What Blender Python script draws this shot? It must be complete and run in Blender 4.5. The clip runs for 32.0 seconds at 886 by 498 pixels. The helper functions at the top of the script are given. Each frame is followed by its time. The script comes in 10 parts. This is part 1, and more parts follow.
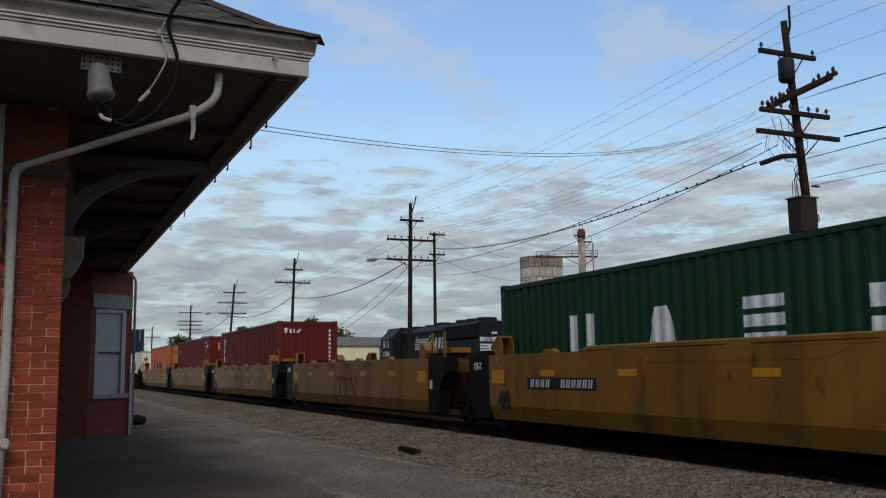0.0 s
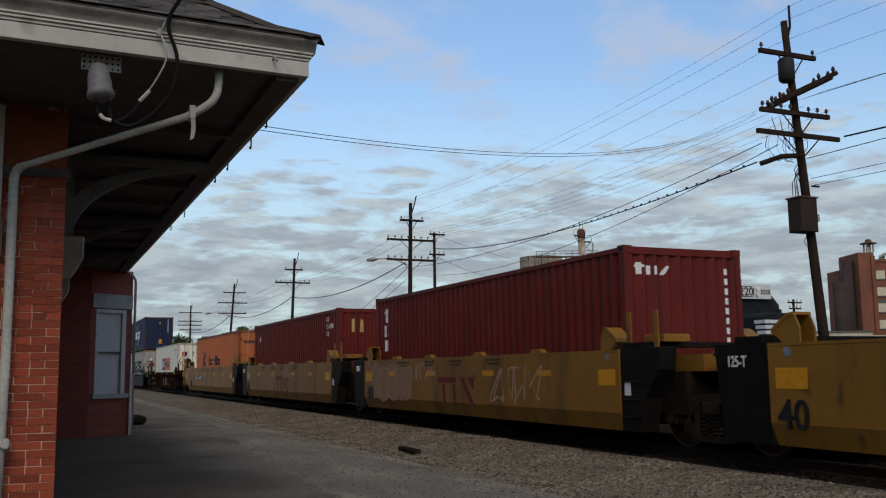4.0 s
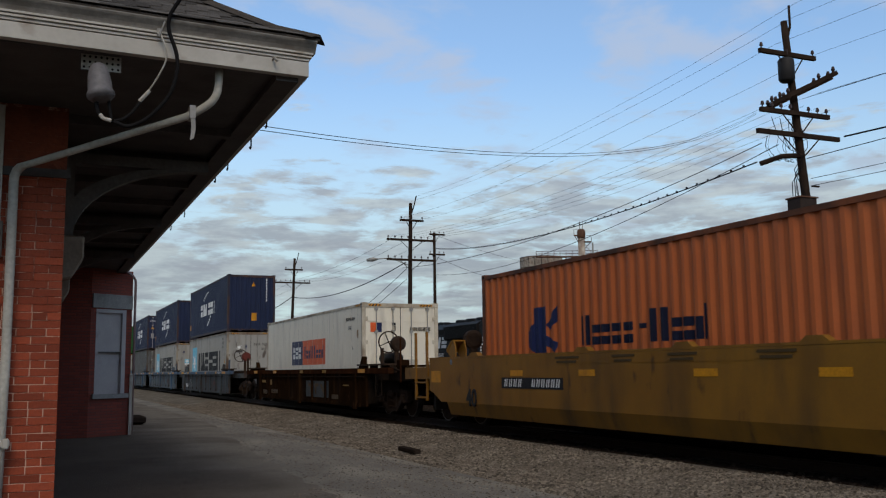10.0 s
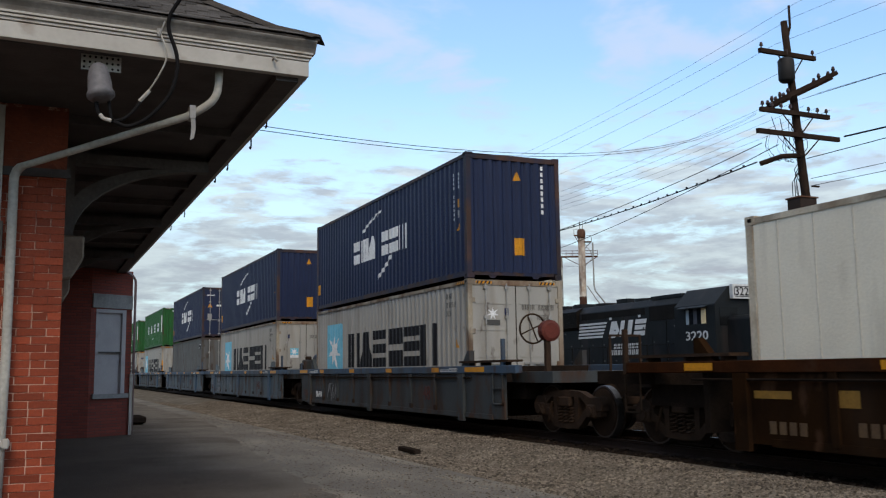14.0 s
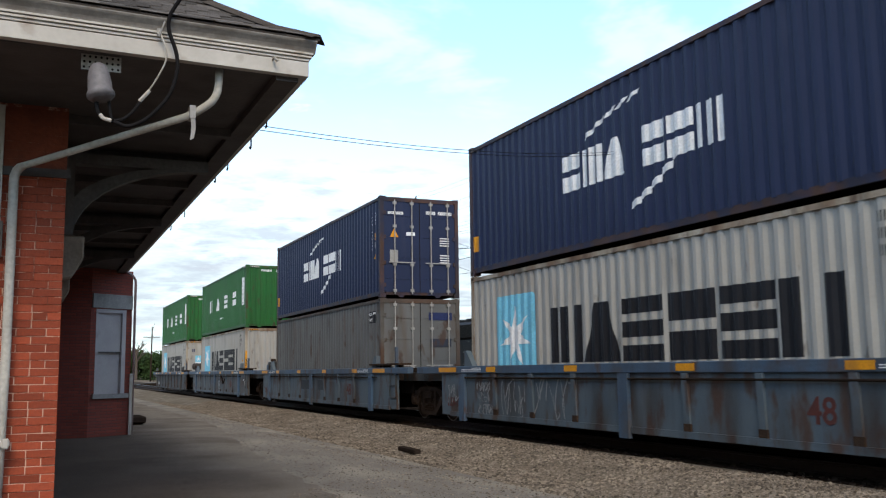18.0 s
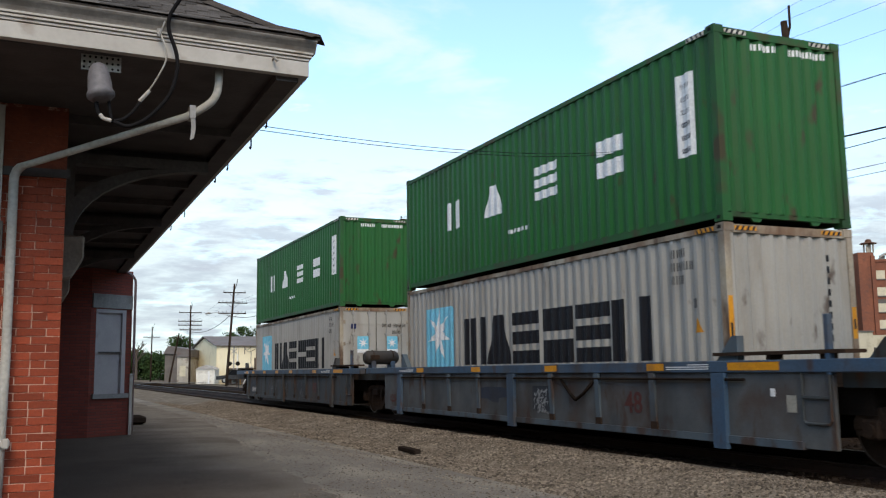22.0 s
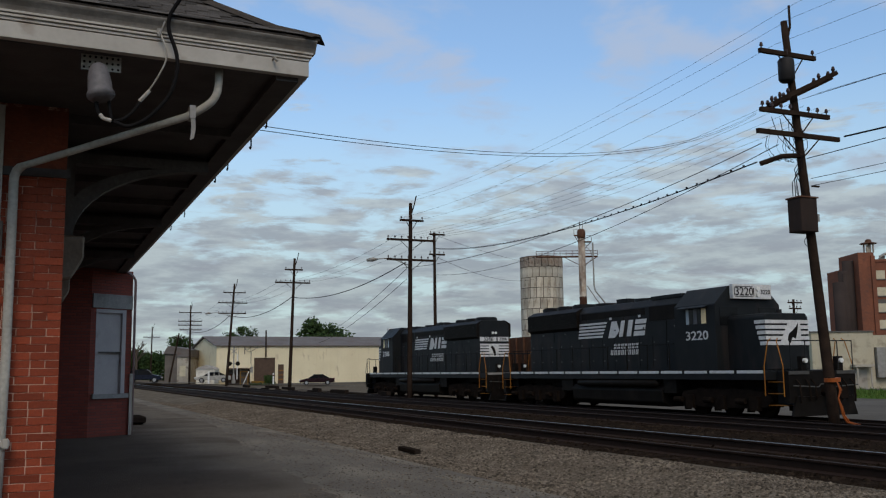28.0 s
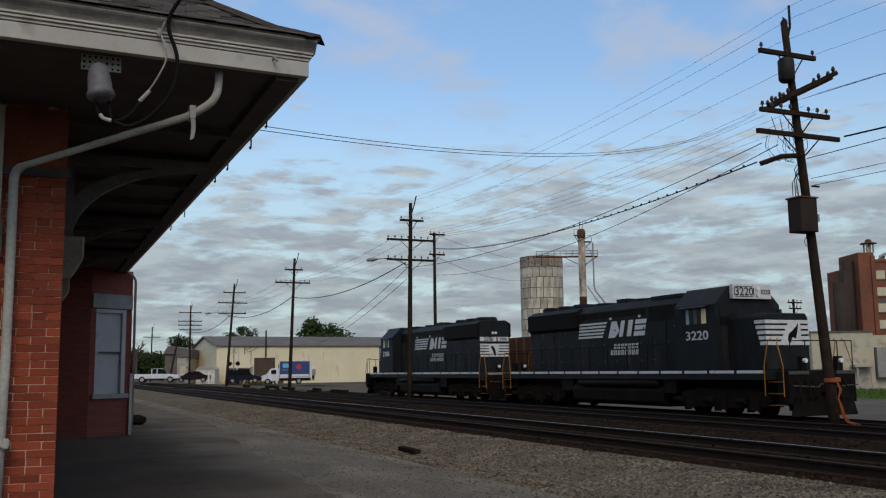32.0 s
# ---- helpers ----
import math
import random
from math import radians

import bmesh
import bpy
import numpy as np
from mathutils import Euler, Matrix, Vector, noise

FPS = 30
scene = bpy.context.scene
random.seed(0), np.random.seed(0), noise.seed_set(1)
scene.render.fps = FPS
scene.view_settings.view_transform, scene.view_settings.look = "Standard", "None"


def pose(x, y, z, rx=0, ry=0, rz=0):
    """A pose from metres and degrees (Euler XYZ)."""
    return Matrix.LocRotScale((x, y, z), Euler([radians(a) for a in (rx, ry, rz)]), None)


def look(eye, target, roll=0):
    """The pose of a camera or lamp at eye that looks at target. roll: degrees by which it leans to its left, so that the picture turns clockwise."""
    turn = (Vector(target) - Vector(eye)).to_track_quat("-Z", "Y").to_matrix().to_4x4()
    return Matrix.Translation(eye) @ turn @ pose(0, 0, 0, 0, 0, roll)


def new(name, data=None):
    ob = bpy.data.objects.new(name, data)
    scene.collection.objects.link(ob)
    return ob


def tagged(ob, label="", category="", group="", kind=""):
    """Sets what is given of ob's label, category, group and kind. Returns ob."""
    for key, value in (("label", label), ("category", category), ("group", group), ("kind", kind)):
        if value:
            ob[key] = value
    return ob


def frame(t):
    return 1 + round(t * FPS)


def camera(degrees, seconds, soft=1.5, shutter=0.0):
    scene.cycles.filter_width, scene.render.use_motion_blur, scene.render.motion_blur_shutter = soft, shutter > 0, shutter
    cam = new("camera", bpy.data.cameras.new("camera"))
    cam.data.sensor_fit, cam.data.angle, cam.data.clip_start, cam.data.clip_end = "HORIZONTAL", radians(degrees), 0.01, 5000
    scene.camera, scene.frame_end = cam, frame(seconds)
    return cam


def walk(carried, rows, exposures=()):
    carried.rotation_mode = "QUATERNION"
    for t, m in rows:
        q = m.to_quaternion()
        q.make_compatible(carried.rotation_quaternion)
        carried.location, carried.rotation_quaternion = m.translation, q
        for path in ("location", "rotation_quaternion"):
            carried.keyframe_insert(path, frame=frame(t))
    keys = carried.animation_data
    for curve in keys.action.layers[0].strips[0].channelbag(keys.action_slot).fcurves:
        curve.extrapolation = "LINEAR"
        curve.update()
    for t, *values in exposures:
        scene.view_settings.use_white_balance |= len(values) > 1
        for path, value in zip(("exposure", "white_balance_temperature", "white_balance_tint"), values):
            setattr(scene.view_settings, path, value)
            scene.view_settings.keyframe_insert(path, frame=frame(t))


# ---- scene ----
cam = camera(51.0, 32.0, soft=1.2, shutter=0.12)
CAMERA_POSE = Matrix(((0.916, -0.040, -0.399, 0.0), (-0.401, -0.123, -0.908, 0.0),
                      (-0.013, 0.992, -0.129, 1.22), (0.0, 0.0, 0.0, 1.0)))
walk(cam, [(0.0, CAMERA_POSE), (32.0, CAMERA_POSE)],
     exposures=[(0.0, 0.10), (3.0, 0.10), (6.0, 0.15), (9.0, 0.12), (12.0, 0.14), (14.0, 0.56), (15.5, 0.75), (17.0, 0.86), (18.0, 1.2), (19.0, 0.98), (20.0, 1.28),
                (21.0, 0.95), (22.0, 1.0), (23.0, 0.92), (24.0, 0.70), (25.0, 0.38), (26.3, 0.13), (28.0, 0.03), (32.0, 0.03)])

# train: seconds and metres run along the track
RUN = [(0.0, -145.47), (1.0, -139.62), (2.0, -133.74), (3.0, -127.76), (3.5, -124.77), (4.5, -118.67), (5.5, -112.53),
       (6.5, -106.27), (7.5, -99.98), (8.5, -93.46), (9.5, -86.74), (10.5, -79.88), (11.5, -72.88), (12.5, -65.75),
       (13.5, -58.52), (14.5, -51.16), (15.5, -43.71), (16.5, -36.17), (17.5, -28.46), (18.5, -20.58), (19.5, -12.57),
       (20.5, -4.47), (21.5, 3.78), (22.5, 12.17), (23.5, 20.63), (24.5, 29.22), (25.5, 37.90), (26.5, 46.66),
       (27.5, 55.50), (29.0, 68.90), (30.5, 82.50), (32.0, 96.20)]
TRACK_X = 10.07

# ---- light ----
world = bpy.data.worlds.new("sky")
scene.world = world
world.use_nodes = True
SUN_ELEVATION, SUN_ROTATION = radians(38), radians(195)


def build_sky():
    nt = world.node_tree
    nt.nodes.clear()
    N, L = nt.nodes.new, nt.links.new
    out, bg = N("ShaderNodeOutputWorld"), N("ShaderNodeBackground")
    sky = N("ShaderNodeTexSky")
    sky.sky_type, sky.sun_disc = "NISHITA", False
    sky.sun_elevation, sky.sun_rotation = SUN_ELEVATION, SUN_ROTATION
    sky.air_density, sky.dust_density, sky.ozone_density = 1.0, 0.3, 3.0
    tc, sep = N("ShaderNodeTexCoord"), N("ShaderNodeSeparateXYZ")
    L(tc.outputs["Generated"], sep.inputs[0])

    def m(op, a, b=None):
        n = N("ShaderNodeMath")
        n.operation = op
        for i, v in enumerate((a, b)):
            if v is None:
                continue
            if isinstance(v, (int, float)):
                n.inputs[i].default_value = v
            else:
                L(v, n.inputs[i])
        return n.outputs[0]

    height = m("MAXIMUM", sep.outputs[2], 0.0)
    flat = m("ADD", height, 0.14)
    px, py = m("DIVIDE", sep.outputs[0], flat), m("DIVIDE", sep.outputs[1], flat)
    comb = N("ShaderNodeCombineXYZ")
    L(px, comb.inputs[0]), L(py, comb.inputs[1])

    def clouds(scale, detail, rough, offset, distortion=0.0):
        mp = N("ShaderNodeMapping")
        mp.inputs["Location"].default_value = offset
        L(comb.outputs[0], mp.inputs[0])
        nz = N("ShaderNodeTexNoise")
        nz.inputs["Scale"].default_value, nz.inputs["Detail"].default_value = scale, detail
        nz.inputs["Roughness"].default_value, nz.inputs["Distortion"].default_value = rough, distortion
        L(mp.outputs[0], nz.inputs["Vector"])
        return nz.outputs["Fac"]

    def ramp(v, a, b, lo=0.0, hi=1.0):
        n = N("ShaderNodeMapRange")
        n.interpolation_type = "SMOOTHSTEP"
        for i, q in enumerate((v, a, b, lo, hi)):
            if isinstance(q, (int, float)):
                n.inputs[i].default_value = q
            else:
                L(q, n.inputs[i])
        return n.outputs[0]

    def blend(f, p, q):
        n = N("ShaderNodeMix")
        n.data_type = "RGBA"
        for i, v in ((0, f), (6, p), (7, q)):
            if isinstance(v, tuple):
                n.inputs[i].default_value = (*v, 1.0)
            elif isinstance(v, float):
                n.inputs[i].default_value = v
            else:
                L(v, n.inputs[i])
        return n.outputs[2]

    # low sheet cloud seen edge on: long flat rolls with pale gaps between them
    flat_rolls = N("ShaderNodeMapping")
    flat_rolls.inputs["Scale"].default_value = (1.0, 1.0, 4.6)
    L(tc.outputs["Generated"], flat_rolls.inputs[0])

    def rolls(scale, detail, rough, distortion=0.0):
        nz = N("ShaderNodeTexNoise")
        nz.inputs["Scale"].default_value, nz.inputs["Detail"].default_value = scale, detail
        nz.inputs["Roughness"].default_value, nz.inputs["Distortion"].default_value = rough, distortion
        L(flat_rolls.outputs[0], nz.inputs["Vector"])
        return nz.outputs["Fac"]

    veil = clouds(2.1, 9.0, 0.64, (3.1, 0.4, 0.0), 0.35)
    puffs = clouds(3.0, 5.0, 0.55, (1.9, 5.3, 0.0), 0.2)
    high = ramp(height, 0.42, 0.75, 0.0, 1.0)
    # pale haze towards the horizon
    base = blend(ramp(height, 0.05, 0.33, 0.82, 0.0), sky.outputs[0], GAP_COLOUR)
    # soft thin patches higher up
    base = blend(m("MULTIPLY", ramp(puffs, 0.50, 0.68), 0.62), base, PATCH_COLOUR)
    # overhead cover, mostly closed
    base = blend(m("MULTIPLY", high, ramp(veil, 0.30, 0.62, 0.3, 0.9)), base, OVERHEAD_COLOUR)
    # the rolls themselves, dense low down and thinning out upwards
    n_low = m("ADD", m("MULTIPLY", rolls(11.5, 9.0, 0.60, 0.3), 0.72), m("MULTIPLY", rolls(3.4, 3.0, 0.5), 0.28))
    edge = ramp(height, 0.13, 0.33, 0.06, -0.20)
    body = ramp(m("ADD", n_low, edge), 0.46, 0.565)
    tone = blend(ramp(rolls(15.0, 6.0, 0.6), 0.38, 0.66), ROLL_DARK, ROLL_LIGHT)
    mixed = blend(m("MULTIPLY", body, 0.86), base, tone)
    tint = N("ShaderNodeCombineColor")
    fade = ramp(height, 0.02, 0.42, 0.77, 1.17)
    L(fade, tint.inputs[0]), L(fade, tint.inputs[1]), L(m("MULTIPLY", fade, 0.96), tint.inputs[2])
    graded = N("ShaderNodeMix")
    graded.data_type, graded.blend_type = "RGBA", "MULTIPLY"
    graded.inputs[0].default_value = 1.0
    L(mixed, graded.inputs[6]), L(tint.outputs[0], graded.inputs[7])
    L(graded.outputs[2], bg.inputs[0])
    bg.inputs[1].default_value = SKY_STRENGTH
    L(bg.outputs[0], out.inputs[0])


SKY_STRENGTH = 0.15
GAP_COLOUR, PATCH_COLOUR, OVERHEAD_COLOUR = (3.9, 4.95, 5.3), (2.75, 3.0, 3.75), (3.0, 3.15, 3.4)
ROLL_DARK, ROLL_LIGHT = (2.28, 2.52, 3.0), (3.4, 3.85, 4.2)
build_sky()
sun = new("sun", bpy.data.lights.new("sun", "SUN"))
sun.data.energy, sun.data.angle, sun.data.color = 1.1, radians(25), (1.0, 0.82, 0.62)
# the sky's sun rotation turns clockwise from +y, seen from above
sun.matrix_world = look(
    (math.sin(SUN_ROTATION) * math.cos(SUN_ELEVATION) * 50, math.cos(SUN_ROTATION) * math.cos(SUN_ELEVATION) * 50,
     math.sin(SUN_ELEVATION) * 50), (0, 0, 0))

# ---- materials ----
MATS = {}


def mat(name, a, b=None, scale=2.0, rough=0.6, metal=0.0, bump=0.15, fine=30.0, dirt=None, dirt_amount=0.0,
        streak=(1, 1, 1), spec=0.2, island=False, vary=0.0, grain_mix=0.45, rust=0.0):
    """Two colours mixed by large noise, fine grain, dirt in streaks, and fine relief."""
    if name in MATS:
        return MATS[name]
    M_ = bpy.data.materials.new(name)
    M_.use_nodes = True
    nt = M_.node_tree
    N, L = nt.nodes.new, nt.links.new
    bs = nt.nodes["Principled BSDF"]
    b = b or tuple(v * 0.8 for v in a)
    tc = N("ShaderNodeTexCoord")

    def nz(sc, detail=4.0, stretch=None):
        n = N("ShaderNodeTexNoise")
        n.inputs["Scale"].default_value, n.inputs["Detail"].default_value = sc, detail
        if stretch:
            mp = N("ShaderNodeMapping")
            mp.inputs["Scale"].default_value = stretch
            L(tc.outputs["Object"], mp.inputs[0])
            L(mp.outputs[0], n.inputs["Vector"])
        else:
            L(tc.outputs["Object"], n.inputs["Vector"])
        return n.outputs["Fac"]

    def ramp(v, lo, hi, out_lo=0.0, out_hi=1.0):
        n = N("ShaderNodeMapRange")
        L(v, n.inputs[0])
        for i, q in enumerate((lo, hi, out_lo, out_hi)):
            n.inputs[i + 1].default_value = q
        return n.outputs[0]

    def mix(f, p, q, mode="MIX"):
        n = N("ShaderNodeMix")
        n.data_type, n.blend_type = "RGBA", mode
        for i, v in ((0, f), (6, p), (7, q)):
            if isinstance(v, (int, float)):
                n.inputs[i].default_value = v
            elif isinstance(v, tuple):
                n.inputs[i].default_value = (*v[:3], 1.0)
            else:
                L(v, n.inputs[i])
        return n.outputs[2]

    col = mix(ramp(nz(scale), 0.3, 0.7), a, b)
    grain = nz(fine, 3.0)
    col = mix(grain_mix, col, mix(ramp(grain, 0.25, 0.75), (0.55, 0.55, 0.55), (1.35, 1.35, 1.35)), "MULTIPLY")
    if vary or island:
        src = N("ShaderNodeNewGeometry").outputs["Random Per Island"] if island else N("ShaderNodeObjectInfo").outputs["Random"]
        w = vary or 0.35
        v = ramp(src, 0.0, 1.0, 1.0 - w, 1.0 + w)
        c = N("ShaderNodeCombineColor")
        for i in range(3):
            L(v, c.inputs[i])
        col = mix(1.0, col, c.outputs[0], "MULTIPLY")
    if dirt:
        d = ramp(nz(1.6, 6.0, streak), 0.62 - 0.3 * dirt_amount, 0.80 - 0.2 * dirt_amount, 0.0, 0.85)
        col = mix(d, col, dirt)
    if rust:
        # speckled rust and soot in small patches and runs
        spots = ramp(nz(3.2, 9.0, (1, 1, 0.45)), 0.66 - 0.16 * rust, 0.74 - 0.12 * rust, 0.0, 0.8)
        col = mix(spots, col, (0.055, 0.028, 0.016))
        soot = ramp(nz(0.9, 7.0, (1.6, 1.6, 0.35)), 0.50, 0.75, 0.0, 0.35 + 0.5 * rust)
        col = mix(soot, col, (0.020, 0.017, 0.015))
    L(col, bs.inputs["Base Color"])
    L(ramp(grain, 0.2, 0.8, max(0.03, rough - 0.12), min(1.0, rough + 0.12)), bs.inputs["Roughness"])
    bs.inputs["Metallic"].default_value = metal
    bs.inputs["Specular IOR Level"].default_value = spec
    if bump:
        bp = N("ShaderNodeBump")
        bp.inputs["Strength"].default_value, bp.inputs["Distance"].default_value = bump, 0.02
        L(grain, bp.inputs["Height"])
        L(bp.outputs[0], bs.inputs["Normal"])
    MATS[name] = M_
    return M_


RUST, GRIME = (0.12, 0.045, 0.02), (0.05, 0.04, 0.035)
m_white = mat("aged white paint", (0.47, 0.44, 0.385), (0.38, 0.35, 0.30), 3, 0.55, bump=0.05, dirt=(0.22, 0.17, 0.12), dirt_amount=0.12, streak=(3, 0.5, 3), grain_mix=0.12)
m_brick = mat("painted red brick", (0.288, 0.058, 0.025), (0.196, 0.039, 0.017), 5, 0.75, bump=0.3, fine=45, vary=0.32, dirt=(0.13, 0.038, 0.024), dirt_amount=0.35)
m_darkwood = mat("dark painted soffit boards", (0.096, 0.086, 0.079), (0.064, 0.056, 0.052), 4, 0.7, streak=(1, 6, 1))
m_trimgrey = mat("grey painted trim", (0.275, 0.262, 0.245), (0.225, 0.215, 0.20), 5, 0.6, dirt=GRIME, dirt_amount=0.1)
m_crown = mat("weathered grey crown paint", (0.255, 0.235, 0.205), (0.185, 0.168, 0.145), 5, 0.7, dirt=(0.10, 0.08, 0.06), dirt_amount=0.3, streak=(2, 0.5, 3))
m_gutter = mat("weathered gutter board", (0.125, 0.105, 0.086), (0.085, 0.072, 0.06), 5, 0.7)
m_shingle = mat("weathered asphalt shingle", (0.092, 0.079, 0.067), (0.054, 0.046, 0.040), 6, 0.9, bump=0.6, fine=120, island=True, vary=0.3, spec=0.0)


def pavement_material():
    """Asphalt that wears away under gravel dust towards the driveway edge."""
    M_ = bpy.data.materials.new("asphalt worn into gravel")
    M_.use_nodes = True
    nt = M_.node_tree
    N, L = nt.nodes.new, nt.links.new
    bs, tc, sep = nt.nodes["Principled BSDF"], N("ShaderNodeTexCoord"), N("ShaderNodeSeparateXYZ")
    L(tc.outputs["Object"], sep.inputs[0])

    def noise_at(sc, detail):
        n = N("ShaderNodeTexNoise")
        n.inputs["Scale"].default_value, n.inputs["Detail"].default_value = sc, detail
        L(tc.outputs["Object"], n.inputs["Vector"])
        return n.outputs["Fac"]

    def ramp(v, lo, hi, a=0.0, b=1.0):
        n = N("ShaderNodeMapRange")
        n.interpolation_type = "SMOOTHSTEP"
        L(v, n.inputs[0])
        for i, q in enumerate((lo, hi, a, b)):
            n.inputs[i + 1].default_value = q
        return n.outputs[0]

    def mix(f, p, q, mode="MIX"):
        n = N("ShaderNodeMix")
        n.data_type, n.blend_type = "RGBA", mode
        for i, v in ((0, f), (6, p), (7, q)):
            if isinstance(v, tuple):
                n.inputs[i].default_value = (*v, 1.0)
            elif isinstance(v, float):
                n.inputs[i].default_value = v
            else:
                L(v, n.inputs[i])
        return n.outputs[2]

    edge = N("ShaderNodeMath")
    edge.operation = "MULTIPLY_ADD"
    L(noise_at(0.9, 6.0), edge.inputs[0])
    edge.inputs[1].default_value = 2.4
    L(sep.outputs[0], edge.inputs[2])
    grain = noise_at(70.0, 4.0)
    tar = mix(ramp(noise_at(0.6, 5.0), 0.35, 0.65), (0.090, 0.074, 0.062), (0.074, 0.061, 0.051))
    stone = mix(ramp(noise_at(0.5, 5.0), 0.35, 0.65), (0.165, 0.144, 0.120), (0.105, 0.091, 0.076))
    col = mix(ramp(edge.outputs[0], 2.4, 4.4), tar, stone)
    crack = ramp(noise_at(2.2, 8.0), 0.58, 0.76, 0.0, 0.35)
    col = mix(crack, col, (0.11, 0.095, 0.08))
    col = mix(0.7, col, mix(ramp(grain, 0.25, 0.75), (0.5, 0.5, 0.5), (1.45, 1.45, 1.45)), "MULTIPLY")
    L(col, bs.inputs["Base Color"])
    bs.inputs["Roughness"].default_value, bs.inputs["Specular IOR Level"].default_value = 0.95, 0.0
    bp = N("ShaderNodeBump")
    bp.inputs["Strength"].default_value, bp.inputs["Distance"].default_value = 0.8, 0.015
    L(grain, bp.inputs["Height"])
    L(bp.outputs[0], bs.inputs["Normal"])
    return M_


m_pavement = pavement_material()
m_gravel_ground = mat("crushed stone ground", (0.140, 0.119, 0.092), (0.098, 0.083, 0.065), 0.7, 0.95, bump=1.0, fine=35, dirt=(0.22, 0.185, 0.145), dirt_amount=0.3, spec=0.0)
m_stone = mat("ballast stone", (0.170, 0.142, 0.111), (0.092, 0.076, 0.060), 1.1, 0.9, bump=0.3, island=True, vary=0.62, spec=0.0)
m_oily = mat("oil-darkened ballast", (0.016, 0.0115, 0.0085), (0.025, 0.018, 0.0135), 1.5, 0.9, bump=1.0, fine=30, spec=0.0)
m_darkstone = mat("dark ballast stone", (0.030, 0.0215, 0.0155), (0.017, 0.0125, 0.0095), 3, 0.9, bump=0.3, island=True, vary=0.5, spec=0.0)
m_tie = mat("creosoted tie", (0.020, 0.0155, 0.0125), (0.028, 0.021, 0.017), 6, 0.9, bump=0.5, streak=(1, 8, 1), spec=0.0)
m_rail = mat("rusty rail steel", (0.034, 0.020, 0.014), (0.025, 0.015, 0.011), 8, 0.8, metal=0.2)
m_railtop = mat("polished rail head", (0.30, 0.28, 0.27), (0.20, 0.19, 0.18), 8, 0.42, metal=0.9, bump=0.05)
m_grass = mat("rough grass", (0.05, 0.10, 0.02), (0.08, 0.12, 0.03), 1.0, 0.95, bump=0.8, spec=0.0)
m_leaf = mat("tree leaves", (0.024, 0.048, 0.012), (0.038, 0.066, 0.017), 0.6, 0.8, island=True, vary=0.4)
m_bark = mat("tree bark", (0.09, 0.07, 0.055), None, 4, 0.9, bump=0.6)
m_polewood = mat("dark weathered pole wood", (0.025, 0.0175, 0.0135), (0.041, 0.027, 0.0195), 3, 0.9, bump=0.5, streak=(6, 6, 1), spec=0.0)
m_wire = mat("black cable", (0.013, 0.012, 0.012), None, 5, 0.7, bump=0, spec=0.05)
m_insul = mat("brown glazed insulator", (0.05, 0.03, 0.025), None, 5, 0.3, bump=0)
m_metalgrey = mat("galvanised grey metal", (0.33, 0.315, 0.285), (0.24, 0.23, 0.21), 5, 0.5, metal=0.2)
m_black = mat("black enamel", (0.0085, 0.0072, 0.006), (0.0125, 0.0105, 0.009), 4, 0.5, dirt=(0.020, 0.016, 0.013), dirt_amount=0.25, spec=0.04)
m_undercarriage = mat("grimy running gear", (0.013, 0.010, 0.008), (0.023, 0.016, 0.012), 3, 0.85, bump=0.5, spec=0.0)
m_wheelrim = mat("worn wheel tread", (0.15, 0.135, 0.125), (0.08, 0.07, 0.062), 6, 0.36, metal=0.8)
m_locoblack = mat("black locomotive paint", (0.0108, 0.0124, 0.0136), (0.0158, 0.0175, 0.0184), 1.6, 0.5, dirt=(0.034, 0.028, 0.026), dirt_amount=0.3, streak=(1, 1, 0.25), spec=0.10, grain_mix=0.14)
m_locowhite = mat("white locomotive lettering", (0.66, 0.66, 0.64), None, 6, 0.5)
m_glass = mat("dark window glass", (0.010, 0.011, 0.012), None, 2, 0.12, bump=0, spec=0.15)
m_yellow = mat("yellow car paint", (0.250, 0.117, 0.0145), (0.195, 0.089, 0.0135), 1.1, 0.5, bump=0.03, dirt=(0.115, 0.06, 0.018), dirt_amount=0.35, streak=(1, 1, 0.3), grain_mix=0.16, rust=0.2)
m_brown = mat("rusty brown car paint", (0.0125, 0.0068, 0.0036), (0.0225, 0.0105, 0.0045), 2.2, 0.8, bump=0.08, dirt=(0.042, 0.021, 0.0095), dirt_amount=0.38, streak=(1, 1, 0.4), grain_mix=0.22, rust=0.25, spec=0.0)
m_brownrail = mat("dark rusty top chord", (0.050, 0.0175, 0.0070), (0.026, 0.0110, 0.0055), 2, 0.85, bump=0.1, rust=0.4, spec=0.0)
m_blue = mat("faded blue car paint", (0.062, 0.086, 0.106), (0.080, 0.098, 0.108), 1.3, 0.65, dirt=(0.045, 0.034, 0.026), dirt_amount=0.4, streak=(1, 1, 0.3), grain_mix=0.2, rust=0.85)
m_bluepanel = mat("weathered grey blue side panel", (0.092, 0.095, 0.092), (0.056, 0.062, 0.066), 1.9, 0.75, dirt=(0.060, 0.040, 0.030), dirt_amount=0.55, grain_mix=0.25, rust=0.5)
m_overpaint = mat("dark blue touch-up paint", (0.022, 0.030, 0.050), (0.032, 0.036, 0.046), 3, 0.6, rust=0.3)
m_bluedirty = mat("sooty blue car paint", (0.038, 0.045, 0.048), (0.052, 0.056, 0.056), 1.3, 0.75, dirt=(0.034, 0.027, 0.022), dirt_amount=0.6, streak=(1, 1, 0.3), grain_mix=0.25, rust=0.9)
m_tank = mat("sooty bronze tank paint", (0.040, 0.034, 0.028), (0.028, 0.024, 0.020), 2, 0.6, rust=0.4)
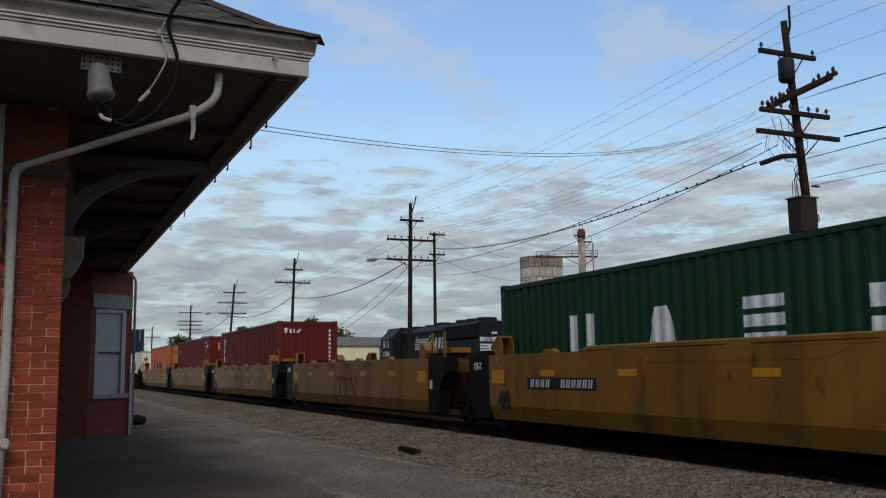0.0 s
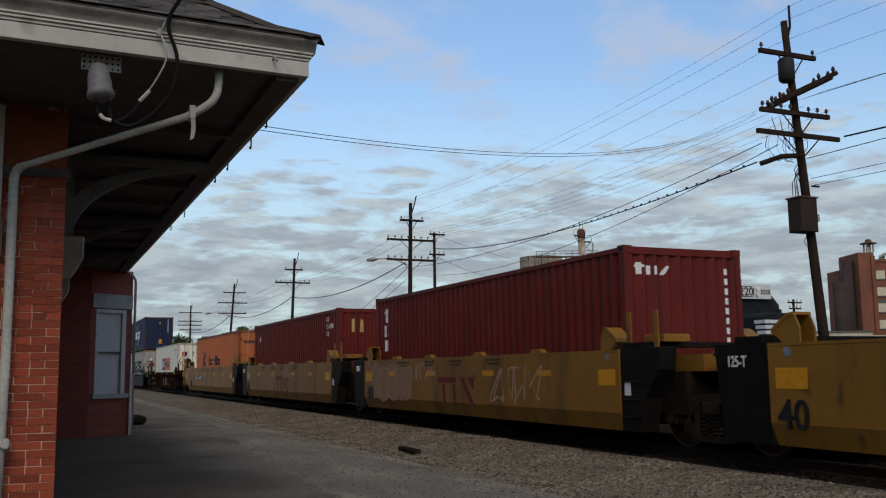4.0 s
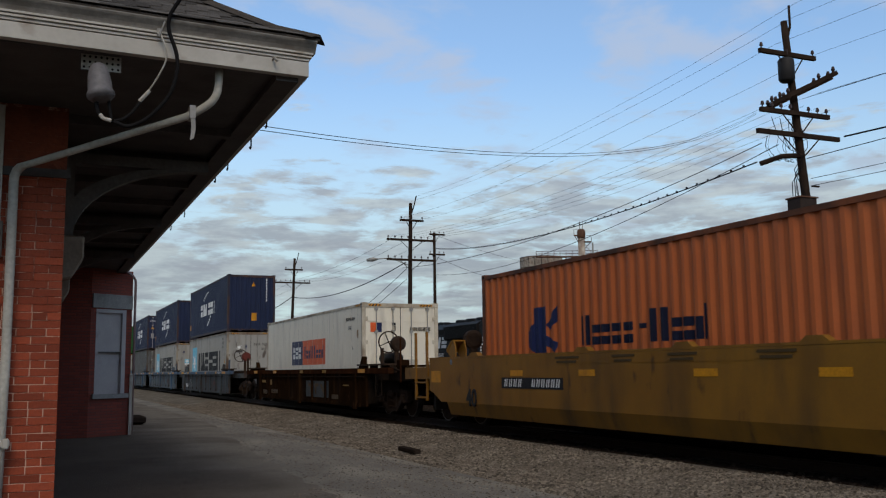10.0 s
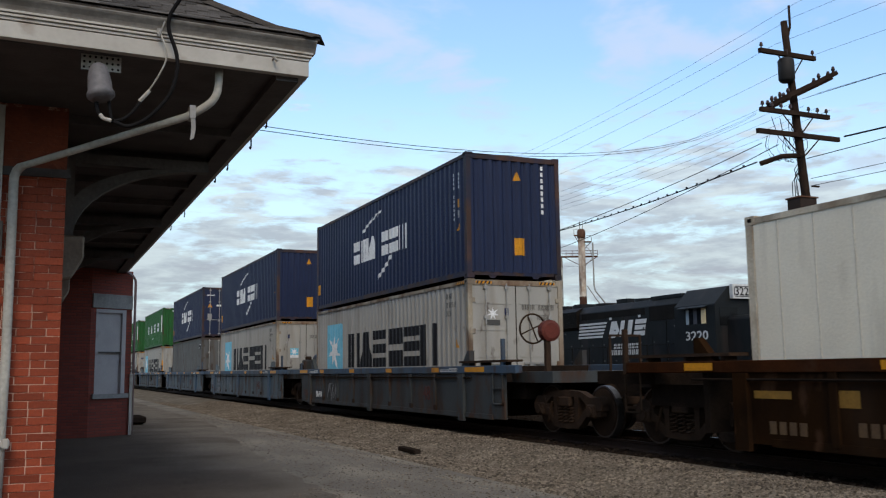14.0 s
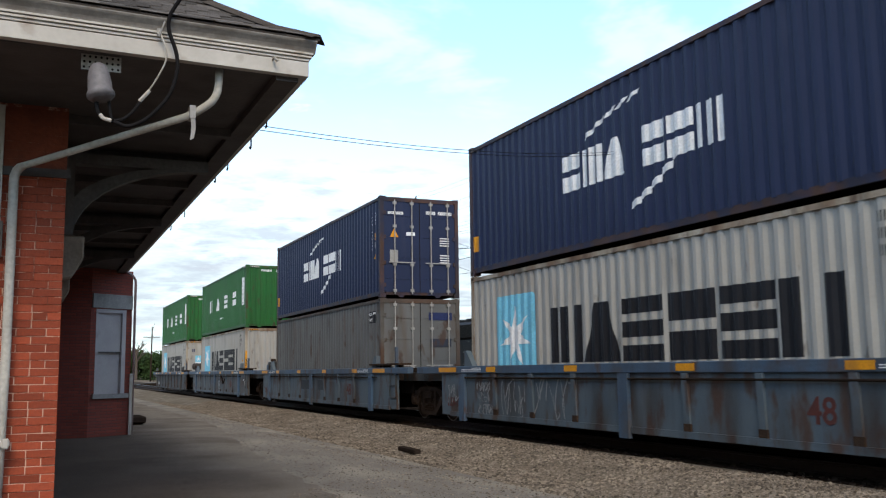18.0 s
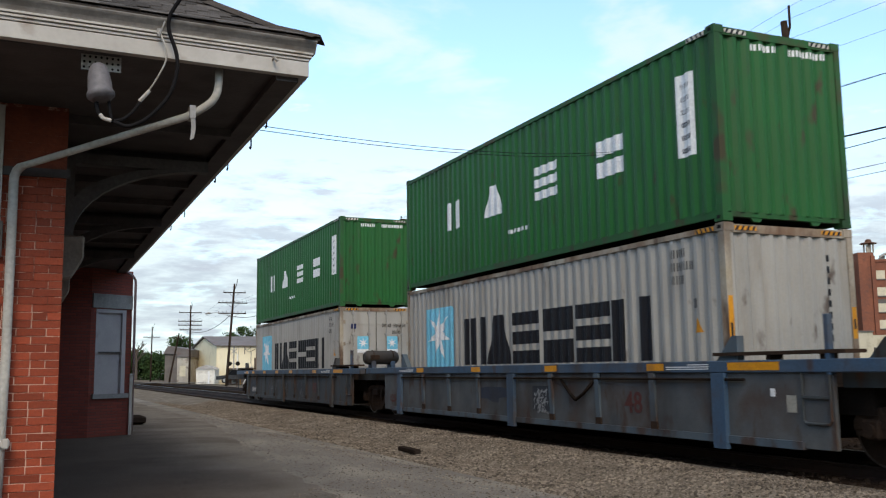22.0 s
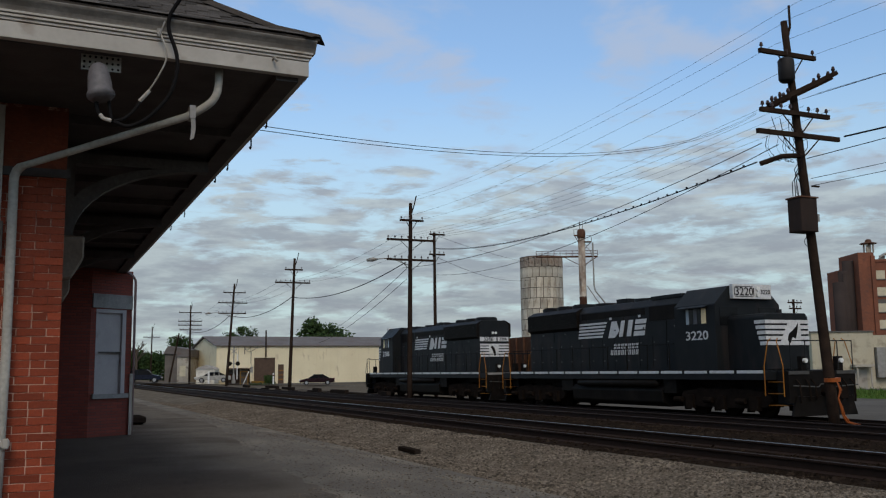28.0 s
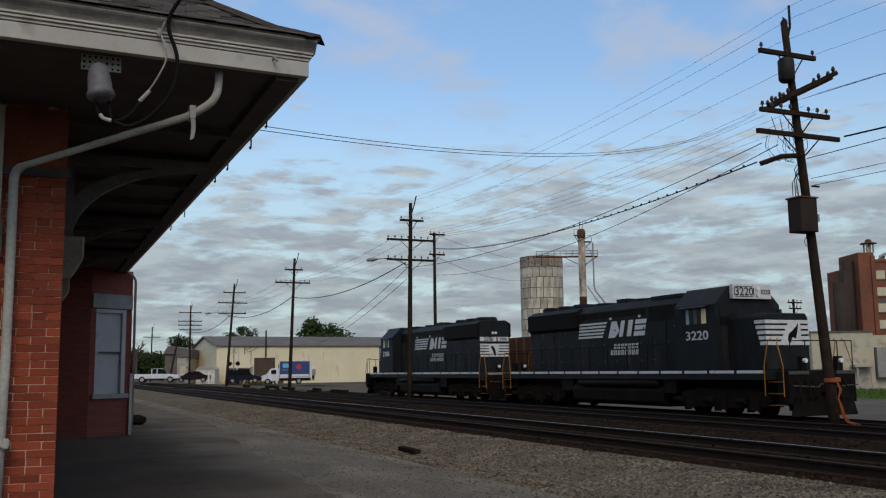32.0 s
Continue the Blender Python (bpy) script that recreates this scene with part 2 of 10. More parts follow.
m_bluerail = mat("blue car top rail paint", (0.038, 0.072, 0.118), (0.058, 0.082, 0.112), 1.3, 0.6, dirt=(0.06, 0.045, 0.035), dirt_amount=0.4, rust=0.5)
m_reflector = mat("yellow reflector strip", (0.60, 0.26, 0.012), (0.50, 0.21, 0.012), 6, 0.45, bump=0, dirt=(0.22, 0.10, 0.03), dirt_amount=0.3)
m_decal_white = mat("white painted marking", (0.74, 0.74, 0.72), (0.62, 0.62, 0.6), 4, 0.55)
m_serial = mat("worn dark stencil paint", (0.075, 0.072, 0.066), None, 6, 0.6)
m_pale_strip = mat("pale warning strip", (0.55, 0.52, 0.44), (0.42, 0.38, 0.30), 5, 0.6)
m_decal_black = mat("black painted marking", (0.014, 0.014, 0.016), None, 4, 0.5)
m_c_green = mat("green container paint", (0.016, 0.105, 0.022), (0.020, 0.088, 0.021), 0.8, 0.5, dirt=(0.05, 0.08, 0.03), dirt_amount=0.1, streak=(1, 1, 0.2), grain_mix=0.14, rust=0.1)
m_c_darkgreen = mat("deep green container paint", (0.009, 0.048, 0.018), (0.008, 0.040, 0.015), 0.8, 0.5, dirt=(0.02, 0.03, 0.02), dirt_amount=0.1, streak=(1, 1, 0.2), grain_mix=0.14)
m_c_red = mat("oxide red container paint", (0.128, 0.0125, 0.007), (0.100, 0.0105, 0.006), 0.8, 0.55, bump=0.06, dirt=(0.050, 0.010, 0.007), dirt_amount=0.3, streak=(1, 1, 0.2), grain_mix=0.14)
m_c_orange = mat("orange container paint", (0.49, 0.130, 0.036), (0.42, 0.105, 0.032), 0.8, 0.5, bump=0.05, dirt=(0.22, 0.075, 0.035), dirt_amount=0.25, streak=(1, 1, 0.2), grain_mix=0.14)
m_c_white = mat("white refrigerated container paint", (0.79, 0.725, 0.58), (0.70, 0.635, 0.505), 0.8, 0.45, dirt=(0.35, 0.30, 0.24), dirt_amount=0.2, streak=(1, 1, 0.2), grain_mix=0.14)
m_c_navy = mat("navy container paint", (0.015, 0.022, 0.056), (0.013, 0.019, 0.046), 0.8, 0.5, dirt=(0.03, 0.035, 0.06), dirt_amount=0.12, streak=(1, 1, 0.2), grain_mix=0.14)
m_navyframe = mat("rust-worn navy frame", (0.016, 0.021, 0.048), (0.030, 0.024, 0.030), 2.0, 0.6, dirt=(0.085, 0.040, 0.022), dirt_amount=0.65, grain_mix=0.2, rust=1.0)
m_greenframe = mat("rust-worn green frame", (0.016, 0.095, 0.022), (0.022, 0.075, 0.021), 2.0, 0.6, dirt=(0.07, 0.04, 0.022), dirt_amount=0.35, grain_mix=0.2, rust=0.6)
m_c_grey = mat("light grey container paint", (0.35, 0.335, 0.295), (0.30, 0.285, 0.25), 0.8, 0.55, dirt=(0.24, 0.20, 0.15), dirt_amount=0.18, streak=(1, 1, 0.2), grain_mix=0.14, rust=0.06)
m_c_darkgrey = mat("dull grey container paint", (0.115, 0.118, 0.112), (0.092, 0.092, 0.088), 0.8, 0.6, dirt=(0.085, 0.058, 0.038), dirt_amount=0.3, streak=(1, 1, 0.2), grain_mix=0.2, rust=0.35)
m_c_skyblue = mat("sky blue decal", (0.18, 0.50, 0.64), None, 3, 0.5)
m_c_rust = mat("rusted steel frame", (0.085, 0.038, 0.022), (0.12, 0.06, 0.034), 3, 0.8)
m_red_decal = mat("red decal", (0.15, 0.014, 0.014), (0.12, 0.013, 0.013), 3, 0.6)
m_paleframe = mat("rust-streaked pale frame", (0.40, 0.37, 0.30), (0.32, 0.27, 0.19), 2.5, 0.7, bump=0.1, dirt=(0.13, 0.062, 0.026), dirt_amount=0.95, streak=(1, 1, 0.5), rust=0.75)
m_orange_decal = mat("orange decal", (0.74, 0.12, 0.03), None, 3, 0.5)
m_dullyellow = mat("dull yellow label", (0.26, 0.14, 0.025), (0.17, 0.09, 0.02), 5, 0.7)
m_tanpipe = mat("tan rusted pipe", (0.11, 0.062, 0.028), (0.07, 0.04, 0.02), 6, 0.6)
m_redgear = mat("red oxide brake gear", (0.125, 0.028, 0.018), (0.085, 0.021, 0.014), 5, 0.7)
m_blue_decal = mat("dark blue decal", (0.018, 0.026, 0.085), None, 3, 0.5)
m_darknavy = mat("near-black blue lettering paint", (0.010, 0.012, 0.030), None, 4, 0.5)
m_sticker = mat("pale blue sticker", (0.20, 0.24, 0.28), (0.10, 0.12, 0.15), 9, 0.6)
m_stencil = mat("faded brown stencil", (0.085, 0.024, 0.018), (0.06, 0.022, 0.018), 6, 0.7)
m_faint = mat("worn dark stencil", (0.075, 0.045, 0.016), None, 6, 0.7)
m_spray = mat("pale grey spray paint", (0.26, 0.26, 0.25), (0.15, 0.155, 0.16), 6, 0.6)
m_silotop = mat("rust-stained top staves", (0.26, 0.17, 0.115), (0.56, 0.51, 0.42), 1.4, 0.85, dirt=(0.05, 0.03, 0.022), dirt_amount=0.8, streak=(1, 1, 0.15), vary=0.15)
m_castiron = mat("rusty cast steel", (0.046, 0.028, 0.018), (0.026, 0.017, 0.012), 4, 0.85, bump=0.5, spec=0.05)
m_graffiti = mat("pale pink spray paint", (0.46, 0.30, 0.24), (0.36, 0.21, 0.15), 3, 0.6)
m_cream = mat("cream painted metal siding", (0.78, 0.69, 0.47), (0.72, 0.63, 0.42), 0.4, 0.7, dirt=(0.42, 0.33, 0.21), dirt_amount=0.08, streak=(1, 1, 0.35), grain_mix=0.14)
m_greywall = mat("weathered grey siding", (0.46, 0.42, 0.35), (0.33, 0.30, 0.25), 0.5, 0.8, dirt=(0.14, 0.11, 0.09), dirt_amount=0.3, grain_mix=0.14)
m_roofgrey = mat("grey sheet roof", (0.165, 0.15, 0.14), (0.115, 0.10, 0.092), 0.5, 0.75, dirt=(0.13, 0.08, 0.06), dirt_amount=0.3)
m_silo = mat("stained concrete silo staves", (0.62, 0.57, 0.46), (0.46, 0.41, 0.32), 0.8, 0.8, dirt=(0.15, 0.09, 0.06), dirt_amount=0.35, streak=(1, 1, 0.4), vary=0.25)
m_farbrick = mat("orange red brick wall", (0.24, 0.09, 0.05), (0.165, 0.065, 0.04), 0.5, 0.85, fine=4, dirt=(0.12, 0.06, 0.045), dirt_amount=0.25)
m_pane = mat("pale window panel", (0.62, 0.56, 0.40), None, 1, 0.5)
m_road = mat("road concrete", (0.135, 0.127, 0.115), (0.105, 0.099, 0.09), 0.4, 0.9, spec=0.0)
m_orange_rail = mat("yellow safety paint", (0.34, 0.135, 0.014), None, 5, 0.5)

# ---- mesh helpers ----


def box(bm, x0, x1, y0, y1, z0, z1):
    v = [bm.verts.new((x, y, z)) for x in (x0, x1) for y in (y0, y1) for z in (z0, z1)]
    for f in ((0, 1, 3, 2), (4, 6, 7, 5), (0, 4, 5, 1), (2, 3, 7, 6), (0, 2, 6, 4), (1, 5, 7, 3)):
        bm.faces.new([v[i] for i in f])
    return v


def prism(bm, pts, axis, a, b):
    """A polygon drawn out along an axis from a to b. pts: the other two coordinates in xyz order."""
    def place(p, k):
        return {"x": (k, p[0], p[1]), "y": (p[0], k, p[1]), "z": (p[0], p[1], k)}[axis]
    lo, hi = [bm.verts.new(place(p, a)) for p in pts], [bm.verts.new(place(p, b)) for p in pts]
    n = len(pts)
    bm.faces.new(lo[::-1]), bm.faces.new(hi)
    for i in range(n):
        bm.faces.new((lo[i], lo[(i + 1) % n], hi[(i + 1) % n], hi[i]))


def tube(bm, path, r, seg=8, caps=True):
    path = [Vector(p) for p in path]
    rings, s = [], None
    for i, p in enumerate(path):
        d = (path[min(i + 1, len(path) - 1)] - path[max(i - 1, 0)]).normalized()
        if s is None:
            s = d.cross(Vector((0, 0, 1)) if abs(d.z) < 0.95 else Vector((1, 0, 0))).normalized()
        else:
            s = (s - d * s.dot(d)).normalized()
        t = d.cross(s)
        rr = r[min(i, len(r) - 1)] if isinstance(r, (list, tuple)) else r
        rings.append([bm.verts.new(p + (s * math.cos(k) + t * math.sin(k)) * rr)
                      for k in (2 * math.pi * j / seg for j in range(seg))])
    for a, b in zip(rings, rings[1:]):
        for j in range(seg):
            bm.faces.new((a[j], a[(j + 1) % seg], b[(j + 1) % seg], b[j]))
    if caps:
        bm.faces.new(rings[0][::-1]), bm.faces.new(rings[-1])


def bend(points, n=4):
    """Round the corners of a path."""
    pts = [Vector(p) for p in points]
    out = [pts[0]]
    for a, b, c in zip(pts, pts[1:], pts[2:]):
        d0, d1 = min(0.10, (b - a).length * 0.4), min(0.10, (c - b).length * 0.4)
        p, q = b + (a - b).normalized() * d0, b + (c - b).normalized() * d1
        for i in range(n + 1):
            t = i / n
            out.append(p * (1 - t) ** 2 + b * 2 * t * (1 - t) + q * t * t)
    out.append(pts[-1])
    return out


def cyl(bm, p, q, r, seg=16):
    tube(bm, [p, q], r, seg)


def finish(bm, bevel=0.0, smooth=False):
    if bevel:
        bmesh.ops.bevel(bm, geom=list(bm.edges), offset=bevel, segments=1, affect="EDGES", clamp_overlap=True)
    bmesh.ops.recalc_face_normals(bm, faces=bm.faces)
    if smooth:
        for f in bm.faces:
            f.smooth = len(f.verts) == 4


def mesh_of(name, bm, material, bevel=0.0, smooth=False):
    finish(bm, bevel, smooth)
    me = bpy.data.meshes.new(name)
    bm.to_mesh(me)
    bm.free()
    me.materials.append(material)
    return me


def part(name, bm, material, parent=None, label="", bevel=0.0, smooth=False):
    ob = new(name, mesh_of(name, bm, material, bevel, smooth))
    if parent is not None:
        ob.parent = parent
    return tagged(ob, label)


def share(name, me, parent, m):
    ob = new(name, me)
    ob.parent = parent
    ob.matrix_basis = m
    return ob


def boxes(name, material, parent, rows, label="", bevel=0.0):
    bm = bmesh.new()
    for r in rows:
        box(bm, *r)
    return part(name, bm, material, parent, label, bevel)


def thing(name, label, category, m=None, group="", kind=""):
    ob = new(name)
    ob.empty_display_size = 0.2
    if m is not None:
        ob.matrix_basis = m
    return tagged(ob, label, category, group, kind)


def structure(name, bm, material, label="", bevel=0.0, smooth=False):
    return tagged(part(name, bm, material, None, label, bevel, smooth), kind="structure")


def lettering(name, text, size, material, parent, m, depth=0.002, bold=0.0, label="", align="CENTER"):
    """Flat mesh letters of the built-in font; m places their centre, x along the line and y up."""
    cu = bpy.data.curves.new(name, "FONT")
    cu.body, cu.size, cu.align_x, cu.align_y, cu.offset, cu.extrude = text, size, align, "CENTER", bold, depth
    cu.resolution_u = 3
    tmp = bpy.data.objects.new(name, cu)
    me = bpy.data.meshes.new_from_object(tmp)
    bpy.data.objects.remove(tmp)
    me.materials.clear()
    me.materials.append(material)
    ob = new(name, me)
    ob.parent = parent
    ob.matrix_basis = m
    return tagged(ob, label)

# ---- ground and tracks ----


def ground_height(x, y):
    """The lie of the land: level by the near track, lower past the far one, rising again to the road crossing."""
    drop = -0.42 * min(1.0, max(0.0, (x - 17.0) / 5.0)) - 0.2 * min(1.0, max(0.0, (x - 5.6) / 1.2))
    if y > 60:
        k = min(1.0, max(0.0, (y - 60) / 50.0)) * min(1.0, max(0.0, (34.0 - x) / 14.0))
        drop *= 1.0 - 0.7 * k
    return drop - 0.14


def sheet(name, material, xs, ys, height, label, kind="structure"):
    bm = bmesh.new()
    grid = [[bm.verts.new((x, y, height(x, y))) for y in ys] for x in xs]
    for a, b in zip(grid, grid[1:]):
        for j in range(len(ys) - 1):
            bm.faces.new((a[j], b[j], b[j + 1], a[j + 1]))
    return structure(name, bm, material, label, smooth=True)


sheet("ground", m_gravel_ground, [-3000, -400, -60, -20, -8, 0, 3, 5, 5.6, 6.2, 6.8, 8, 12, 15.5, 16.5, 17, 18, 19, 20, 21, 22, 25, 30, 34, 40, 60, 100, 400, 3000],
      [-3000, -400, -60, -10, 0, 10, 30, 50, 60, 70, 80, 90, 100, 110, 120, 150, 400, 3000], ground_height,
      "grey brown crushed stone ground beside the railway")
# the asphalt ends in a ragged broken lip that curves in towards the bay
bm = bmesh.new()
rng = random.Random(12)
lip = []
for k in range(190):
    y = -12 + 0.25 * k + (0.35 * (k - 150) if k > 150 else 0.0)
    x = float(np.interp(y, [-12, 9.1, 10.4, 12.4, 15.0, 18.0, 22.0, 26.0], [2.7, 2.84, 2.9, 3.03, 3.2, 3.5, 3.9, 4.1])) + rng.uniform(-0.05, 0.05)
    lip.append([bm.verts.new((-9, y, 0.004)), bm.verts.new((0.0, y, 0.004)), bm.verts.new((x - 0.30, y, -0.012)), bm.verts.new((x, y, -0.028)), bm.verts.new((x + 0.10, y, -0.045))])
for a, b in zip(lip, lip[1:]):
    for q in range(4):
        bm.faces.new((a[q], a[q + 1], b[q + 1], b[q]))
structure("pavement", bm, m_pavement, "dark worn asphalt platform beside the depot")
sheet("driveway", mat("compacted grey gravel", (0.182, 0.164, 0.142), (0.122, 0.110, 0.095), 0.45, 0.95, bump=0.5, fine=55, dirt=(0.23, 0.205, 0.17), dirt_amount=0.4, streak=(1.2, 0.35, 1), spec=0.0),
      [0.5, 1.6, 2.9, 3.6, 4.4, 5.0, 5.4], [-12, 0, 10, 20, 40, 80, 120], lambda x, y: -0.03 - 0.012 * max(0, x - 2.9) - 0.25 * max(0, x - 4.9), "pale compacted gravel driveway along the ballast")


def ballast_bed(name, x0, x1, z, y0, y1, label, material):
    bm = bmesh.new()
    prism(bm, [(x0 - 0.06, z - 0.36), (x0, z - 0.17), (x1, z - 0.17), (x1 + 0.9, z - 0.36), (x1 + 0.9, z - 0.7), (x0 - 0.06, z - 0.7)], "y", y0, y1)
    return structure(name, bm, material, label)


def track(xc, z, y0, y1, label, polished=(False, True)):
    """Two steel rails on wooden ties."""
    t = thing("railway_track", label, "railway track", pose(xc, 0, z), kind="structure")
    for s in (-1, 1):
        bm = bmesh.new()
        c = s * 0.7525
        prism(bm, [(c - 0.07, -0.17), (c + 0.07, -0.17), (c + 0.07, -0.155), (c + 0.012, -0.13), (c + 0.012, -0.04),
                   (c + 0.036, -0.03), (c + 0.036, -0.004), (c - 0.036, -0.004), (c - 0.036, -0.03), (c - 0.012, -0.04), (c - 0.012, -0.13), (c - 0.07, -0.155)], "y", y0, y1)
        rail = part("rail", bm, m_rail, t)
        if polished[s > 0]:
            boxes("rail_head", m_railtop, rail, [(c - 0.030, c + 0.030, y0, y1, -0.004, 0.0)], "polished running surface")
    bm = bmesh.new()
    box(bm, -1.28, 1.28, -0.11, 0.11, -0.34, -0.165)
    me = mesh_of("tie", bm, m_tie)
    n = 0
    y = max(y0, 2.0)
    while y < y1 and n < 150:
        o = share("tie", me, t, pose(random.uniform(-0.04, 0.04), y, random.uniform(-0.012, 0.006), 0, 0, random.uniform(-0.8, 0.8)))
        y += 0.52
        n += 1
    return t


ballast_bed("trackbed", 8.62, 16.2, 0.0, -160, 400, "oil-darkened ballast bed under the main track and siding", m_oily)
bm = bmesh.new()
prism(bm, [(6.2, -0.40), (7.75, -0.165), (8.7, -0.165), (8.7, -0.6), (6.2, -0.6)], "y", -160, 400)
structure("ballast_shoulder", bm, m_gravel_ground, "grey beige crushed stone shoulder of the track")
track(TRACK_X, 0.0, -160, 400, "steel rails of the main track on dark wooden ties")
track(14.8, -0.02, -160, 115, "rusty steel rails of the siding on dark ties", (False, False))
LOCO_X, LOCO_Z = 23.75, -0.54
ballast_bed("trackbed_yard", LOCO_X - 1.6, LOCO_X + 1.6, LOCO_Z, -100, 100, "dark ballast bed under the yard track", m_oily)
track(LOCO_X, LOCO_Z, -100, 100, "steel rails of the yard track under the locomotives", (False, False))


def stones(name, n, x0, x1, y0, y1, height, size, label, material):
    """Loose angular stones, joined, as nobody could count them."""
    vs, fs = [], []
    rng = random.Random(name)
    base = [(-1, -0.8, 0), (0.9, -1, 0), (1, 0.7, 0), (-0.7, 1, 0), (-0.5, -0.4, 0.9), (0.6, 0.1, 1.05), (-0.1, 0.6, 0.8)]
    faces = [(0, 1, 5, 4), (1, 2, 5), (2, 3, 6, 5), (3, 0, 4, 6), (4, 5, 6)]
    for _ in range(n):
        # denser towards the camera
        y = y0 + (y1 - y0) * rng.random() ** 1.8
        x = rng.uniform(x0, x1)
        # ragged seams along both sides
        if x < x0 + 0.35 + 0.22 * math.sin(1.3 * y) + 0.16 * math.sin(3.1 * y + 1) - 0.3 * rng.random() or x > x1 - 0.12 + 0.08 * math.sin(2.3 * y):
            continue
        s = size * (0.5 + 1.9 * rng.random() ** 3.2)
        a = rng.uniform(0, 6.28)
        ca, sa, k = math.cos(a), math.sin(a), len(vs)
        z = height(x, y)
        sy, sz = rng.uniform(0.6, 1.2), rng.uniform(0.5, 1.0)
        for p in base:
            px, py, pz = p[0] * s, p[1] * s * sy, p[2] * s * sz
            vs.append((x + px * ca - py * sa, y + px * sa + py * ca, z + pz - 0.25 * s))
        fs += [tuple(i + k for i in f) for f in faces]
    me = bpy.data.meshes.new(name)
    me.from_pydata(vs, [], fs)
    me.materials.append(material)
    return tagged(new(name, me), label, kind="stuff")


def bed_height(x, y):
    return max(ground_height(x, y) + 0.005, min(-0.160, -0.40 + (x - 6.2) / 1.55 * 0.235))


stones("ballast_stones", 165000, 4.45, 8.72, 6.0, 46.0, bed_height, 0.0136, "loose brown and grey ballast stones beside the track", m_stone)
stones("oily_ballast_stones", 14000, 8.5, 16.2, 6.5, 40.0, lambda x, y: -0.165, 0.026, "dark oily ballast stones between the rails", m_darkstone)
stones("driveway_pebbles", 26000, 2.45, 5.0, 6.5, 30.0, lambda x, y: max(-0.028 - 0.012 * (x - 2.9), -0.012 - 0.053 * (x - 2.55)) if x < 2.9 else -0.03 - 0.012 * (x - 2.9), 0.0065, "small loose pebbles on the gravel driveway", m_stone)
bm = bmesh.new()
box(bm, -0.06, 0.06, -0.34, 0.34, 0, 0.075)
tie_piece = tagged(part("timber_offcut", bm, m_tie, None, bevel=0.012), "short dark broken piece of tie lying on the ballast", "timber")
tie_piece.matrix_basis = pose(5.76, 14.6, -0.13, 1, 0, 2)

# ---- the train ----
L40, W8, H96 = 12.192, 2.438, 2.896
MOVERS = []


def corrugation(a, b, period=0.278, depth=0.036):
    """Stations (distance, inset) of a trapezoid corrugation between a and b."""
    n = max(1, round((b - a) / period))
    p = (b - a) / n
    st = [(a, 0.0)]
    for i in range(n):
        o = a + i * p
        st += [(o + p * 0.26, 0.0), (o + p * 0.50, depth), (o + p * 0.76, depth), (o + p, 0.0)]
    return st


def corrugated(bm, st, place, z0, z1):
    """place(d, inset, z) gives the point."""
    lo, hi = [bm.verts.new(place(d, i, z0)) for d, i in st], [bm.verts.new(place(d, i, z1)) for d, i in st]
    for k in range(len(st) - 1):
        bm.faces.new((lo[k], lo[k + 1], hi[k + 1], hi[k]))


def clip(poly, a, b):
    for sign, lim in ((1, a), (-1, -b)):
        out = []
        for i, p in enumerate(poly):
            q = poly[(i + 1) % len(poly)]
            ip, iq = sign * p[0] >= lim, sign * q[0] >= lim
            if ip:
                out.append(p)
            if ip != iq:
                k = (lim * sign - p[0]) / (q[0] - p[0])
                out.append((p[0] + k * (q[0] - p[0]), p[1] + k * (q[1] - p[1])))
        poly = out
        if len(poly) < 3:
            return []
    return poly


def paint(bm, polys, st, place, proud=0.004):
    """Polygons (distance, height) laid on a corrugated wall."""
    for poly in polys:
        for (a, u), (b, v) in zip(st, st[1:]):
            c = clip(poly, a, b)
            if len(c) >= 3:
                vs = []
                for d, z in c:
                    w = u + (v - u) * (d - a) / max(1e-9, b - a)
                    vs.append(bm.verts.new(place(d, w - proud, z)))
                try:
                    bm.faces.new(vs)
                except ValueError:
                    pass


def rect(a, b, z0, z1):
    return [(a, z0), (b, z0), (b, z1), (a, z1)]


def bars(a, b, z0, z1, n, fill=0.32, gap=0.12, lean=0.0):
    """A word of n characters as plain upright bars, two to a character."""
    out, w = [], (b - a) / n
    for i in range(n):
        o, ww = a + i * w, w * (1 - gap)
        for k in (0.0, 1.0 - fill):
            p0, p1 = o + ww * k, o + ww * (k + fill)
            out.append([(p0, z0), (p1, z0), (p1 + lean, z1), (p0 + lean, z1)])
    return out


BLOCKS = {
    "pair": ((0.0, 0.32, 0.0, 1.0), (0.68, 1.0, 0.0, 1.0)),
    "triple": ((0.0, 0.24, 0.0, 1.0), (0.37, 0.63, 0.0, 1.0), (0.76, 1.0, 0.0, 1.0)),
    "rows": ((0.0, 1.0, 0.0, 0.25), (0.0, 1.0, 0.375, 0.625), (0.0, 1.0, 0.75, 1.0)),
    "split": ((0.0, 1.0, 0.0, 0.42), (0.0, 1.0, 0.58, 1.0)),
    "post": ((0.20, 0.80, 0.0, 1.0),), "low": ((0.0, 1.0, 0.0, 0.27), (0.0, 1.0, 0.39, 0.66)), "stub": ((0.0, 0.64, 0.0, 0.64), (0.72, 1.0, 0.0, 1.0))}


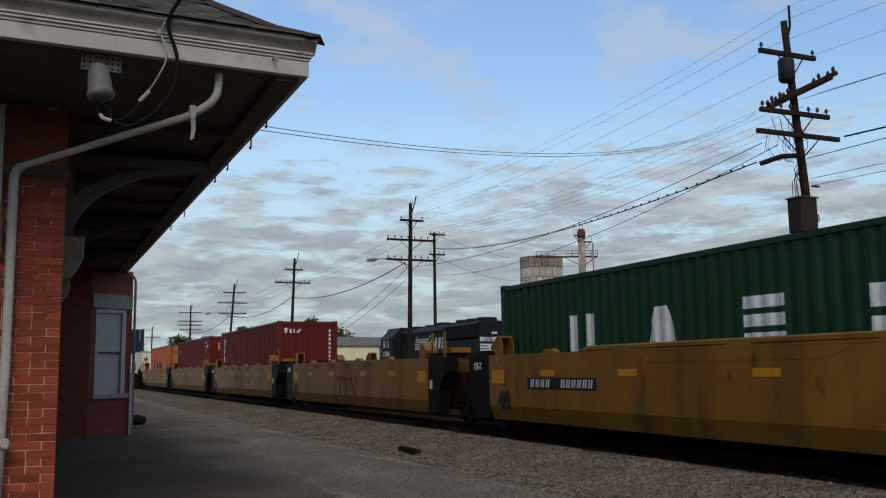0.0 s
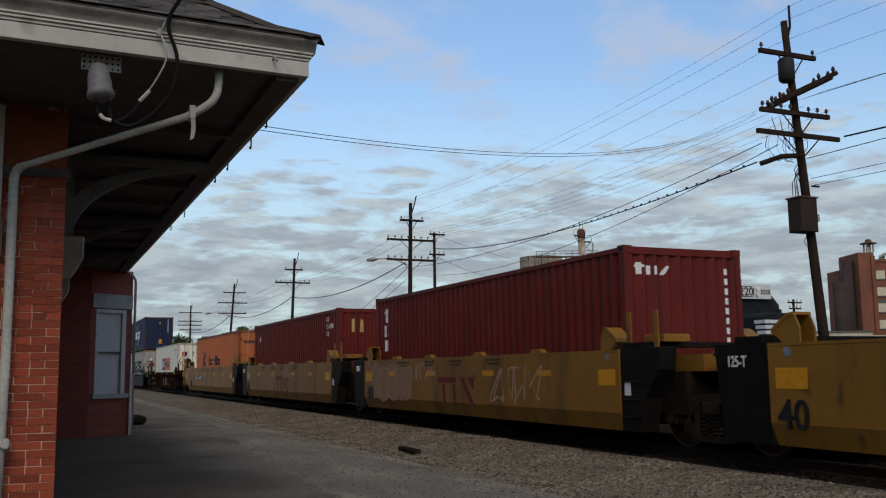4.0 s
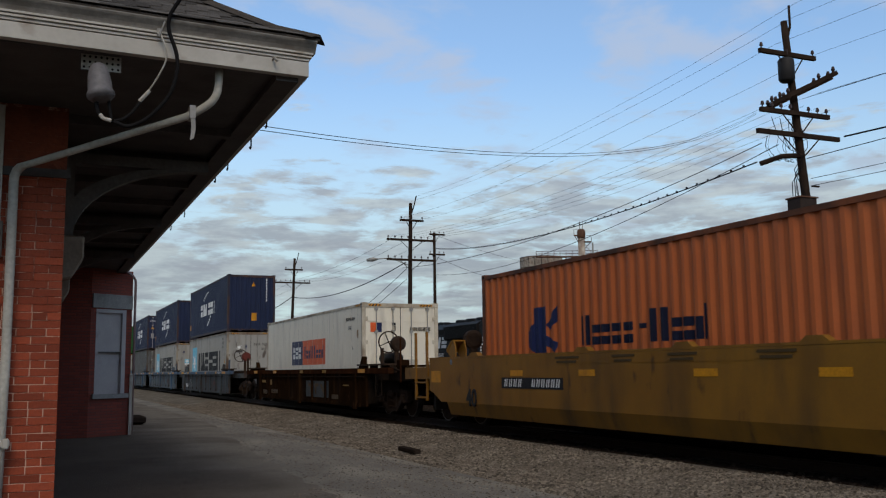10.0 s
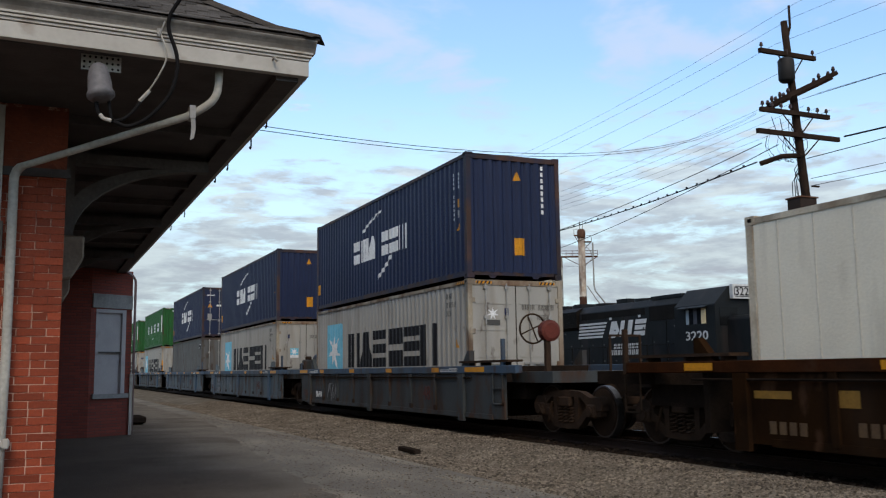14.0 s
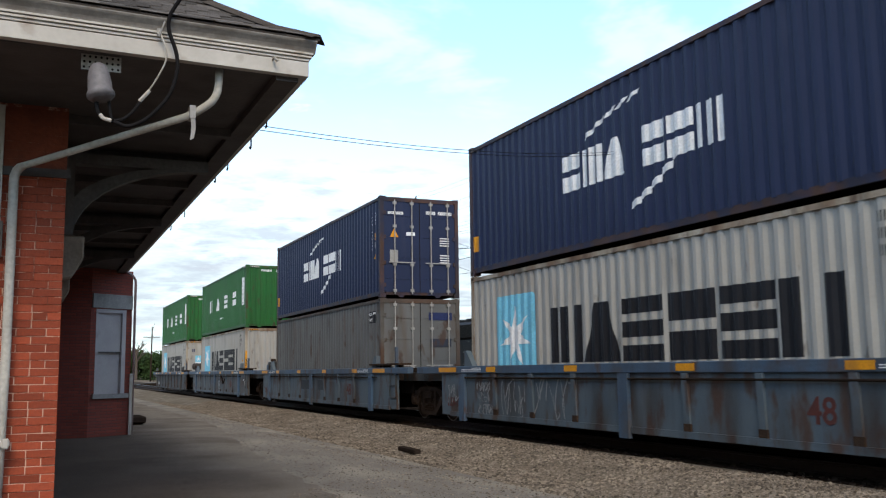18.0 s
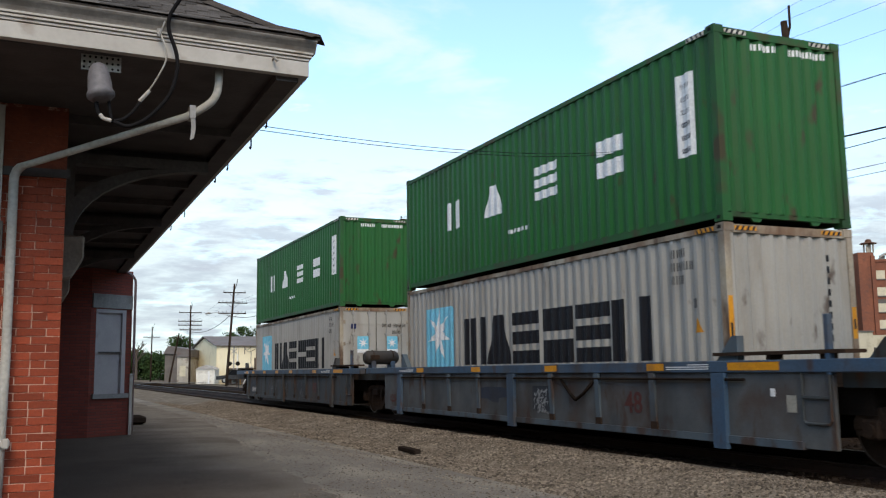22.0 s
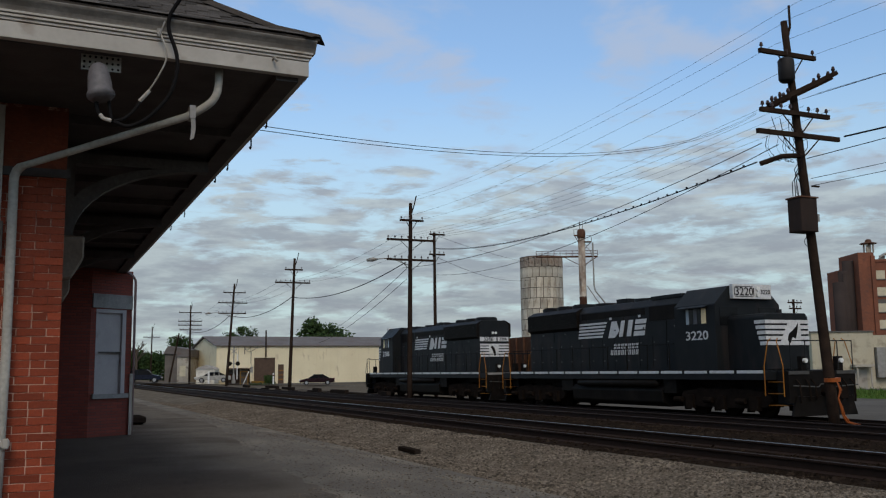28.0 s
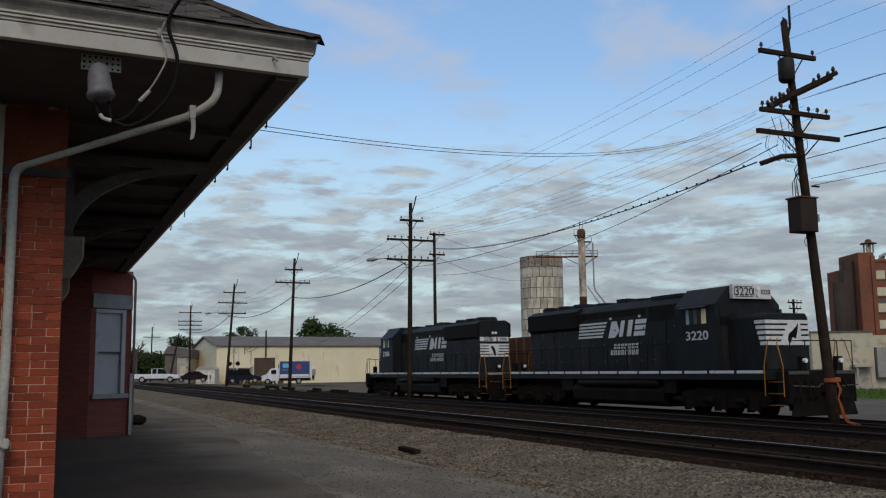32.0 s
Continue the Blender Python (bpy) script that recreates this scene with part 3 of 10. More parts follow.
def mark_shapes(a, b, z0, z1, kinds, gap=0.12):
    """A company mark as plain bars and wedges of its colour and weight."""
    kinds = kinds.split()
    out, w = [], (b - a) / len(kinds)
    for i, kind in enumerate(kinds):
        o, ww, h = a + i * w, w * (1 - gap), z1 - z0
        if kind == "wedge":
            out.append([(o, z0), (o + ww, z0), (o + ww * 0.68, z1), (o + ww * 0.32, z1)])
            continue
        for p0, p1, q0, q1 in BLOCKS[kind]:
            out.append(rect(o + ww * p0, o + ww * p1, z0 + h * q0, z0 + h * q1))
    return out


def rounded(a, b, z0, z1, r=0.16):
    """A panel with rounded corners."""
    out = []
    for cx, cz, q in ((a + r, z0 + r, 180), (b - r, z0 + r, 270), (b - r, z1 - r, 0), (a + r, z1 - r, 90)):
        out += [(cx + r * math.cos(math.radians(q + k)), cz + r * math.sin(math.radians(q + k))) for k in (0, 30, 60, 90)]
    return out


def star(cx, cz, r, k=0.38, n=7):
    pts = []
    for i in range(2 * n):
        a, q = math.pi / 2 + math.pi * i / n, r if i % 2 == 0 else r * k
        pts.append((cx + q * math.cos(a), cz + q * math.sin(a)))
    c = (cx, cz)
    return [[c, pts[i], pts[(i + 1) % (2 * n)]] for i in range(2 * n)]


m_seam = mat("grubby white seam", (0.44, 0.40, 0.32), (0.60, 0.55, 0.44), 3, 0.6)


def shipping_container(label, paint_material, u_near, z, markings=(), end_marks=(), doors=False, frame=None, period=0.278, depth=0.036, group="", door_paint=None, H96=2.896, hazard=None):
    """A forty-foot box. markings: (name, material, polygons) on the side that faces the depot, distance from its far end."""
    c = thing("shipping_container", label, "shipping container", pose(TRACK_X, u_near + L40 / 2, z), group)
    MOVERS.append((c, u_near + L40 / 2, z))
    frame = frame or (m_navyframe if paint_material is m_c_navy else m_greenframe if paint_material is m_c_green else paint_material)
    hl, hw = L40 / 2, W8 / 2
    door_paint = door_paint or paint_material
    st = corrugation(0.14, L40 - 0.14, period, depth)
    for s in (-1, 1):
        bm = bmesh.new()
        corrugated(bm, st, lambda d, i, h: (s * (hw - 0.012 - i), hl - d, h), 0.15, H96 - 0.08)
        panel = part("side_panel", bm, paint_material, c)
        if s < 0:
            for name, material, polys in markings:
                for shape in ([polys] if "star" in name else [[q] for q in polys]):
                    bm = bmesh.new()
                    paint(bm, shape, st, lambda d, i, h: (-(hw - 0.012 - i), hl - d, h), 0.008 if "star" in name or "sign_bar" in name else 0.004)
                    if name == "emblem_panel":
                        bmesh.ops.remove_doubles(bm, verts=bm.verts, dist=0.002)
                    part(name, bm, material, panel)
        if period > 0.5:
            for k in range(19):
                y = -hl + 0.45 + 0.62 * k
                boxes("seam", m_seam, panel, [(s * (hw - 0.0135) - 0.004, s * (hw - 0.0135) + 0.004, y, y + 0.014, 0.17, H96 - 0.12)])
        boxes("top_rail", frame, c, [(s * hw - 0.06 * (s > 0), s * hw + 0.06 * (s < 0), -hl + 0.16, hl - 0.16, H96 - 0.11, H96 - 0.03)])
        boxes("bottom_rail", frame, c, [(s * (hw - 0.02) - 0.05 * (s > 0), s * (hw - 0.02) + 0.05 * (s < 0), -hl + 0.16, hl - 0.16, 0.055, 0.17)])
    for e in (-1, 1):
        for s in (-1, 1):
            boxes("corner_post", frame, c, [(s * hw - 0.11 * (s > 0), s * hw + 0.11 * (s < 0), e * hl - 0.13 * (e > 0), e * hl + 0.13 * (e < 0), 0.12, H96 - 0.12)])
            for zz in (0.0, H96 - 0.118):
                bm = bmesh.new()
                box(bm, s * hw - 0.17 * (s > 0) - 0.004 * (s < 0), s * hw + 0.17 * (s < 0) + 0.004 * (s > 0),
                    e * hl - 0.178 * (e > 0) - 0.004 * (e < 0), e * hl + 0.178 * (e < 0) + 0.004 * (e > 0), zz, zz + 0.118)
                casting = part("corner_casting", bm, frame, c)
                boxes("aperture", m_black, casting, [(s * (hw + 0.006) - 0.004, s * (hw + 0.006) + 0.004, e * (hl - 0.09) - 0.035, e * (hl - 0.09) + 0.035, zz + 0.035, zz + 0.085)])
        y0, y1 = (e * hl - 0.10, e * hl - 0.01) if e > 0 else (e * hl + 0.01, e * hl + 0.10)
        boxes("end_header", frame, c, [(-hw + 0.11, hw - 0.11, y0, y1, H96 - 0.14, H96 - 0.02)])
        boxes("end_sill", frame, c, [(-hw + 0.18, hw - 0.18, y0 + 0.03 * (e < 0) - 0.03 * (e > 0), y1 + 0.03 * (e < 0) - 0.03 * (e > 0), 0.07, 0.15)])
    bm = bmesh.new()
    corrugated(bm, corrugation(0.1, L40 - 0.1, 0.42, 0.02), lambda d, i, w: (w, hl - d, H96 - 0.04 - i), -hw + 0.06, hw - 0.06)
    part("roof", bm, paint_material, c)
    boxes("floor", m_undercarriage, c, [(-hw + 0.06, hw - 0.06, -hl + 0.1, hl - 0.1, 0.10, 0.16)])
    # ends
    st_end = corrugation(-hw + 0.11, hw - 0.11, 0.25, 0.045)
    bm = bmesh.new()
    corrugated(bm, st_end, lambda d, i, h: (d, hl - 0.02 - i, h), 0.14, H96 - 0.13)
    part("front_panel", bm, paint_material, c)
    if not doors:
        bm = bmesh.new()
        corrugated(bm, st_end, lambda d, i, h: (d, -hl + 0.02 + i, h), 0.14, H96 - 0.13)
        panel = part("end_panel", bm, paint_material, c)
        for name, material, polys in end_marks:
            for shape in polys:
                bm = bmesh.new()
                paint(bm, [shape], st_end, lambda d, i, h: (d, -hl + 0.02 + i, h))
                part(name, bm, material, panel)
    else:
        for s in (-1, 1):
            x0, x1 = (-hw + 0.11, -0.01) if s < 0 else (0.01, hw - 0.11)
            bm = bmesh.new()
            box(bm, x0, x1, -hl + 0.03, -hl + 0.08, 0.15, H96 - 0.14)
            door = part("door", bm, door_paint, c)
            for k in range(4):
                zc = 0.55 + 0.6 * k
                boxes("door_rib", door_paint, door, [(x0 + 0.08, x1 - 0.08, -hl + 0.018, -hl + 0.031, zc - 0.02, zc + 0.02)])
            for q in (0.30, 0.78):
                xb = x0 + (x1 - x0) * q
                bm = bmesh.new()
                cyl(bm, (xb, -hl - 0.01, 0.10), (xb, -hl - 0.01, H96 - 0.10), 0.017, 8)
                for zz in (0.16, 0.9, 2.0, H96 - 0.22):
                    box(bm, xb - 0.05, xb + 0.05, -hl - 0.03, -hl + 0.03, zz, zz + 0.07)
                part("locking_bar", bm, m_metalgrey, door, "galvanised locking bar")
            xh = x0 if s < 0 else x1
            for zz in (0.35, 0.98, 1.72, 2.42):
                boxes("hinge", frame, door, [(xh - 0.07, xh + 0.07, -hl + 0.0, -hl + 0.029, zz - 0.055, zz + 0.055)], bevel=0.006)
            boxes("gasket", m_black, door, [((-0.0095 if s < 0 else 0.0005), (-0.0005 if s < 0 else 0.0095), -hl + 0.022, -hl + 0.06, 0.15, H96 - 0.14)])
            bm = bmesh.new()
            box(bm, x0 + 0.15, x1 - 0.15, -hl - 0.035, -hl - 0.015, 0.98, 1.01)
            part("latch_handle", bm, m_metalgrey, door)
        for name, material, polys in end_marks:
            for poly in polys:
                bm = bmesh.new()
                bm.faces.new([bm.verts.new((d, -hl + 0.013, h)) for d, h in poly])
                plate = part(name, bm, material, c)
                if name == "emblem_panel":
                    bm = bmesh.new()
                    cx, cz = (poly[0][0] + poly[1][0]) / 2, (poly[0][1] + poly[2][1]) / 2 + 0.05
                    for tri in star(cx, cz, 0.16, 0.34):
                        bm.faces.new([bm.verts.new((d, -hl + 0.010, h)) for d, h in tri])
                    bmesh.ops.remove_doubles(bm, verts=bm.verts, dist=0.0005)
                    part("emblem_star", bm, m_decal_white, plate)
                    boxes("name_strip", m_serial if material is m_c_grey else m_decal_white, plate, [(poly[0][0], poly[1][0], -hl + 0.008, -hl + 0.012, poly[0][1] - 0.0, poly[0][1] + 0.11)])
    if not doors and paint_material is m_c_grey:
        for s, z0, z1 in ((-1, 0.85, 1.85), (1, 1.25, 1.72)):
            strip = boxes("warning_strip", m_reflector, c, [(s * (hw - 0.055) - 0.042, s * (hw - 0.055) + 0.042, -hl - 0.004, -hl - 0.001, z0, z1)], "upright yellow warning strip")
            boxes("bar", m_decal_black, strip, [(s * (hw - 0.055) - 0.02, s * (hw - 0.055) + 0.02, -hl - 0.007, -hl - 0.0045, z0 + 0.3 * (z1 - z0), z0 + 0.62 * (z1 - z0))])
    # lugs under the end, seen where boxes are stacked
    for s in (-1, 1):
        bm = bmesh.new()
        prism(bm, [(s * 0.42, 0.12), (s * 0.72, 0.12), (s * 0.62, 0.01), (s * 0.50, 0.01)], "y", -hl + 0.05, -hl + 0.09)
        part("end_lug", bm, frame, c)
    # striped warning strips under the top castings of this end, and along the rail beside them
    if hazard:
        for s in (-1, 1):
            strip = boxes("hazard_strip", hazard, c, [(min(s * (hw - 0.20), s * (hw - 0.60)), max(s * (hw - 0.20), s * (hw - 0.60)), -hl + 0.003, -hl + 0.009, H96 - 0.105, H96 - 0.045)])
            for k in range(4):
                x = s * (hw - 0.25 - 0.10 * k)
                bm = bmesh.new()
                bm.faces.new([bm.verts.new((x + dx, -hl + 0.001, zz)) for dx, zz in ((-0.045, H96 - 0.105), (0.0, H96 - 0.105), (0.035, H96 - 0.045), (-0.01, H96 - 0.045))])
                part("stripe", bm, m_decal_black, strip)
        strip = boxes("hazard_strip", hazard, c, [(-hw - 0.005, -hw - 0.001, -hl + 0.22, -hl + 0.62, H96 - 0.105, H96 - 0.04)])
        for k in range(4):
            y = -hl + 0.24 + 0.10 * k
            bm = bmesh.new()
            bm.faces.new([bm.verts.new((-hw - 0.008, y + dy, zz)) for dy, zz in ((0.0, H96 - 0.105), (0.045, H96 - 0.105), (0.075, H96 - 0.04), (0.03, H96 - 0.04))])
            part("stripe", bm, m_decal_black, strip)
    return c


def truck(parent, y, name="truck"):
    """A four-wheeled freight truck under a car; y along the car."""
    t = part(name, bmesh.new(), m_undercarriage, parent, "grimy cast steel truck")
    t.matrix_basis = pose(0, y, 0)
    for s in (-1, 1):
        x0, x1 = s * 1.0 - 0.07, s * 1.0 + 0.07
        # arched frame with two windows beside the springs
        bm = bmesh.new()
        for e in (-1, 1):
            for poly in ([(0.0, 0.82), (0.50, 0.80), (0.50, 0.69), (0.0, 0.70)], [(0.50, 0.80), (0.80, 0.70), (1.14, 0.60), (1.14, 0.44), (0.80, 0.50), (0.50, 0.69)],
                         [(1.14, 0.44), (1.14, 0.38), (0.70, 0.36), (0.80, 0.50)], [(0.70, 0.36), (0.42, 0.14), (0.36, 0.25), (0.62, 0.48), (0.80, 0.50)],
                         [(0.42, 0.14), (0.0, 0.12), (0.0, 0.22), (0.36, 0.25)], [(0.30, 0.70), (0.44, 0.69), (0.40, 0.25), (0.30, 0.24)]):
                p = [(e * a, b) for a, b in poly]
                prism(bm, p, "x", x0, x1)
        part("side_frame", bm, m_castiron, t, "rusty cast side frame")
        for k in (-0.19, 0.0, 0.19):
            bm = bmesh.new()
            tube(bm, [(s * 1.05 + 0.055 * math.cos(a), k + 0.055 * math.sin(a), 0.22 + 0.30 * a / 31.4) for a in (0.785 * i for i in range(41))], 0.016, 4)
            part("spring", bm, m_castiron, t)
        for yy in (-0.89, 0.89):
            boxes("bearing_adapter", m_castiron, t, [(s * 1.03 - 0.10, s * 1.03 + 0.10, yy - 0.13, yy + 0.13, 0.34, 0.58)], bevel=0.03)
        for e in (-1, 1):
            bm = bmesh.new()
            prism(bm, [(e * 0.95 - 0.25, 0.60), (e * 0.95 - 0.19, 0.72), (e * 0.95 + 0.10, 0.70), (e * 0.95 + 0.22, 0.56), (e * 0.95 + 0.22, 0.44), (e * 0.95 - 0.25, 0.46)], "x", x0 - 0.012, x1 + 0.012)
            part("pedestal_jaw", bm, m_castiron, t, bevel=0.015)
            bm = bmesh.new()
            cyl(bm, (s * 1.13, e * 0.89, 0.45), (s * 1.16, e * 0.89, 0.45), 0.085, 10)
            part("axle_cap", bm, m_castiron, t)
        bm = bmesh.new()
        tube(bm, [(s * 1.09, 0.62, 0.22), (s * 1.12, 0.50, 0.40), (s * 1.12, 0.40, 0.60)], 0.022, 6)
        part("brake_lever", bm, m_castiron, t)
        boxes("brake_beam", m_castiron, t, [(s * 0.5 - 0.4, s * 0.5 + 0.4, -0.42, -0.36, 0.30, 0.40)])
    boxes("bolster", m_castiron, t, [(-1.12, 1.12, -0.19, 0.19, 0.52, 0.70)], bevel=0.02)
    for yy in (-0.89, 0.89):
        bm = bmesh.new()
        cyl(bm, (-0.95, 0, 0), (0.95, 0, 0), 0.08, 8)
        for s in (-1, 1):
            tube(bm, [(s * 0.69, 0, 0), (s * 0.70, 0, 0), (s * 0.83, 0, 0)], [0.485, 0.455, 0.45], 28)
            cyl(bm, (s * 0.83, 0, 0), (s * 0.845, 0, 0), 0.39, 28)
            cyl(bm, (s * 0.86, 0, 0), (s * 0.90, 0, 0), 0.15, 12)
            cyl(bm, (s * 1.0, 0, 0), (s * 1.13, 0, 0), 0.10, 10)
        w = part("wheelset", bm, m_castiron, t)
        w.matrix_basis = pose(0, yy, 0.45)
        for s in (-1, 1):
            bm = bmesh.new()
            n, rows = 28, []
            for x, r in ((0.72, 0.4585), (0.836, 0.4545), (0.838, 0.425)):
                rows.append([bm.verts.new((s * x, r * math.cos(2 * math.pi * i / n), r * math.sin(2 * math.pi * i / n))) for i in range(n)])
            for p, q in zip(rows, rows[1:]):
                for i in range(n):
                    bm.faces.new((p[i], p[(i + 1) % n], q[(i + 1) % n], q[i]))
            part("tread", bm, m_wheelrim, w, "bright worn wheel rim")
        WHEELS.append((w, yy, 0.45))
    return t


def scribble(parent, x, y0, y1, z0, z1, loops, seed, material=None, r=0.011):
    """One continuous looping line of spray paint."""
    rng = random.Random(seed)
    bm = bmesh.new()
    knots = []
    for k in range(loops):
        for _ in range(4):
            knots.append(Vector((x, y0 + (y1 - y0) * (k + rng.uniform(-0.15, 1.15)) / loops, rng.choice((z0, z1, (z0 + z1) / 2)) + rng.uniform(-0.12, 0.12) * (z1 - z0))))
    pts = []
    for k in range(1, len(knots) - 2):
        a, b, c, d = knots[k - 1:k + 3]
        for q in range(5):
            t = q / 5
            pts.append(0.5 * (2 * b + (c - a) * t + (2 * a - 5 * b + 4 * c - d) * t * t + (3 * b - a - 3 * c + d) * t ** 3))
    rows = [[bm.verts.new((x, p[1] - r, p[2] - r)), bm.verts.new((x, p[1] + r, p[2] + r))] for p in pts]
    for p, q in zip(rows, rows[1:]):
        bm.faces.new((p[0], q[0], q[1], p[1]))
    return part("graffiti", bm, material or m_spray, parent, "looping pale spray-painted line")


WHEELS = []


def well_car(label, style, u0, u1, near_truck, far_truck, near_coupler, far_coupler, marks=(), ribs=(), ribs_short=True, group="", near_gear="", far_gear=""):
    """One well of an articulated stack car between u0 (leading end) and u1. Trucks at y of their own, given in u."""
    c0 = (u0 + u1) / 2
    c = thing("well_car", label, "railway car", pose(TRACK_X, c0, 0), group)
    MOVERS.append((c, c0, 0.0))
    a, b = u0 - c0, u1 - c0
    w = 1.52
    if style == "yellow":
        body, edge = m_yellow, m_yellow
        for s in (-1, 1):
            bm = bmesh.new()
            lo, hi = s * w, s * (w - 0.09)
            cut = [(b - 0.66, 0.50), (b - 0.26, 0.68), (b, 0.74)] if far_coupler else [(b, 0.50)]
            prism(bm, [(a, 0.50)] + cut + [(b, 1.46), (a, 1.46)], "x", min(lo, hi), max(lo, hi))
            prism(bm, [(s * w, 0.50), (s * (w - 0.09), 0.50), (s * (w - 0.19), 0.22), (s * (w - 0.10), 0.22)], "y", a + (0.0 if not near_coupler else 1.6), b - (0.0 if not far_coupler else 1.0))
            side = part("side_panel", bm, body, c)
            boxes("top_chord", body, side, [(min(s * (w + 0.004), s * (w - 0.12)), max(s * (w + 0.004), s * (w - 0.12)), a, b, 1.462, 1.50)])
            if s < 0:
                for name, material, polys in marks:
                    for poly in polys:
                        bm = bmesh.new()
                        bm.faces.new([bm.verts.new((-w - (0.008 if name == "marking_bar" else 0.004), u - c0, h)) for u, h in poly])
                        part(name, bm, material, side)
                boxes("reflector", m_reflector, side, [(-w - 0.005, -w - 0.001, b - 0.65, b - 0.12, 0.93, 1.19)])
                for k in (0.12, 2.15, 4.45, 7.5, 10.0):
                    y = a + k
                    boxes("reflector", m_reflector, side, [(-w - 0.005, -w - 0.001, y, y + 0.5, 0.93 if k == 0.12 else 1.08, 1.19)])
                # a thin stiffening plate under the chord, slanted at both ends
                bm = bmesh.new()
                prism(bm, [(a + 3.2, 1.458), (a + 3.75, 1.29), (b - 3.95, 1.29), (b - 3.4, 1.458)], "x", -w - 0.003, -w + 0.002)
                part("stiffener", bm, body, side)
                if "number panel" in label:
                    bm = bmesh.new()
                    prism(bm, [(a + 1.2, 1.5), (b - 3.35, 1.5), (b - 3.7, 1.59), (a + 1.5, 1.59)], "x", -w + 0.004, -w + 0.11)
                    part("long_guide", bm, body, side, bevel=0.02)
                # container guides on the chord
                for y in (a + 2.7, a + 5.2, a + 7.9, b - 2.4):
                    bm = bmesh.new()
                    prism(bm, [(y - 0.24, 1.5), (y + 0.24, 1.5), (y + 0.13, 1.575), (y - 0.13, 1.575)], "x", -w + 0.0, -w + 0.12)
                    part("container_guide", bm, body, side)
            for e in (a, b):
                y, o = e + (1.25 if e == b and far_coupler else 0.34) * (1 if e == a else -1), -1 if e == a else 1
                # a folded guide: two cheek plates with a ramp between them that leans in from the car's end
                cheek = [(-0.20, 1.502), (-0.20, 1.68), (-0.11, 1.87), (-0.01, 1.85), (0.24, 1.68), (0.24, 1.62), (0.09, 1.502)]
                guide = None
                for x0, x1 in ((w - 0.02, w - 0.045), (w - 0.27, w - 0.295)):
                    bm = bmesh.new()
                    prism(bm, [(y + o * q, zz) for q, zz in cheek], "x", min(s * x0, s * x1), max(s * x0, s * x1))
                    if guide is None:
                        guide = part("end_guide", bm, body, c, "folded yellow container guide")
                    else:
                        part("cheek", bm, body, guide)
                bm = bmesh.new()
                prism(bm, [(y + o * q, zz) for q, zz in ((-0.12, 1.875), (0.0, 1.862), (0.27, 1.685), (0.27, 1.625), (0.24, 1.60), (0.22, 1.66), (-0.02, 1.82), (-0.12, 1.84))], "x", min(s * (w - 0.01), s * (w - 0.305)), max(s * (w - 0.01), s * (w - 0.305)))
                part("ramp", bm, body, guide)
                if s < 0:
                    bm = bmesh.new()
                    cyl(bm, (-w - 0.001, y, 1.385), (-w - 0.006, y, 1.385), 0.062, 16)
                    part("round_sticker", bm, m_sticker, c, "small pale blue round sticker")
        ends = m_black
    else:
        body = m_brown if style == "brown" else m_bluedirty if near_coupler or far_coupler else m_blue
        edge = m_brownrail if style == "brown" else m_bluerail
        sa, sb = (1.28, 2.2) if style == "brown" else (-0.05, 1.6 if far_coupler else 0.0)
        for s in (-1, 1):
            x0, x1 = min(s * (w - 0.10), s * (w - 0.04)), max(s * (w - 0.10), s * (w - 0.04))
            boxes("side_sheet", m_bluepanel if "mottled" in label else body, c, [(x0, x1, a + sa, b - sb, 0.22, 1.13)])
            ca, cb = a - (0.90 if not near_coupler else 0.6), b + (1.42 if not far_coupler else 0.4)
            rail = boxes("top_chord", edge, c, [(min(s * w, s * (w - 0.16)), max(s * w, s * (w - 0.16)), ca, cb, 1.13, 1.29)], bevel=0.01)
            boxes("bottom_chord", body, c, [(min(s * (w - 0.01), s * (w - 0.14)), max(s * (w - 0.01), s * (w - 0.14)), a + sa + 0.5, b - sb - 0.5, 0.20, 0.30)])
            n = 8
            for i in range(n + 1):
                y = a + 2.2 + (b - a - 4.4) * i / n if style == "brown" else a + 1.9 + (b - a - (4.0 if far_coupler else 3.1)) * i / n
                big = i in (0, n, n // 2)
                ww, d = (0.13, 0.03) if big else (0.06, 0.0)
                bm = bmesh.new()
                z0 = 0.12 if big else 0.26
                o = s * (w - 0.04)
                q = s * (w + d)
                if big or style == "brown":
                    prism(bm, [(min(o, q), z0), (max(o, q), z0), (max(o, q), 1.13), (min(o, q), 1.13)], "y", y - ww, y + ww)
                else:
                    # deep under the rail, running out towards the foot
                    prism(bm, [(s * (w - 0.05), z0), (s * (w - 0.022), z0), (s * (w + 0.012), 1.0), (s * (w + 0.012), 1.128), (s * (w - 0.05), 1.128)][::s], "y", y - ww, y + ww)
                post = part("side_post", bm, m_bluerail if big and body is m_blue else body, c)
                if style == "blue" and s < 0 and not big:
                    boxes("post_foot", m_castiron, post, [(-w + 0.012, -w + 0.045, y - ww - 0.02, y + ww + 0.02, z0 - 0.01, z0 + 0.15)], "rusty foot of the post")
            if s < 0:
                spots = [(a + 0.76, 0.95), (-4.5, 0.42), (-1.4, 0.42), (1.72, 0.42), (4.82, 0.42)] + ([] if "mottled" in label else [(b - 0.87, 0.95)])
                if far_coupler:
                    spots = [(a + 0.76, 0.95), (-4.5, 0.42), (-1.4, 0.42), (0.7, 0.42), (2.8, 0.42), (4.9, 0.42), (6.15, 0.42)]
                if style == "brown":
                    spots = [(-7.05, 0.62), (-3.25, 0.42), (-0.45, 0.40), (3.4, 0.5), (6.7, 0.6)]
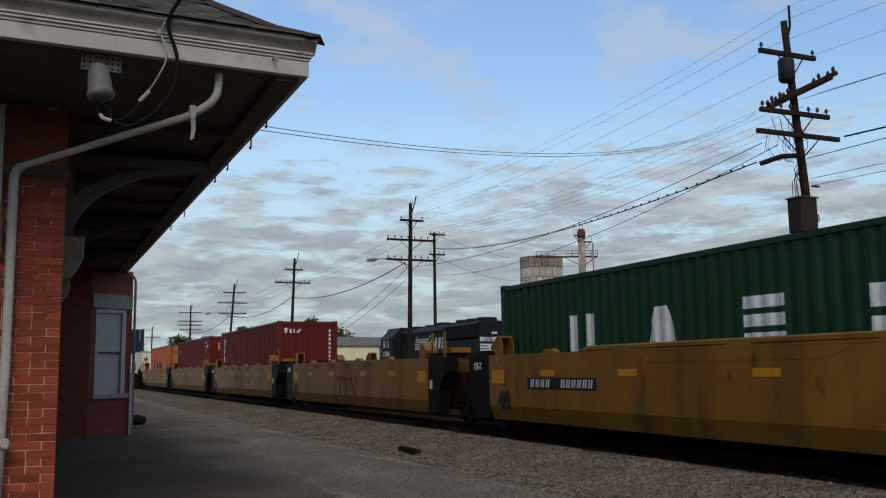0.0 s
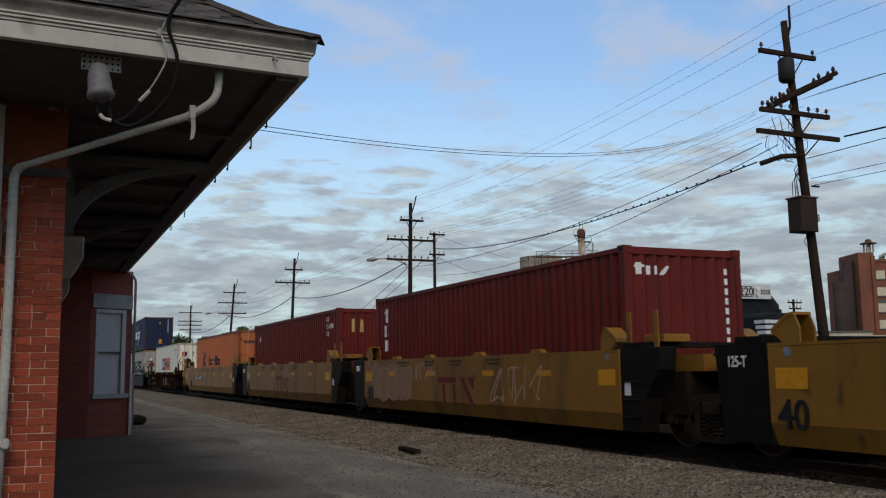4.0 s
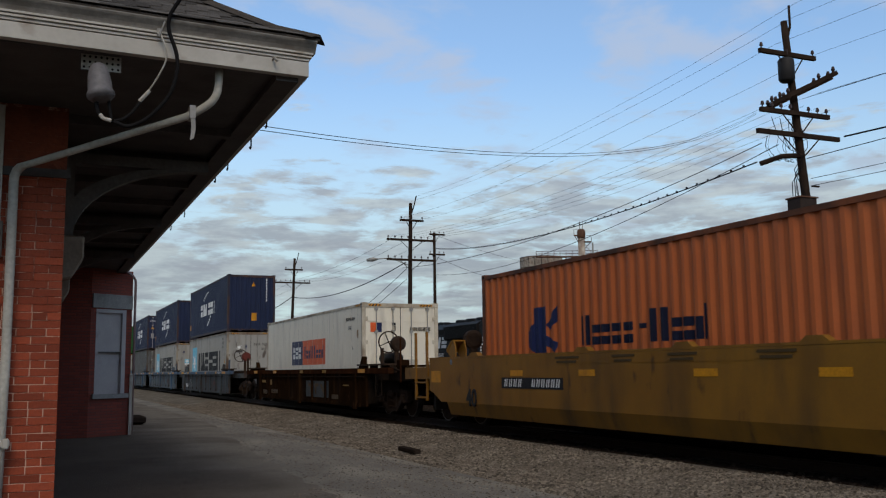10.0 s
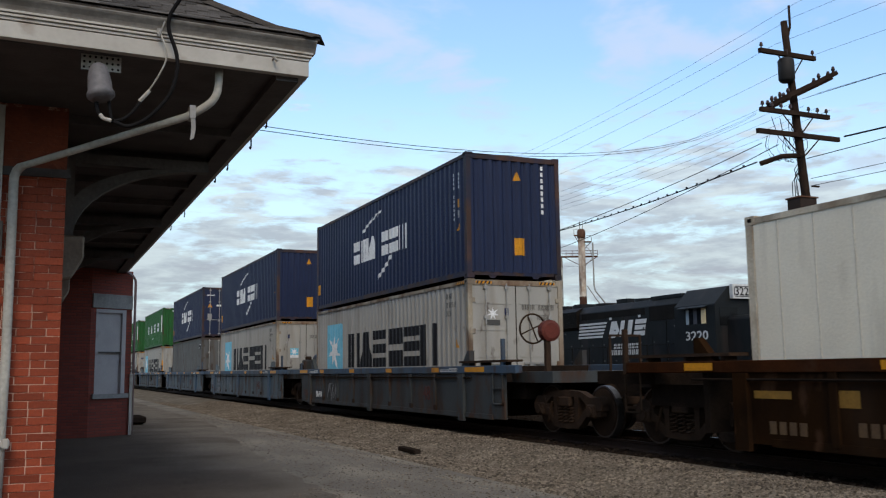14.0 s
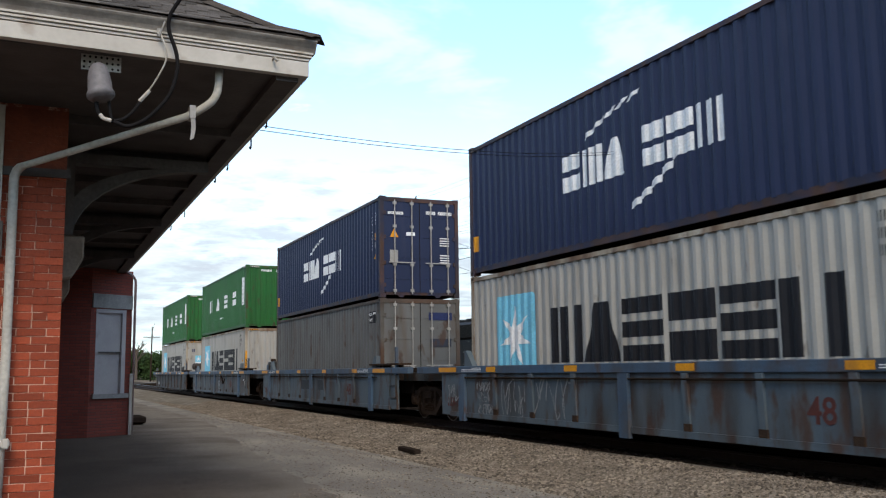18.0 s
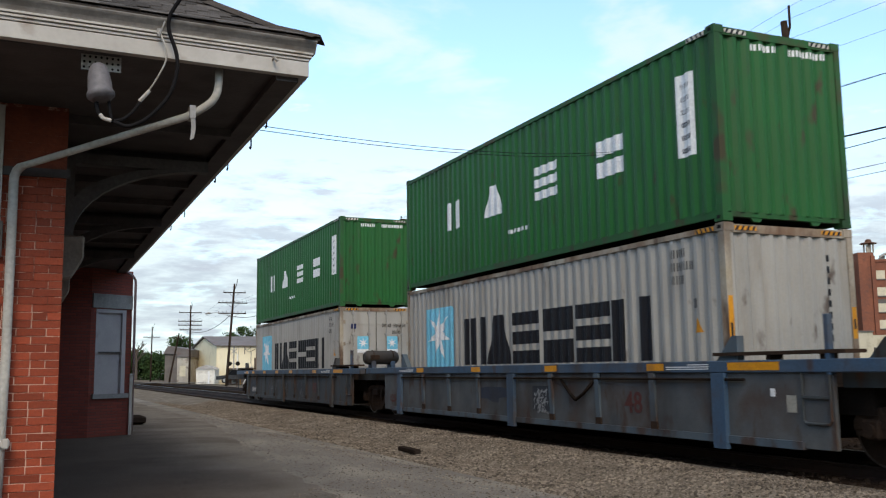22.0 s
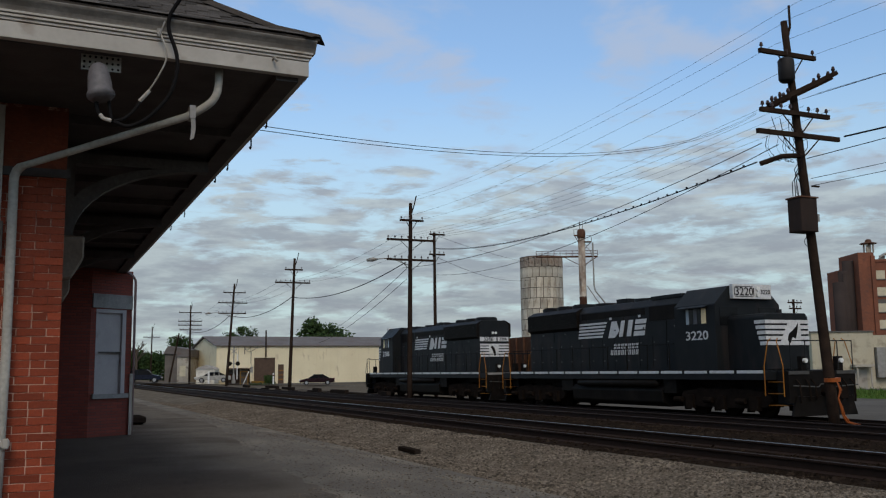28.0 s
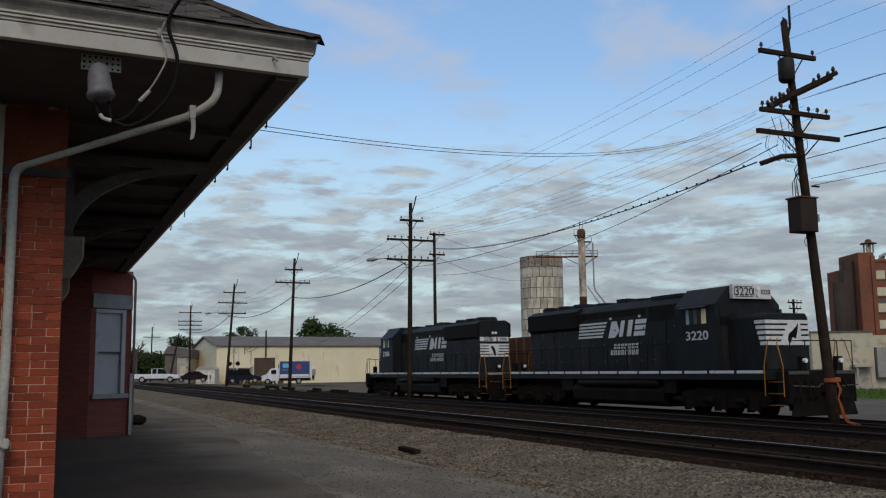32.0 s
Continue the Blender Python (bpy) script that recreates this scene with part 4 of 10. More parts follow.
                for y, wide in spots:
                    boxes("reflector", m_dullyellow if style == "brown" and wide < 0.5 else m_reflector, rail, [(-w - 0.005, -w - 0.001, y, y + wide, 1.16, 1.265)])
                if style == "blue":
                    for y in (a + 2.1, b - 2.12):
                        for zz in (1.235, 1.205, 1.175):
                            boxes("notice_bar", m_decal_white, rail, [(-w - 0.004, -w - 0.001, y, y + (0.95 if zz != 1.235 else 0.45), zz, zz + 0.012)])
                bm = bmesh.new()
                cyl(bm, (-w + 0.0, a + 1.4, 1.04), (-w + 0.0, b - 1.2, 1.04), 0.02, 6)
                part("air_pipe", bm, m_undercarriage, rail, "thin dark air pipe under the rail")
                for name, material, polys in marks:
                    for poly in polys:
                        bm = bmesh.new()
                        bm.faces.new([bm.verts.new((-w + 0.036 if h < 1.13 else -w - 0.004, u - c0, h)) for u, h in poly])
                        part(name, bm, material, rail)
        ends = m_undercarriage
    # well floor beams
    for k in range(5):
        y = a + 1.8 + (b - a - 3.6) * k / 4
        boxes("floor_beam", m_undercarriage, c, [(-w + 0.1, w - 0.1, y - 0.2, y + 0.2, 0.20, 0.32)])
    for sign, e, tr, coup in ((1, a, near_truck, near_coupler), (-1, b, far_truck, far_coupler)):
        # bulkhead and end platform
        out = -sign
        if style == "yellow" and not coup:
            for s in (-1, 1):
                bm = bmesh.new()
                p = [(e, 0.22), (e + out * (0.52 if sign > 0 else 0.85), 0.22), (e + out * (0.62 if sign > 0 else 0.95), 0.75), (e + out * 1.0, 1.18), (e + out * 1.05, 1.52), (e, 1.52)]
                prism(bm, p, "x", min(s * (w - 0.02), s * (w - 0.34)), max(s * (w - 0.02), s * (w - 0.34)))
                part("end_gusset", bm, m_black, c, "black end frame", bevel=0.012)
            boxes("end_platform", body, c, [(-w + 0.45, w - 0.45, min(e, e + out * 1.5), max(e, e + out * 1.5), 1.15, 1.40)])
            boxes("cross_beam", m_black, c, [(-w + 0.02, w - 0.02, min(e + out * 0.12, e + out * 0.62), max(e + out * 0.12, e + out * 0.62), 1.522, 1.60)], "black beam across the well end")
            boxes("end_sill", m_undercarriage, c, [(-w + 0.36, w - 0.36, min(e, e + out * 1.2), max(e, e + out * 1.2), 0.5, 1.14)])
        elif style == "yellow":
            boxes("end_platform", body, c, [(-w + 0.05, w - 0.05, min(e, e + out * 1.7), max(e, e + out * 1.7), 1.0, 1.28)])
        else:
            boxes("end_platform", m_bluedirty if style == "blue" else m_undercarriage, c, [(-w + 0.25, w - 0.25, min(e, e + out * 1.6), max(e, e + out * 1.6), 0.95, 1.16)])
            for s in (-1, 1):
                bm = bmesh.new()
                y0 = e + sign * (1.55 if sign > 0 else 1.22)
                prism(bm, [(y0, 1.29), (y0 + sign * 0.42, 1.29), (y0 + sign * 0.10, 1.62), (y0, 1.62)], "x", s * (w - 0.10) - 0.06, s * (w - 0.10) + 0.06)
                part("end_guide", bm, body, c)
        boxes("bulkhead", ends, c, [(-w + 0.1, w - 0.1, min(e + sign * 0.02, e + sign * 0.14) + sign * (0 if style == "yellow" else 1.3), max(e + sign * 0.02, e + sign * 0.14) + sign * (0 if style == "yellow" else 1.3), 0.3, 1.28)])
        # grab posts and ladder at the end
        if style == "yellow":
            for k in (0.25, 0.95):
                y = e + out * k
                if not coup and sign > 0:
                    grab = boxes("grab_post", m_yellow, c, [(-w + 0.03, -w + 0.05, y - 0.055, y + 0.055, 1.40, 2.08)])
                    bm = bmesh.new()
                    tube(bm, bend([(-w + 0.10, y + 0.13, 1.52), (-w + 0.08, y + 0.13, 2.06), (-w + 0.045, y, 2.07)]), 0.011, 6)
                    part("loop_rod", bm, m_yellow, grab)
                    if k == 0.25:
                        boxes("step_plate", m_yellow, c, [(-w + 0.25, -w + 0.75, y - 0.60, y - 0.10, 1.60, 1.72)], "yellow step bracket", bevel=0.01)
                        boxes("white_label", m_decal_white, c, [(-w + 0.013, -w + 0.017, e - 0.27, e - 0.11, 0.78, 1.0)], "white paper label")
                        bm = bmesh.new()
                        tube(bm, bend([(-0.95, e - 1.0, 0.95), (-1.0, e - 1.1, 1.16), (-0.85, e - 1.55, 1.44), (-0.45, e - 1.8, 1.46), (0.2, e - 1.95, 1.43)]), 0.034, 8)
                        part("air_pipe", bm, m_tanpipe, c, "bent tan air pipe", smooth=True)
                        for zz in (0.45, 0.72, 0.99):
                            bm = bmesh.new()
                            cyl(bm, (-w + 0.0, e - 0.50, zz), (-w + 0.0, e - 0.12, zz), 0.011, 6)
                            part("ladder_rung", bm, m_black, c, "black ladder rung")
            if coup:
                # hand brake behind the last guide
                bm = bmesh.new()
                tube(bm, [(-0.78, e - 0.95, 1.90), (-0.78, e - 0.92, 1.90), (-0.78, e - 0.78, 1.90), (-0.78, e - 0.75, 1.90)], [0.15, 0.22, 0.22, 0.15], 16)
                box(bm, -0.86, -0.70, e - 0.92, e - 0.78, 1.28, 1.75)
                part("brake_housing", bm, m_castiron, c, smooth=False)
                boxes("step_frame", m_yellow, c, [(-w + 0.01, -w + 0.05, e - 0.12, e - 0.08, 1.02, 1.42), (-w + 0.01, -w + 0.05, e + 0.14, e + 0.18, 1.02, 1.42), (-w + 0.01, -w + 0.05, e - 0.08, e + 0.14, 1.02, 1.06)], "yellow step frame")
                ladder = boxes("end_ladder", m_yellow, c, [(-w + 0.02, -w + 0.07, e + out * 0.25 - 0.03, e + out * 0.25 + 0.03, 0.5, 2.12)])
                boxes("grab_post", m_yellow, c, [(-w + 0.02, -w + 0.07, e + out * 0.95 - 0.03, e + out * 0.95 + 0.03, 0.5, 2.12)])
                for zz in (0.55, 0.90):
                    boxes("rung", m_yellow, ladder, [(-w + 0.03, -w + 0.07, min(e + out * 0.25, e + out * 0.95) + 0.025, max(e + out * 0.25, e + out * 0.95) - 0.025, zz, zz + 0.04)])
        else:
            # a ladder bent from one rod, its middle rung, and the grab post above it
            y0, y1 = (e + 0.42, e - 0.02) if sign > 0 else (e + 0.06, e + 0.46)
            if style == "brown" or sign > 0 or coup:
                bm = bmesh.new()
                tube(bm, [(-w + 0.02, y0, 1.15), (-w + 0.02, y0, 0.56), (-w + 0.02, y0 - sign * 0.04, 0.52), (-w + 0.02, y1 + sign * 0.04, 0.52), (-w + 0.02, y1, 0.56), (-w + 0.02, y1, 1.15)], 0.017, 6)
                ladder = part("end_ladder", bm, m_bluedirty if style == "blue" else m_undercarriage, c, "bent rod ladder")
                boxes("rung", m_bluedirty if style == "blue" else m_undercarriage, ladder, [(-w + 0.005, -w + 0.035, min(y0, y1), max(y0, y1), 0.82, 0.85)])
            if sign > 0 or style == "brown":
                boxes("grab_post", m_castiron if style == "brown" else edge, c, [(-w + 0.005, -w + 0.085, y1 - 0.04, y1 + 0.04, 1.10, 1.82)], bevel=0.01)
            boxes("end_box", m_undercarriage, c, [(-w + 0.4, w - 0.4, min(e + sign * 1.3, e + out * 0.3), max(e + sign * 1.3, e + out * 0.3), 0.62, 0.949)])
            if sign > 0 and style == "brown":
                bm = bmesh.new()
                y0, y1 = e + 0.6, e + 1.9
                tube(bm, [(-0.75, y0, 1.56), (-0.75, y0 + 0.08, 1.56), (-0.75, y1 - 0.08, 1.56), (-0.75, y1, 1.56)], [0.08, 0.16, 0.16, 0.08], 14)
                part("air_reservoir", bm, m_black, c, "dark rounded air reservoir", smooth=True)
                for y in (y0 + 0.3, y1 - 0.3):
                    boxes("reservoir_saddle", m_castiron, c, [(-0.92, -0.58, y - 0.05, y + 0.05, 1.16, 1.42)])
                for bb in ((-1.10, -0.84, e - 0.42, e - 0.12, 1.16, 1.50), (0.1, 0.4, e - 0.6, e - 0.3, 1.16, 1.42)):
                    boxes("equipment_box", m_brown, c, [bb], bevel=0.02)
                # tall grab posts and a raised step rail over the coupler
                for yy, zt in ((e - 1.15, 2.05),):
                    boxes("grab_post", m_brownrail, c, [(-w + 0.12, -w + 0.16, yy - 0.02, yy + 0.02, 0.9, zt)], bevel=0.008)
                walkway = boxes("end_walkway", m_brown, c, [(-w + 0.15, w - 0.15, e - 1.55, e - 0.75, 1.30, 1.35)])
                for x in (-w + 0.3, -0.3, 0.5, w - 0.35):
                    boxes("bracket", m_brown, walkway, [(x, x + 0.06, e - 1.45, e - 0.85, 1.16, 1.30)])
                bm = bmesh.new()
                tube(bm, bend([(-1.25, e + 0.5, 1.18), (-1.25, e + 0.1, 1.30), (-1.2, e - 0.5, 1.22), (-0.9, e - 1.0, 1.05), (-0.6, e - 1.5, 0.8)]), 0.03, 8)
                part("air_hose", bm, m_undercarriage, c, smooth=True)
            elif "tank" in (near_gear if sign > 0 else far_gear):
                # a fat air reservoir lying across the platform on two saddles
                yt = e + out * (0.12 if sign > 0 else -0.28)
                coat = m_tank if sign > 0 else m_bluerail
                bm = bmesh.new()
                tube(bm, [(-1.14, yt, 1.60), (-1.10, yt, 1.60), (-1.03, yt, 1.60), (-0.20, yt, 1.60), (-0.12, yt, 1.60), (-0.07, yt, 1.60)], [0.11, 0.17, 0.205, 0.205, 0.17, 0.11], 18)
                tank = part("air_reservoir", bm, coat, c, "sooty rounded air reservoir", smooth=True)
                for x in (-0.95, -0.35):
                    boxes("reservoir_saddle", edge, tank, [(x, x + 0.14, yt - 0.17, yt + 0.17, 1.16, 1.50)], bevel=0.01)
                    bm = bmesh.new()
                    tube(bm, [(x + 0.07, yt + 0.213 * math.cos(q), 1.60 + 0.213 * math.sin(q)) for q in (math.pi * k / 10 for k in range(11))], 0.014, 5)
                    part("strap", bm, m_castiron, tank)
                boxes("maker_plate", m_castiron, tank, [(-1.0, -0.72, yt + sign * 0.0 - 0.212, yt - 0.204, 1.54, 1.67)])
            if style == "blue" and "gear" in (near_gear if sign > 0 else far_gear):
                # brake valve, cylinder and their bent pipes on the platform
                yg = e + out * (1.35 if sign > 0 else 0.62)
                bm = bmesh.new()
                tube(bm, [(-1.05, yg, 1.38), (-0.98, yg, 1.38), (-0.55, yg, 1.38), (-0.50, yg, 1.38)], [0.09, 0.13, 0.13, 0.06], 12)
                part("brake_cylinder", bm, m_bluedirty, c, smooth=True)
                boxes("brake_valve", m_bluedirty, c, [(-1.08, -0.66, yg + out * 0.22 - 0.18, yg + out * 0.22 + 0.18, 1.16, 1.64)], bevel=0.05)
                boxes("valve_cap", m_castiron, c, [(-0.98, -0.78, yg + out * 0.22 - 0.10, yg + out * 0.22 + 0.10, 1.641, 1.76)], bevel=0.03)
                boxes("valve_flange", m_bluerail, c, [(-1.14, -1.081, yg + out * 0.22 - 0.10, yg + out * 0.22 + 0.10, 1.24, 1.52)], bevel=0.02)
                bm = bmesh.new()
                cyl(bm, (-0.95, yg - out * 0.30, 1.16), (-0.95, yg - out * 0.30, 1.50), 0.12, 12)
                part("air_filter", bm, m_bluedirty, c)
                for k in range(5):
                    x0, h = -1.12 + 0.16 * k, 1.42 + 0.07 * ((k * 3) % 5)
                    bm = bmesh.new()
                    tube(bm, bend([(x0, yg - 0.45, 1.18), (x0, yg - 0.40, h), (x0 + 0.08, yg + 0.15, h + 0.04), (x0 + 0.10, yg + 0.50, 1.18)]), 0.017, 6)
                    part("brake_pipe", bm, m_bluedirty if k % 2 else m_undercarriage, c, smooth=True)
            # handrail rods along the platform
            if style == "blue" and sign < 0 and not coup:
                boxes("deck_cover", m_bluedirty, c, [(-w + 0.30, w - 0.30, e + 0.9, e + 1.55, 1.161, 1.27)], "sooty cover over the shared truck", bevel=0.01)
                if tr is not None:
                    truck(c, tr - c0)
                continue
            step = boxes("running_board", m_castiron, c, [(-w + 0.0, -w + 0.34, min(e + sign * 2.0, e - sign * 0.3), max(e + sign * 2.0, e - sign * 0.3), 1.355, 1.40)], "rusty grated running board")
            for k in (1.8, 1.0, 0.1):
                boxes("bracket", m_castiron, step, [(-w + 0.05, -w + 0.28, e + sign * k - 0.03, e + sign * k + 0.03, 1.29, 1.354)])
        if coup:
            bm = bmesh.new()
            cyl(bm, (0, e, 0.86), (0, e + out * 2.1, 0.86), 0.12, 8)
            box(bm, -0.14, 0.14, min(e + out * 2.0, e + out * 2.5), max(e + out * 2.0, e + out * 2.5), 0.70, 1.02)
            part("coupler", bm, m_undercarriage, c)
            if style != "yellow" and sign > 0:
                bm = bmesh.new()
                y = e + (0.62 if style == "brown" else -0.5)
                tube(bm, [(-1.05 + 0.29 * math.cos(math.pi * k / 12), y, 2.0 + 0.29 * math.sin(math.pi * k / 12)) for k in range(25)], 0.02, 6)
                gear = m_castiron
                wheel = part("brake_wheel", bm, gear, c, "round hand brake wheel")
                for k in range(4):
                    t0 = math.pi * k / 2 + 0.4
                    bm = bmesh.new()
                    cyl(bm, (-1.05, y, 2.0), (-1.05 + 0.28 * math.cos(t0), y, 2.0 + 0.28 * math.sin(t0)), 0.015, 6)
                    part("spoke", bm, gear, wheel)
                bm = bmesh.new()
                yb = e + (0.36 if style == "brown" else -0.86)
                tube(bm, [(-0.83, yb, 1.95), (-0.83, yb + 0.03, 1.95), (-0.83, yb + 0.19, 1.95), (-0.83, yb + 0.22, 1.95)], [0.15, 0.21, 0.21, 0.15], 16)
                part("brake_housing", bm, m_redgear if style == "blue" else m_castiron, c)
                boxes("brake_stand", m_castiron, c, [(-0.93, -0.82, yb + 0.06, yb + 0.16, 1.16, 1.78)], bevel=0.01)
                bm = bmesh.new()
                box(bm, 0.2, 0.24, e + out * 1.3, e + out * 1.3 + 0.04, 1.16, 1.85)
                box(bm, 0.9, 0.94, e + out * 1.3, e + out * 1.3 + 0.04, 1.16, 1.85)
                box(bm, 0.2, 0.94, e + out * 1.3, e + out * 1.3 + 0.04, 1.82, 1.86)
                part("end_rail", bm, m_castiron, c)
        if tr is not None:
            truck(c, tr - c0)
    return c

YG, BG = "wells of the yellow articulated car", "wells of the blue articulated car"
OWNER_MARK = lambda u: ("painted_mark", m_red_decal, [rect(u, u - 1.02, 0.93, 1.05), [(u - 0.22, 0.90), (u - 0.39, 0.90), (u - 0.47, 0.48), (u - 0.31, 0.48)],
                                                 [(u - 0.80, 0.90), (u - 0.97, 0.90), (u - 1.02, 0.47), (u - 0.87, 0.47)],
                                                 [(u - 1.22, 1.05), (u - 1.40, 1.05), (u - 1.98, 0.45), (u - 1.74, 0.45)], [(u - 1.62, 1.05), (u - 1.92, 1.05), (u - 1.92, 0.80), (u - 1.84, 0.80)]])


def plate(u):
    return [("number_panel", m_decal_black, [rect(u, u - 2.36, 0.84, 1.05)]), plate_bars(u)]


def plate_bars(u):
    """Leaning bars, two to a character."""
    out = []
    for first, step, n in ((0.12, 0.19, 4), (1.22, 0.178, 6)):
        for k in range(n):
            for q in (0.0, 0.075):
                o = u - first - step * k - q
                out.append([(o, 0.875), (o - 0.042, 0.875), (o - 0.078, 1.02), (o - 0.036, 1.02)])
    return ("marking_bar", m_decal_white, out)


wells = []
wells.append(well_car("yellow well of an articulated stack car with a black number panel", "yellow", -140.9, -128.3, None, -126.6, False, False, plate(-129.9), group=YG))
wells.append(well_car("empty yellow well of an articulated stack car with a red mark", "yellow", -125.0, -112.5, None, -110.85, False, False, [OWNER_MARK(-117.83)], group=YG))
wells.append(well_car("yellow well with pale spray-painted graffiti on its side", "yellow", -109.2, -96.7, None, -95.05, False, False, [OWNER_MARK(-101.9)], group=YG))
wells.append(well_car("yellow well of an articulated stack car with a red mark", "yellow", -93.45, -80.85, None, -79.25, False, False, [OWNER_MARK(-86.2)], group=YG))
wells.append(well_car("yellow end well of an articulated stack car with an orange container", "yellow", -77.58, -63.0, None, -63.4, False, True, plate(-66.7), group=YG))
for well, u, text in ((0, -128.95, "40"), (2, -97.2, "40"), (3, -81.2, "40"), (4, -65.3, "40"), (1, -112.9, "40")):
    c = wells[well]
    cu = c.matrix_basis.translation.y
    lettering("number", text, 0.52, m_decal_black, c, Matrix(((0, 0, -1, -1.48), (-1, 0, 0, u - cu), (0, 1, 0, 0.60), (0, 0, 0, 1))), 0.06, 0.004, "black painted number")
for well, u in ((0, -127.72), (1, -111.9), (2, -96.1), (3, -80.22)):
    c = wells[well]
    cu = c.matrix_basis.translation.y
    lettering("truck_number", "125-T", 0.21, m_decal_white, c, Matrix(((0, 0, -1, -1.506), (-0.72, 0, 0, u - cu), (0, 1, 0, 1.27), (0, 0, 0, 1))), 0.004, 0.003, "white stencilled truck number")

m_mark_brown = mat("worn pale brown mark", (0.115, 0.070, 0.035), (0.075, 0.045, 0.025), 5, 0.8)
brown_car = well_car("rusty brown single-well stack car", "brown", -59.6, -42.9, -59.25, -43.25, True, True,
                     [("painted_mark", mat("worn tan lettering", (0.125, 0.078, 0.036), (0.06, 0.036, 0.018), 3, 0.8, dirt=(0.03, 0.018, 0.01), dirt_amount=0.4), [q]) for q in (rect(-52.3, -52.9, 0.72, 0.83), rect(-52.5, -52.72, 0.48, 0.72), rect(-53.05, -53.5, 0.72, 0.82), rect(-53.08, -53.28, 0.47, 0.72),
                      [(-53.66, 0.80), (-53.9, 0.80), (-54.4, 0.45), (-54.15, 0.45)], rect(-55.0, -55.85, 0.36, 0.50))]
                     + [("yellow_label", m_dullyellow, [q]) for q in (rect(-45.3, -45.95, 0.80, 0.90), rect(-46.65, -47.0, 0.72, 0.92), rect(-56.15, -56.75, 0.77, 0.81))]
                     + [("faded_bar", m_mark_brown, [rect(-45.55 - 0.17 * k, -45.67 - 0.17 * k, 0.36, 0.52)]) for k in range(4)] + [("faded_bar", m_mark_brown, [rect(-46.95 - 0.17 * k, -47.07 - 0.17 * k, 0.40, 0.56)]) for k in range(6)])
blue = []
for i, (a, b, tn, tf) in enumerate(((-38.2, -22.95, -39.9, -21.2), (-20.06, -4.85, None, -3.1), (-1.9, 13.3, None, 15.15), (16.25, 31.45, None, 33.25), (34.3, 50.6, None, 50.5))):
    blue.append(well_car("mottled grey and blue ribbed well of an articulated stack car" if i == 3 else "faded blue ribbed well of an articulated stack car", "blue", a, b, tn, tf, i == 0, i == 4, (), group=BG, near_gear=("", "gear", "", "", "tank")[i], far_gear=("tank", "", "gear", "", "")[i]))
    cu = blue[-1].matrix_basis.translation.y
    if i:
        lettering("truck_number", "125-T", 0.27, m_stencil, blue[-2], Matrix(((0, 0, -1, -1.484), (-1, 0, 0, a - 3.57 - blue[-2].matrix_basis.translation.y), (0, 1, 0, 0.50), (0, 0, 0, 1))), 0.003, 0.004, "faded red stencilled number")
    lettering("length_number", "48", 0.46, m_stencil, blue[-1], Matrix(((0, 0, -1, -1.484), (-1, 0, 0, a + 3.95 - cu), (0, 1, 0, 0.66), (0, 0, 0, 1))), 0.003, 0.006, "faded red stencilled number")



def on_side(car, name, material, u0, u1, z0, z1, x=-1.486, label=""):
    cu = car.matrix_basis.translation.y
    return boxes(name, material, car, [(x - 0.003, x + 0.003, min(u0, u1) - cu, max(u0, u1) - cu, z0, z1)], label)


on_side(brown_car, "mark_panel", m_decal_black, -52.0, -54.65, 0.38, 0.91, -1.479)
dark_patch = mat("dark painted-over patch", (0.022, 0.026, 0.032), (0.03, 0.032, 0.036), 4, 0.7)
pale_label = mat("pale paper label", (0.30, 0.28, 0.23), None, 6, 0.7)
on_side(blue[0], "dark_patch", dark_patch, -24.70, -25.56, 0.31, 0.64)
lettering("painted_word", "BRAN", 0.26, m_decal_white, blue[0], Matrix(((0, 0, -1, -1.492), (-1, 0, 0, -25.13 - blue[0].matrix_basis.translation.y), (0, 1, 0, 0.475), (0, 0, 0, 1))), 0.002, 0.008, "white block letters on a dark patch")
scribble(blue[0], -1.49, -26.1 - blue[0].matrix_basis.translation.y, -27.1 - blue[0].matrix_basis.translation.y, 0.36, 0.80, 7, 3)
for u0, u1 in ((7.38, 6.2), (5.36, 4.45)):
    on_side(blue[2], "dark_patch", dark_patch, u0, u1, 0.62, 0.93)
cu = blue[1].matrix_basis.translation.y
for u0, u1, z0, z1, n, k in ((-6.65, -7.42, 0.78, 0.95, 7, 11), (-6.70, -7.35, 0.57, 0.72, 6, 12), (-6.75, -7.42, 0.33, 0.48, 7, 13), (-7.80, -8.9, 0.36, 0.95, 6, 14), (-9.1, -10.6, 0.36, 0.98, 7, 15), (-5.2, -5.8, 0.5, 0.85, 4, 16)):
    scribble(blue[1], -1.49, u0 - cu, u1 - cu, z0, z1, n, k)
cu = blue[4].matrix_basis.translation.y
on_side(blue[4], "dark_patch", dark_patch, 48.0, 46.98, 0.36, 0.90)
on_side(blue[4], "dark_patch", dark_patch, 42.9, 42.1, 0.62, 0.97)
on_side(blue[4], "dark_patch", dark_patch, 40.4, 39.3, 0.55, 0.95)
lettering("painted_word", "BRAN", 0.26, mat("aged white lettering", (0.36, 0.34, 0.30), None, 5, 0.6), blue[4], Matrix(((0, 0, -1, -1.492), (-1, 0, 0, 47.45 - cu), (0, 1, 0, 0.50), (0, 0, 0, 1))), 0.002, 0.008, "white block letters on a dark patch")
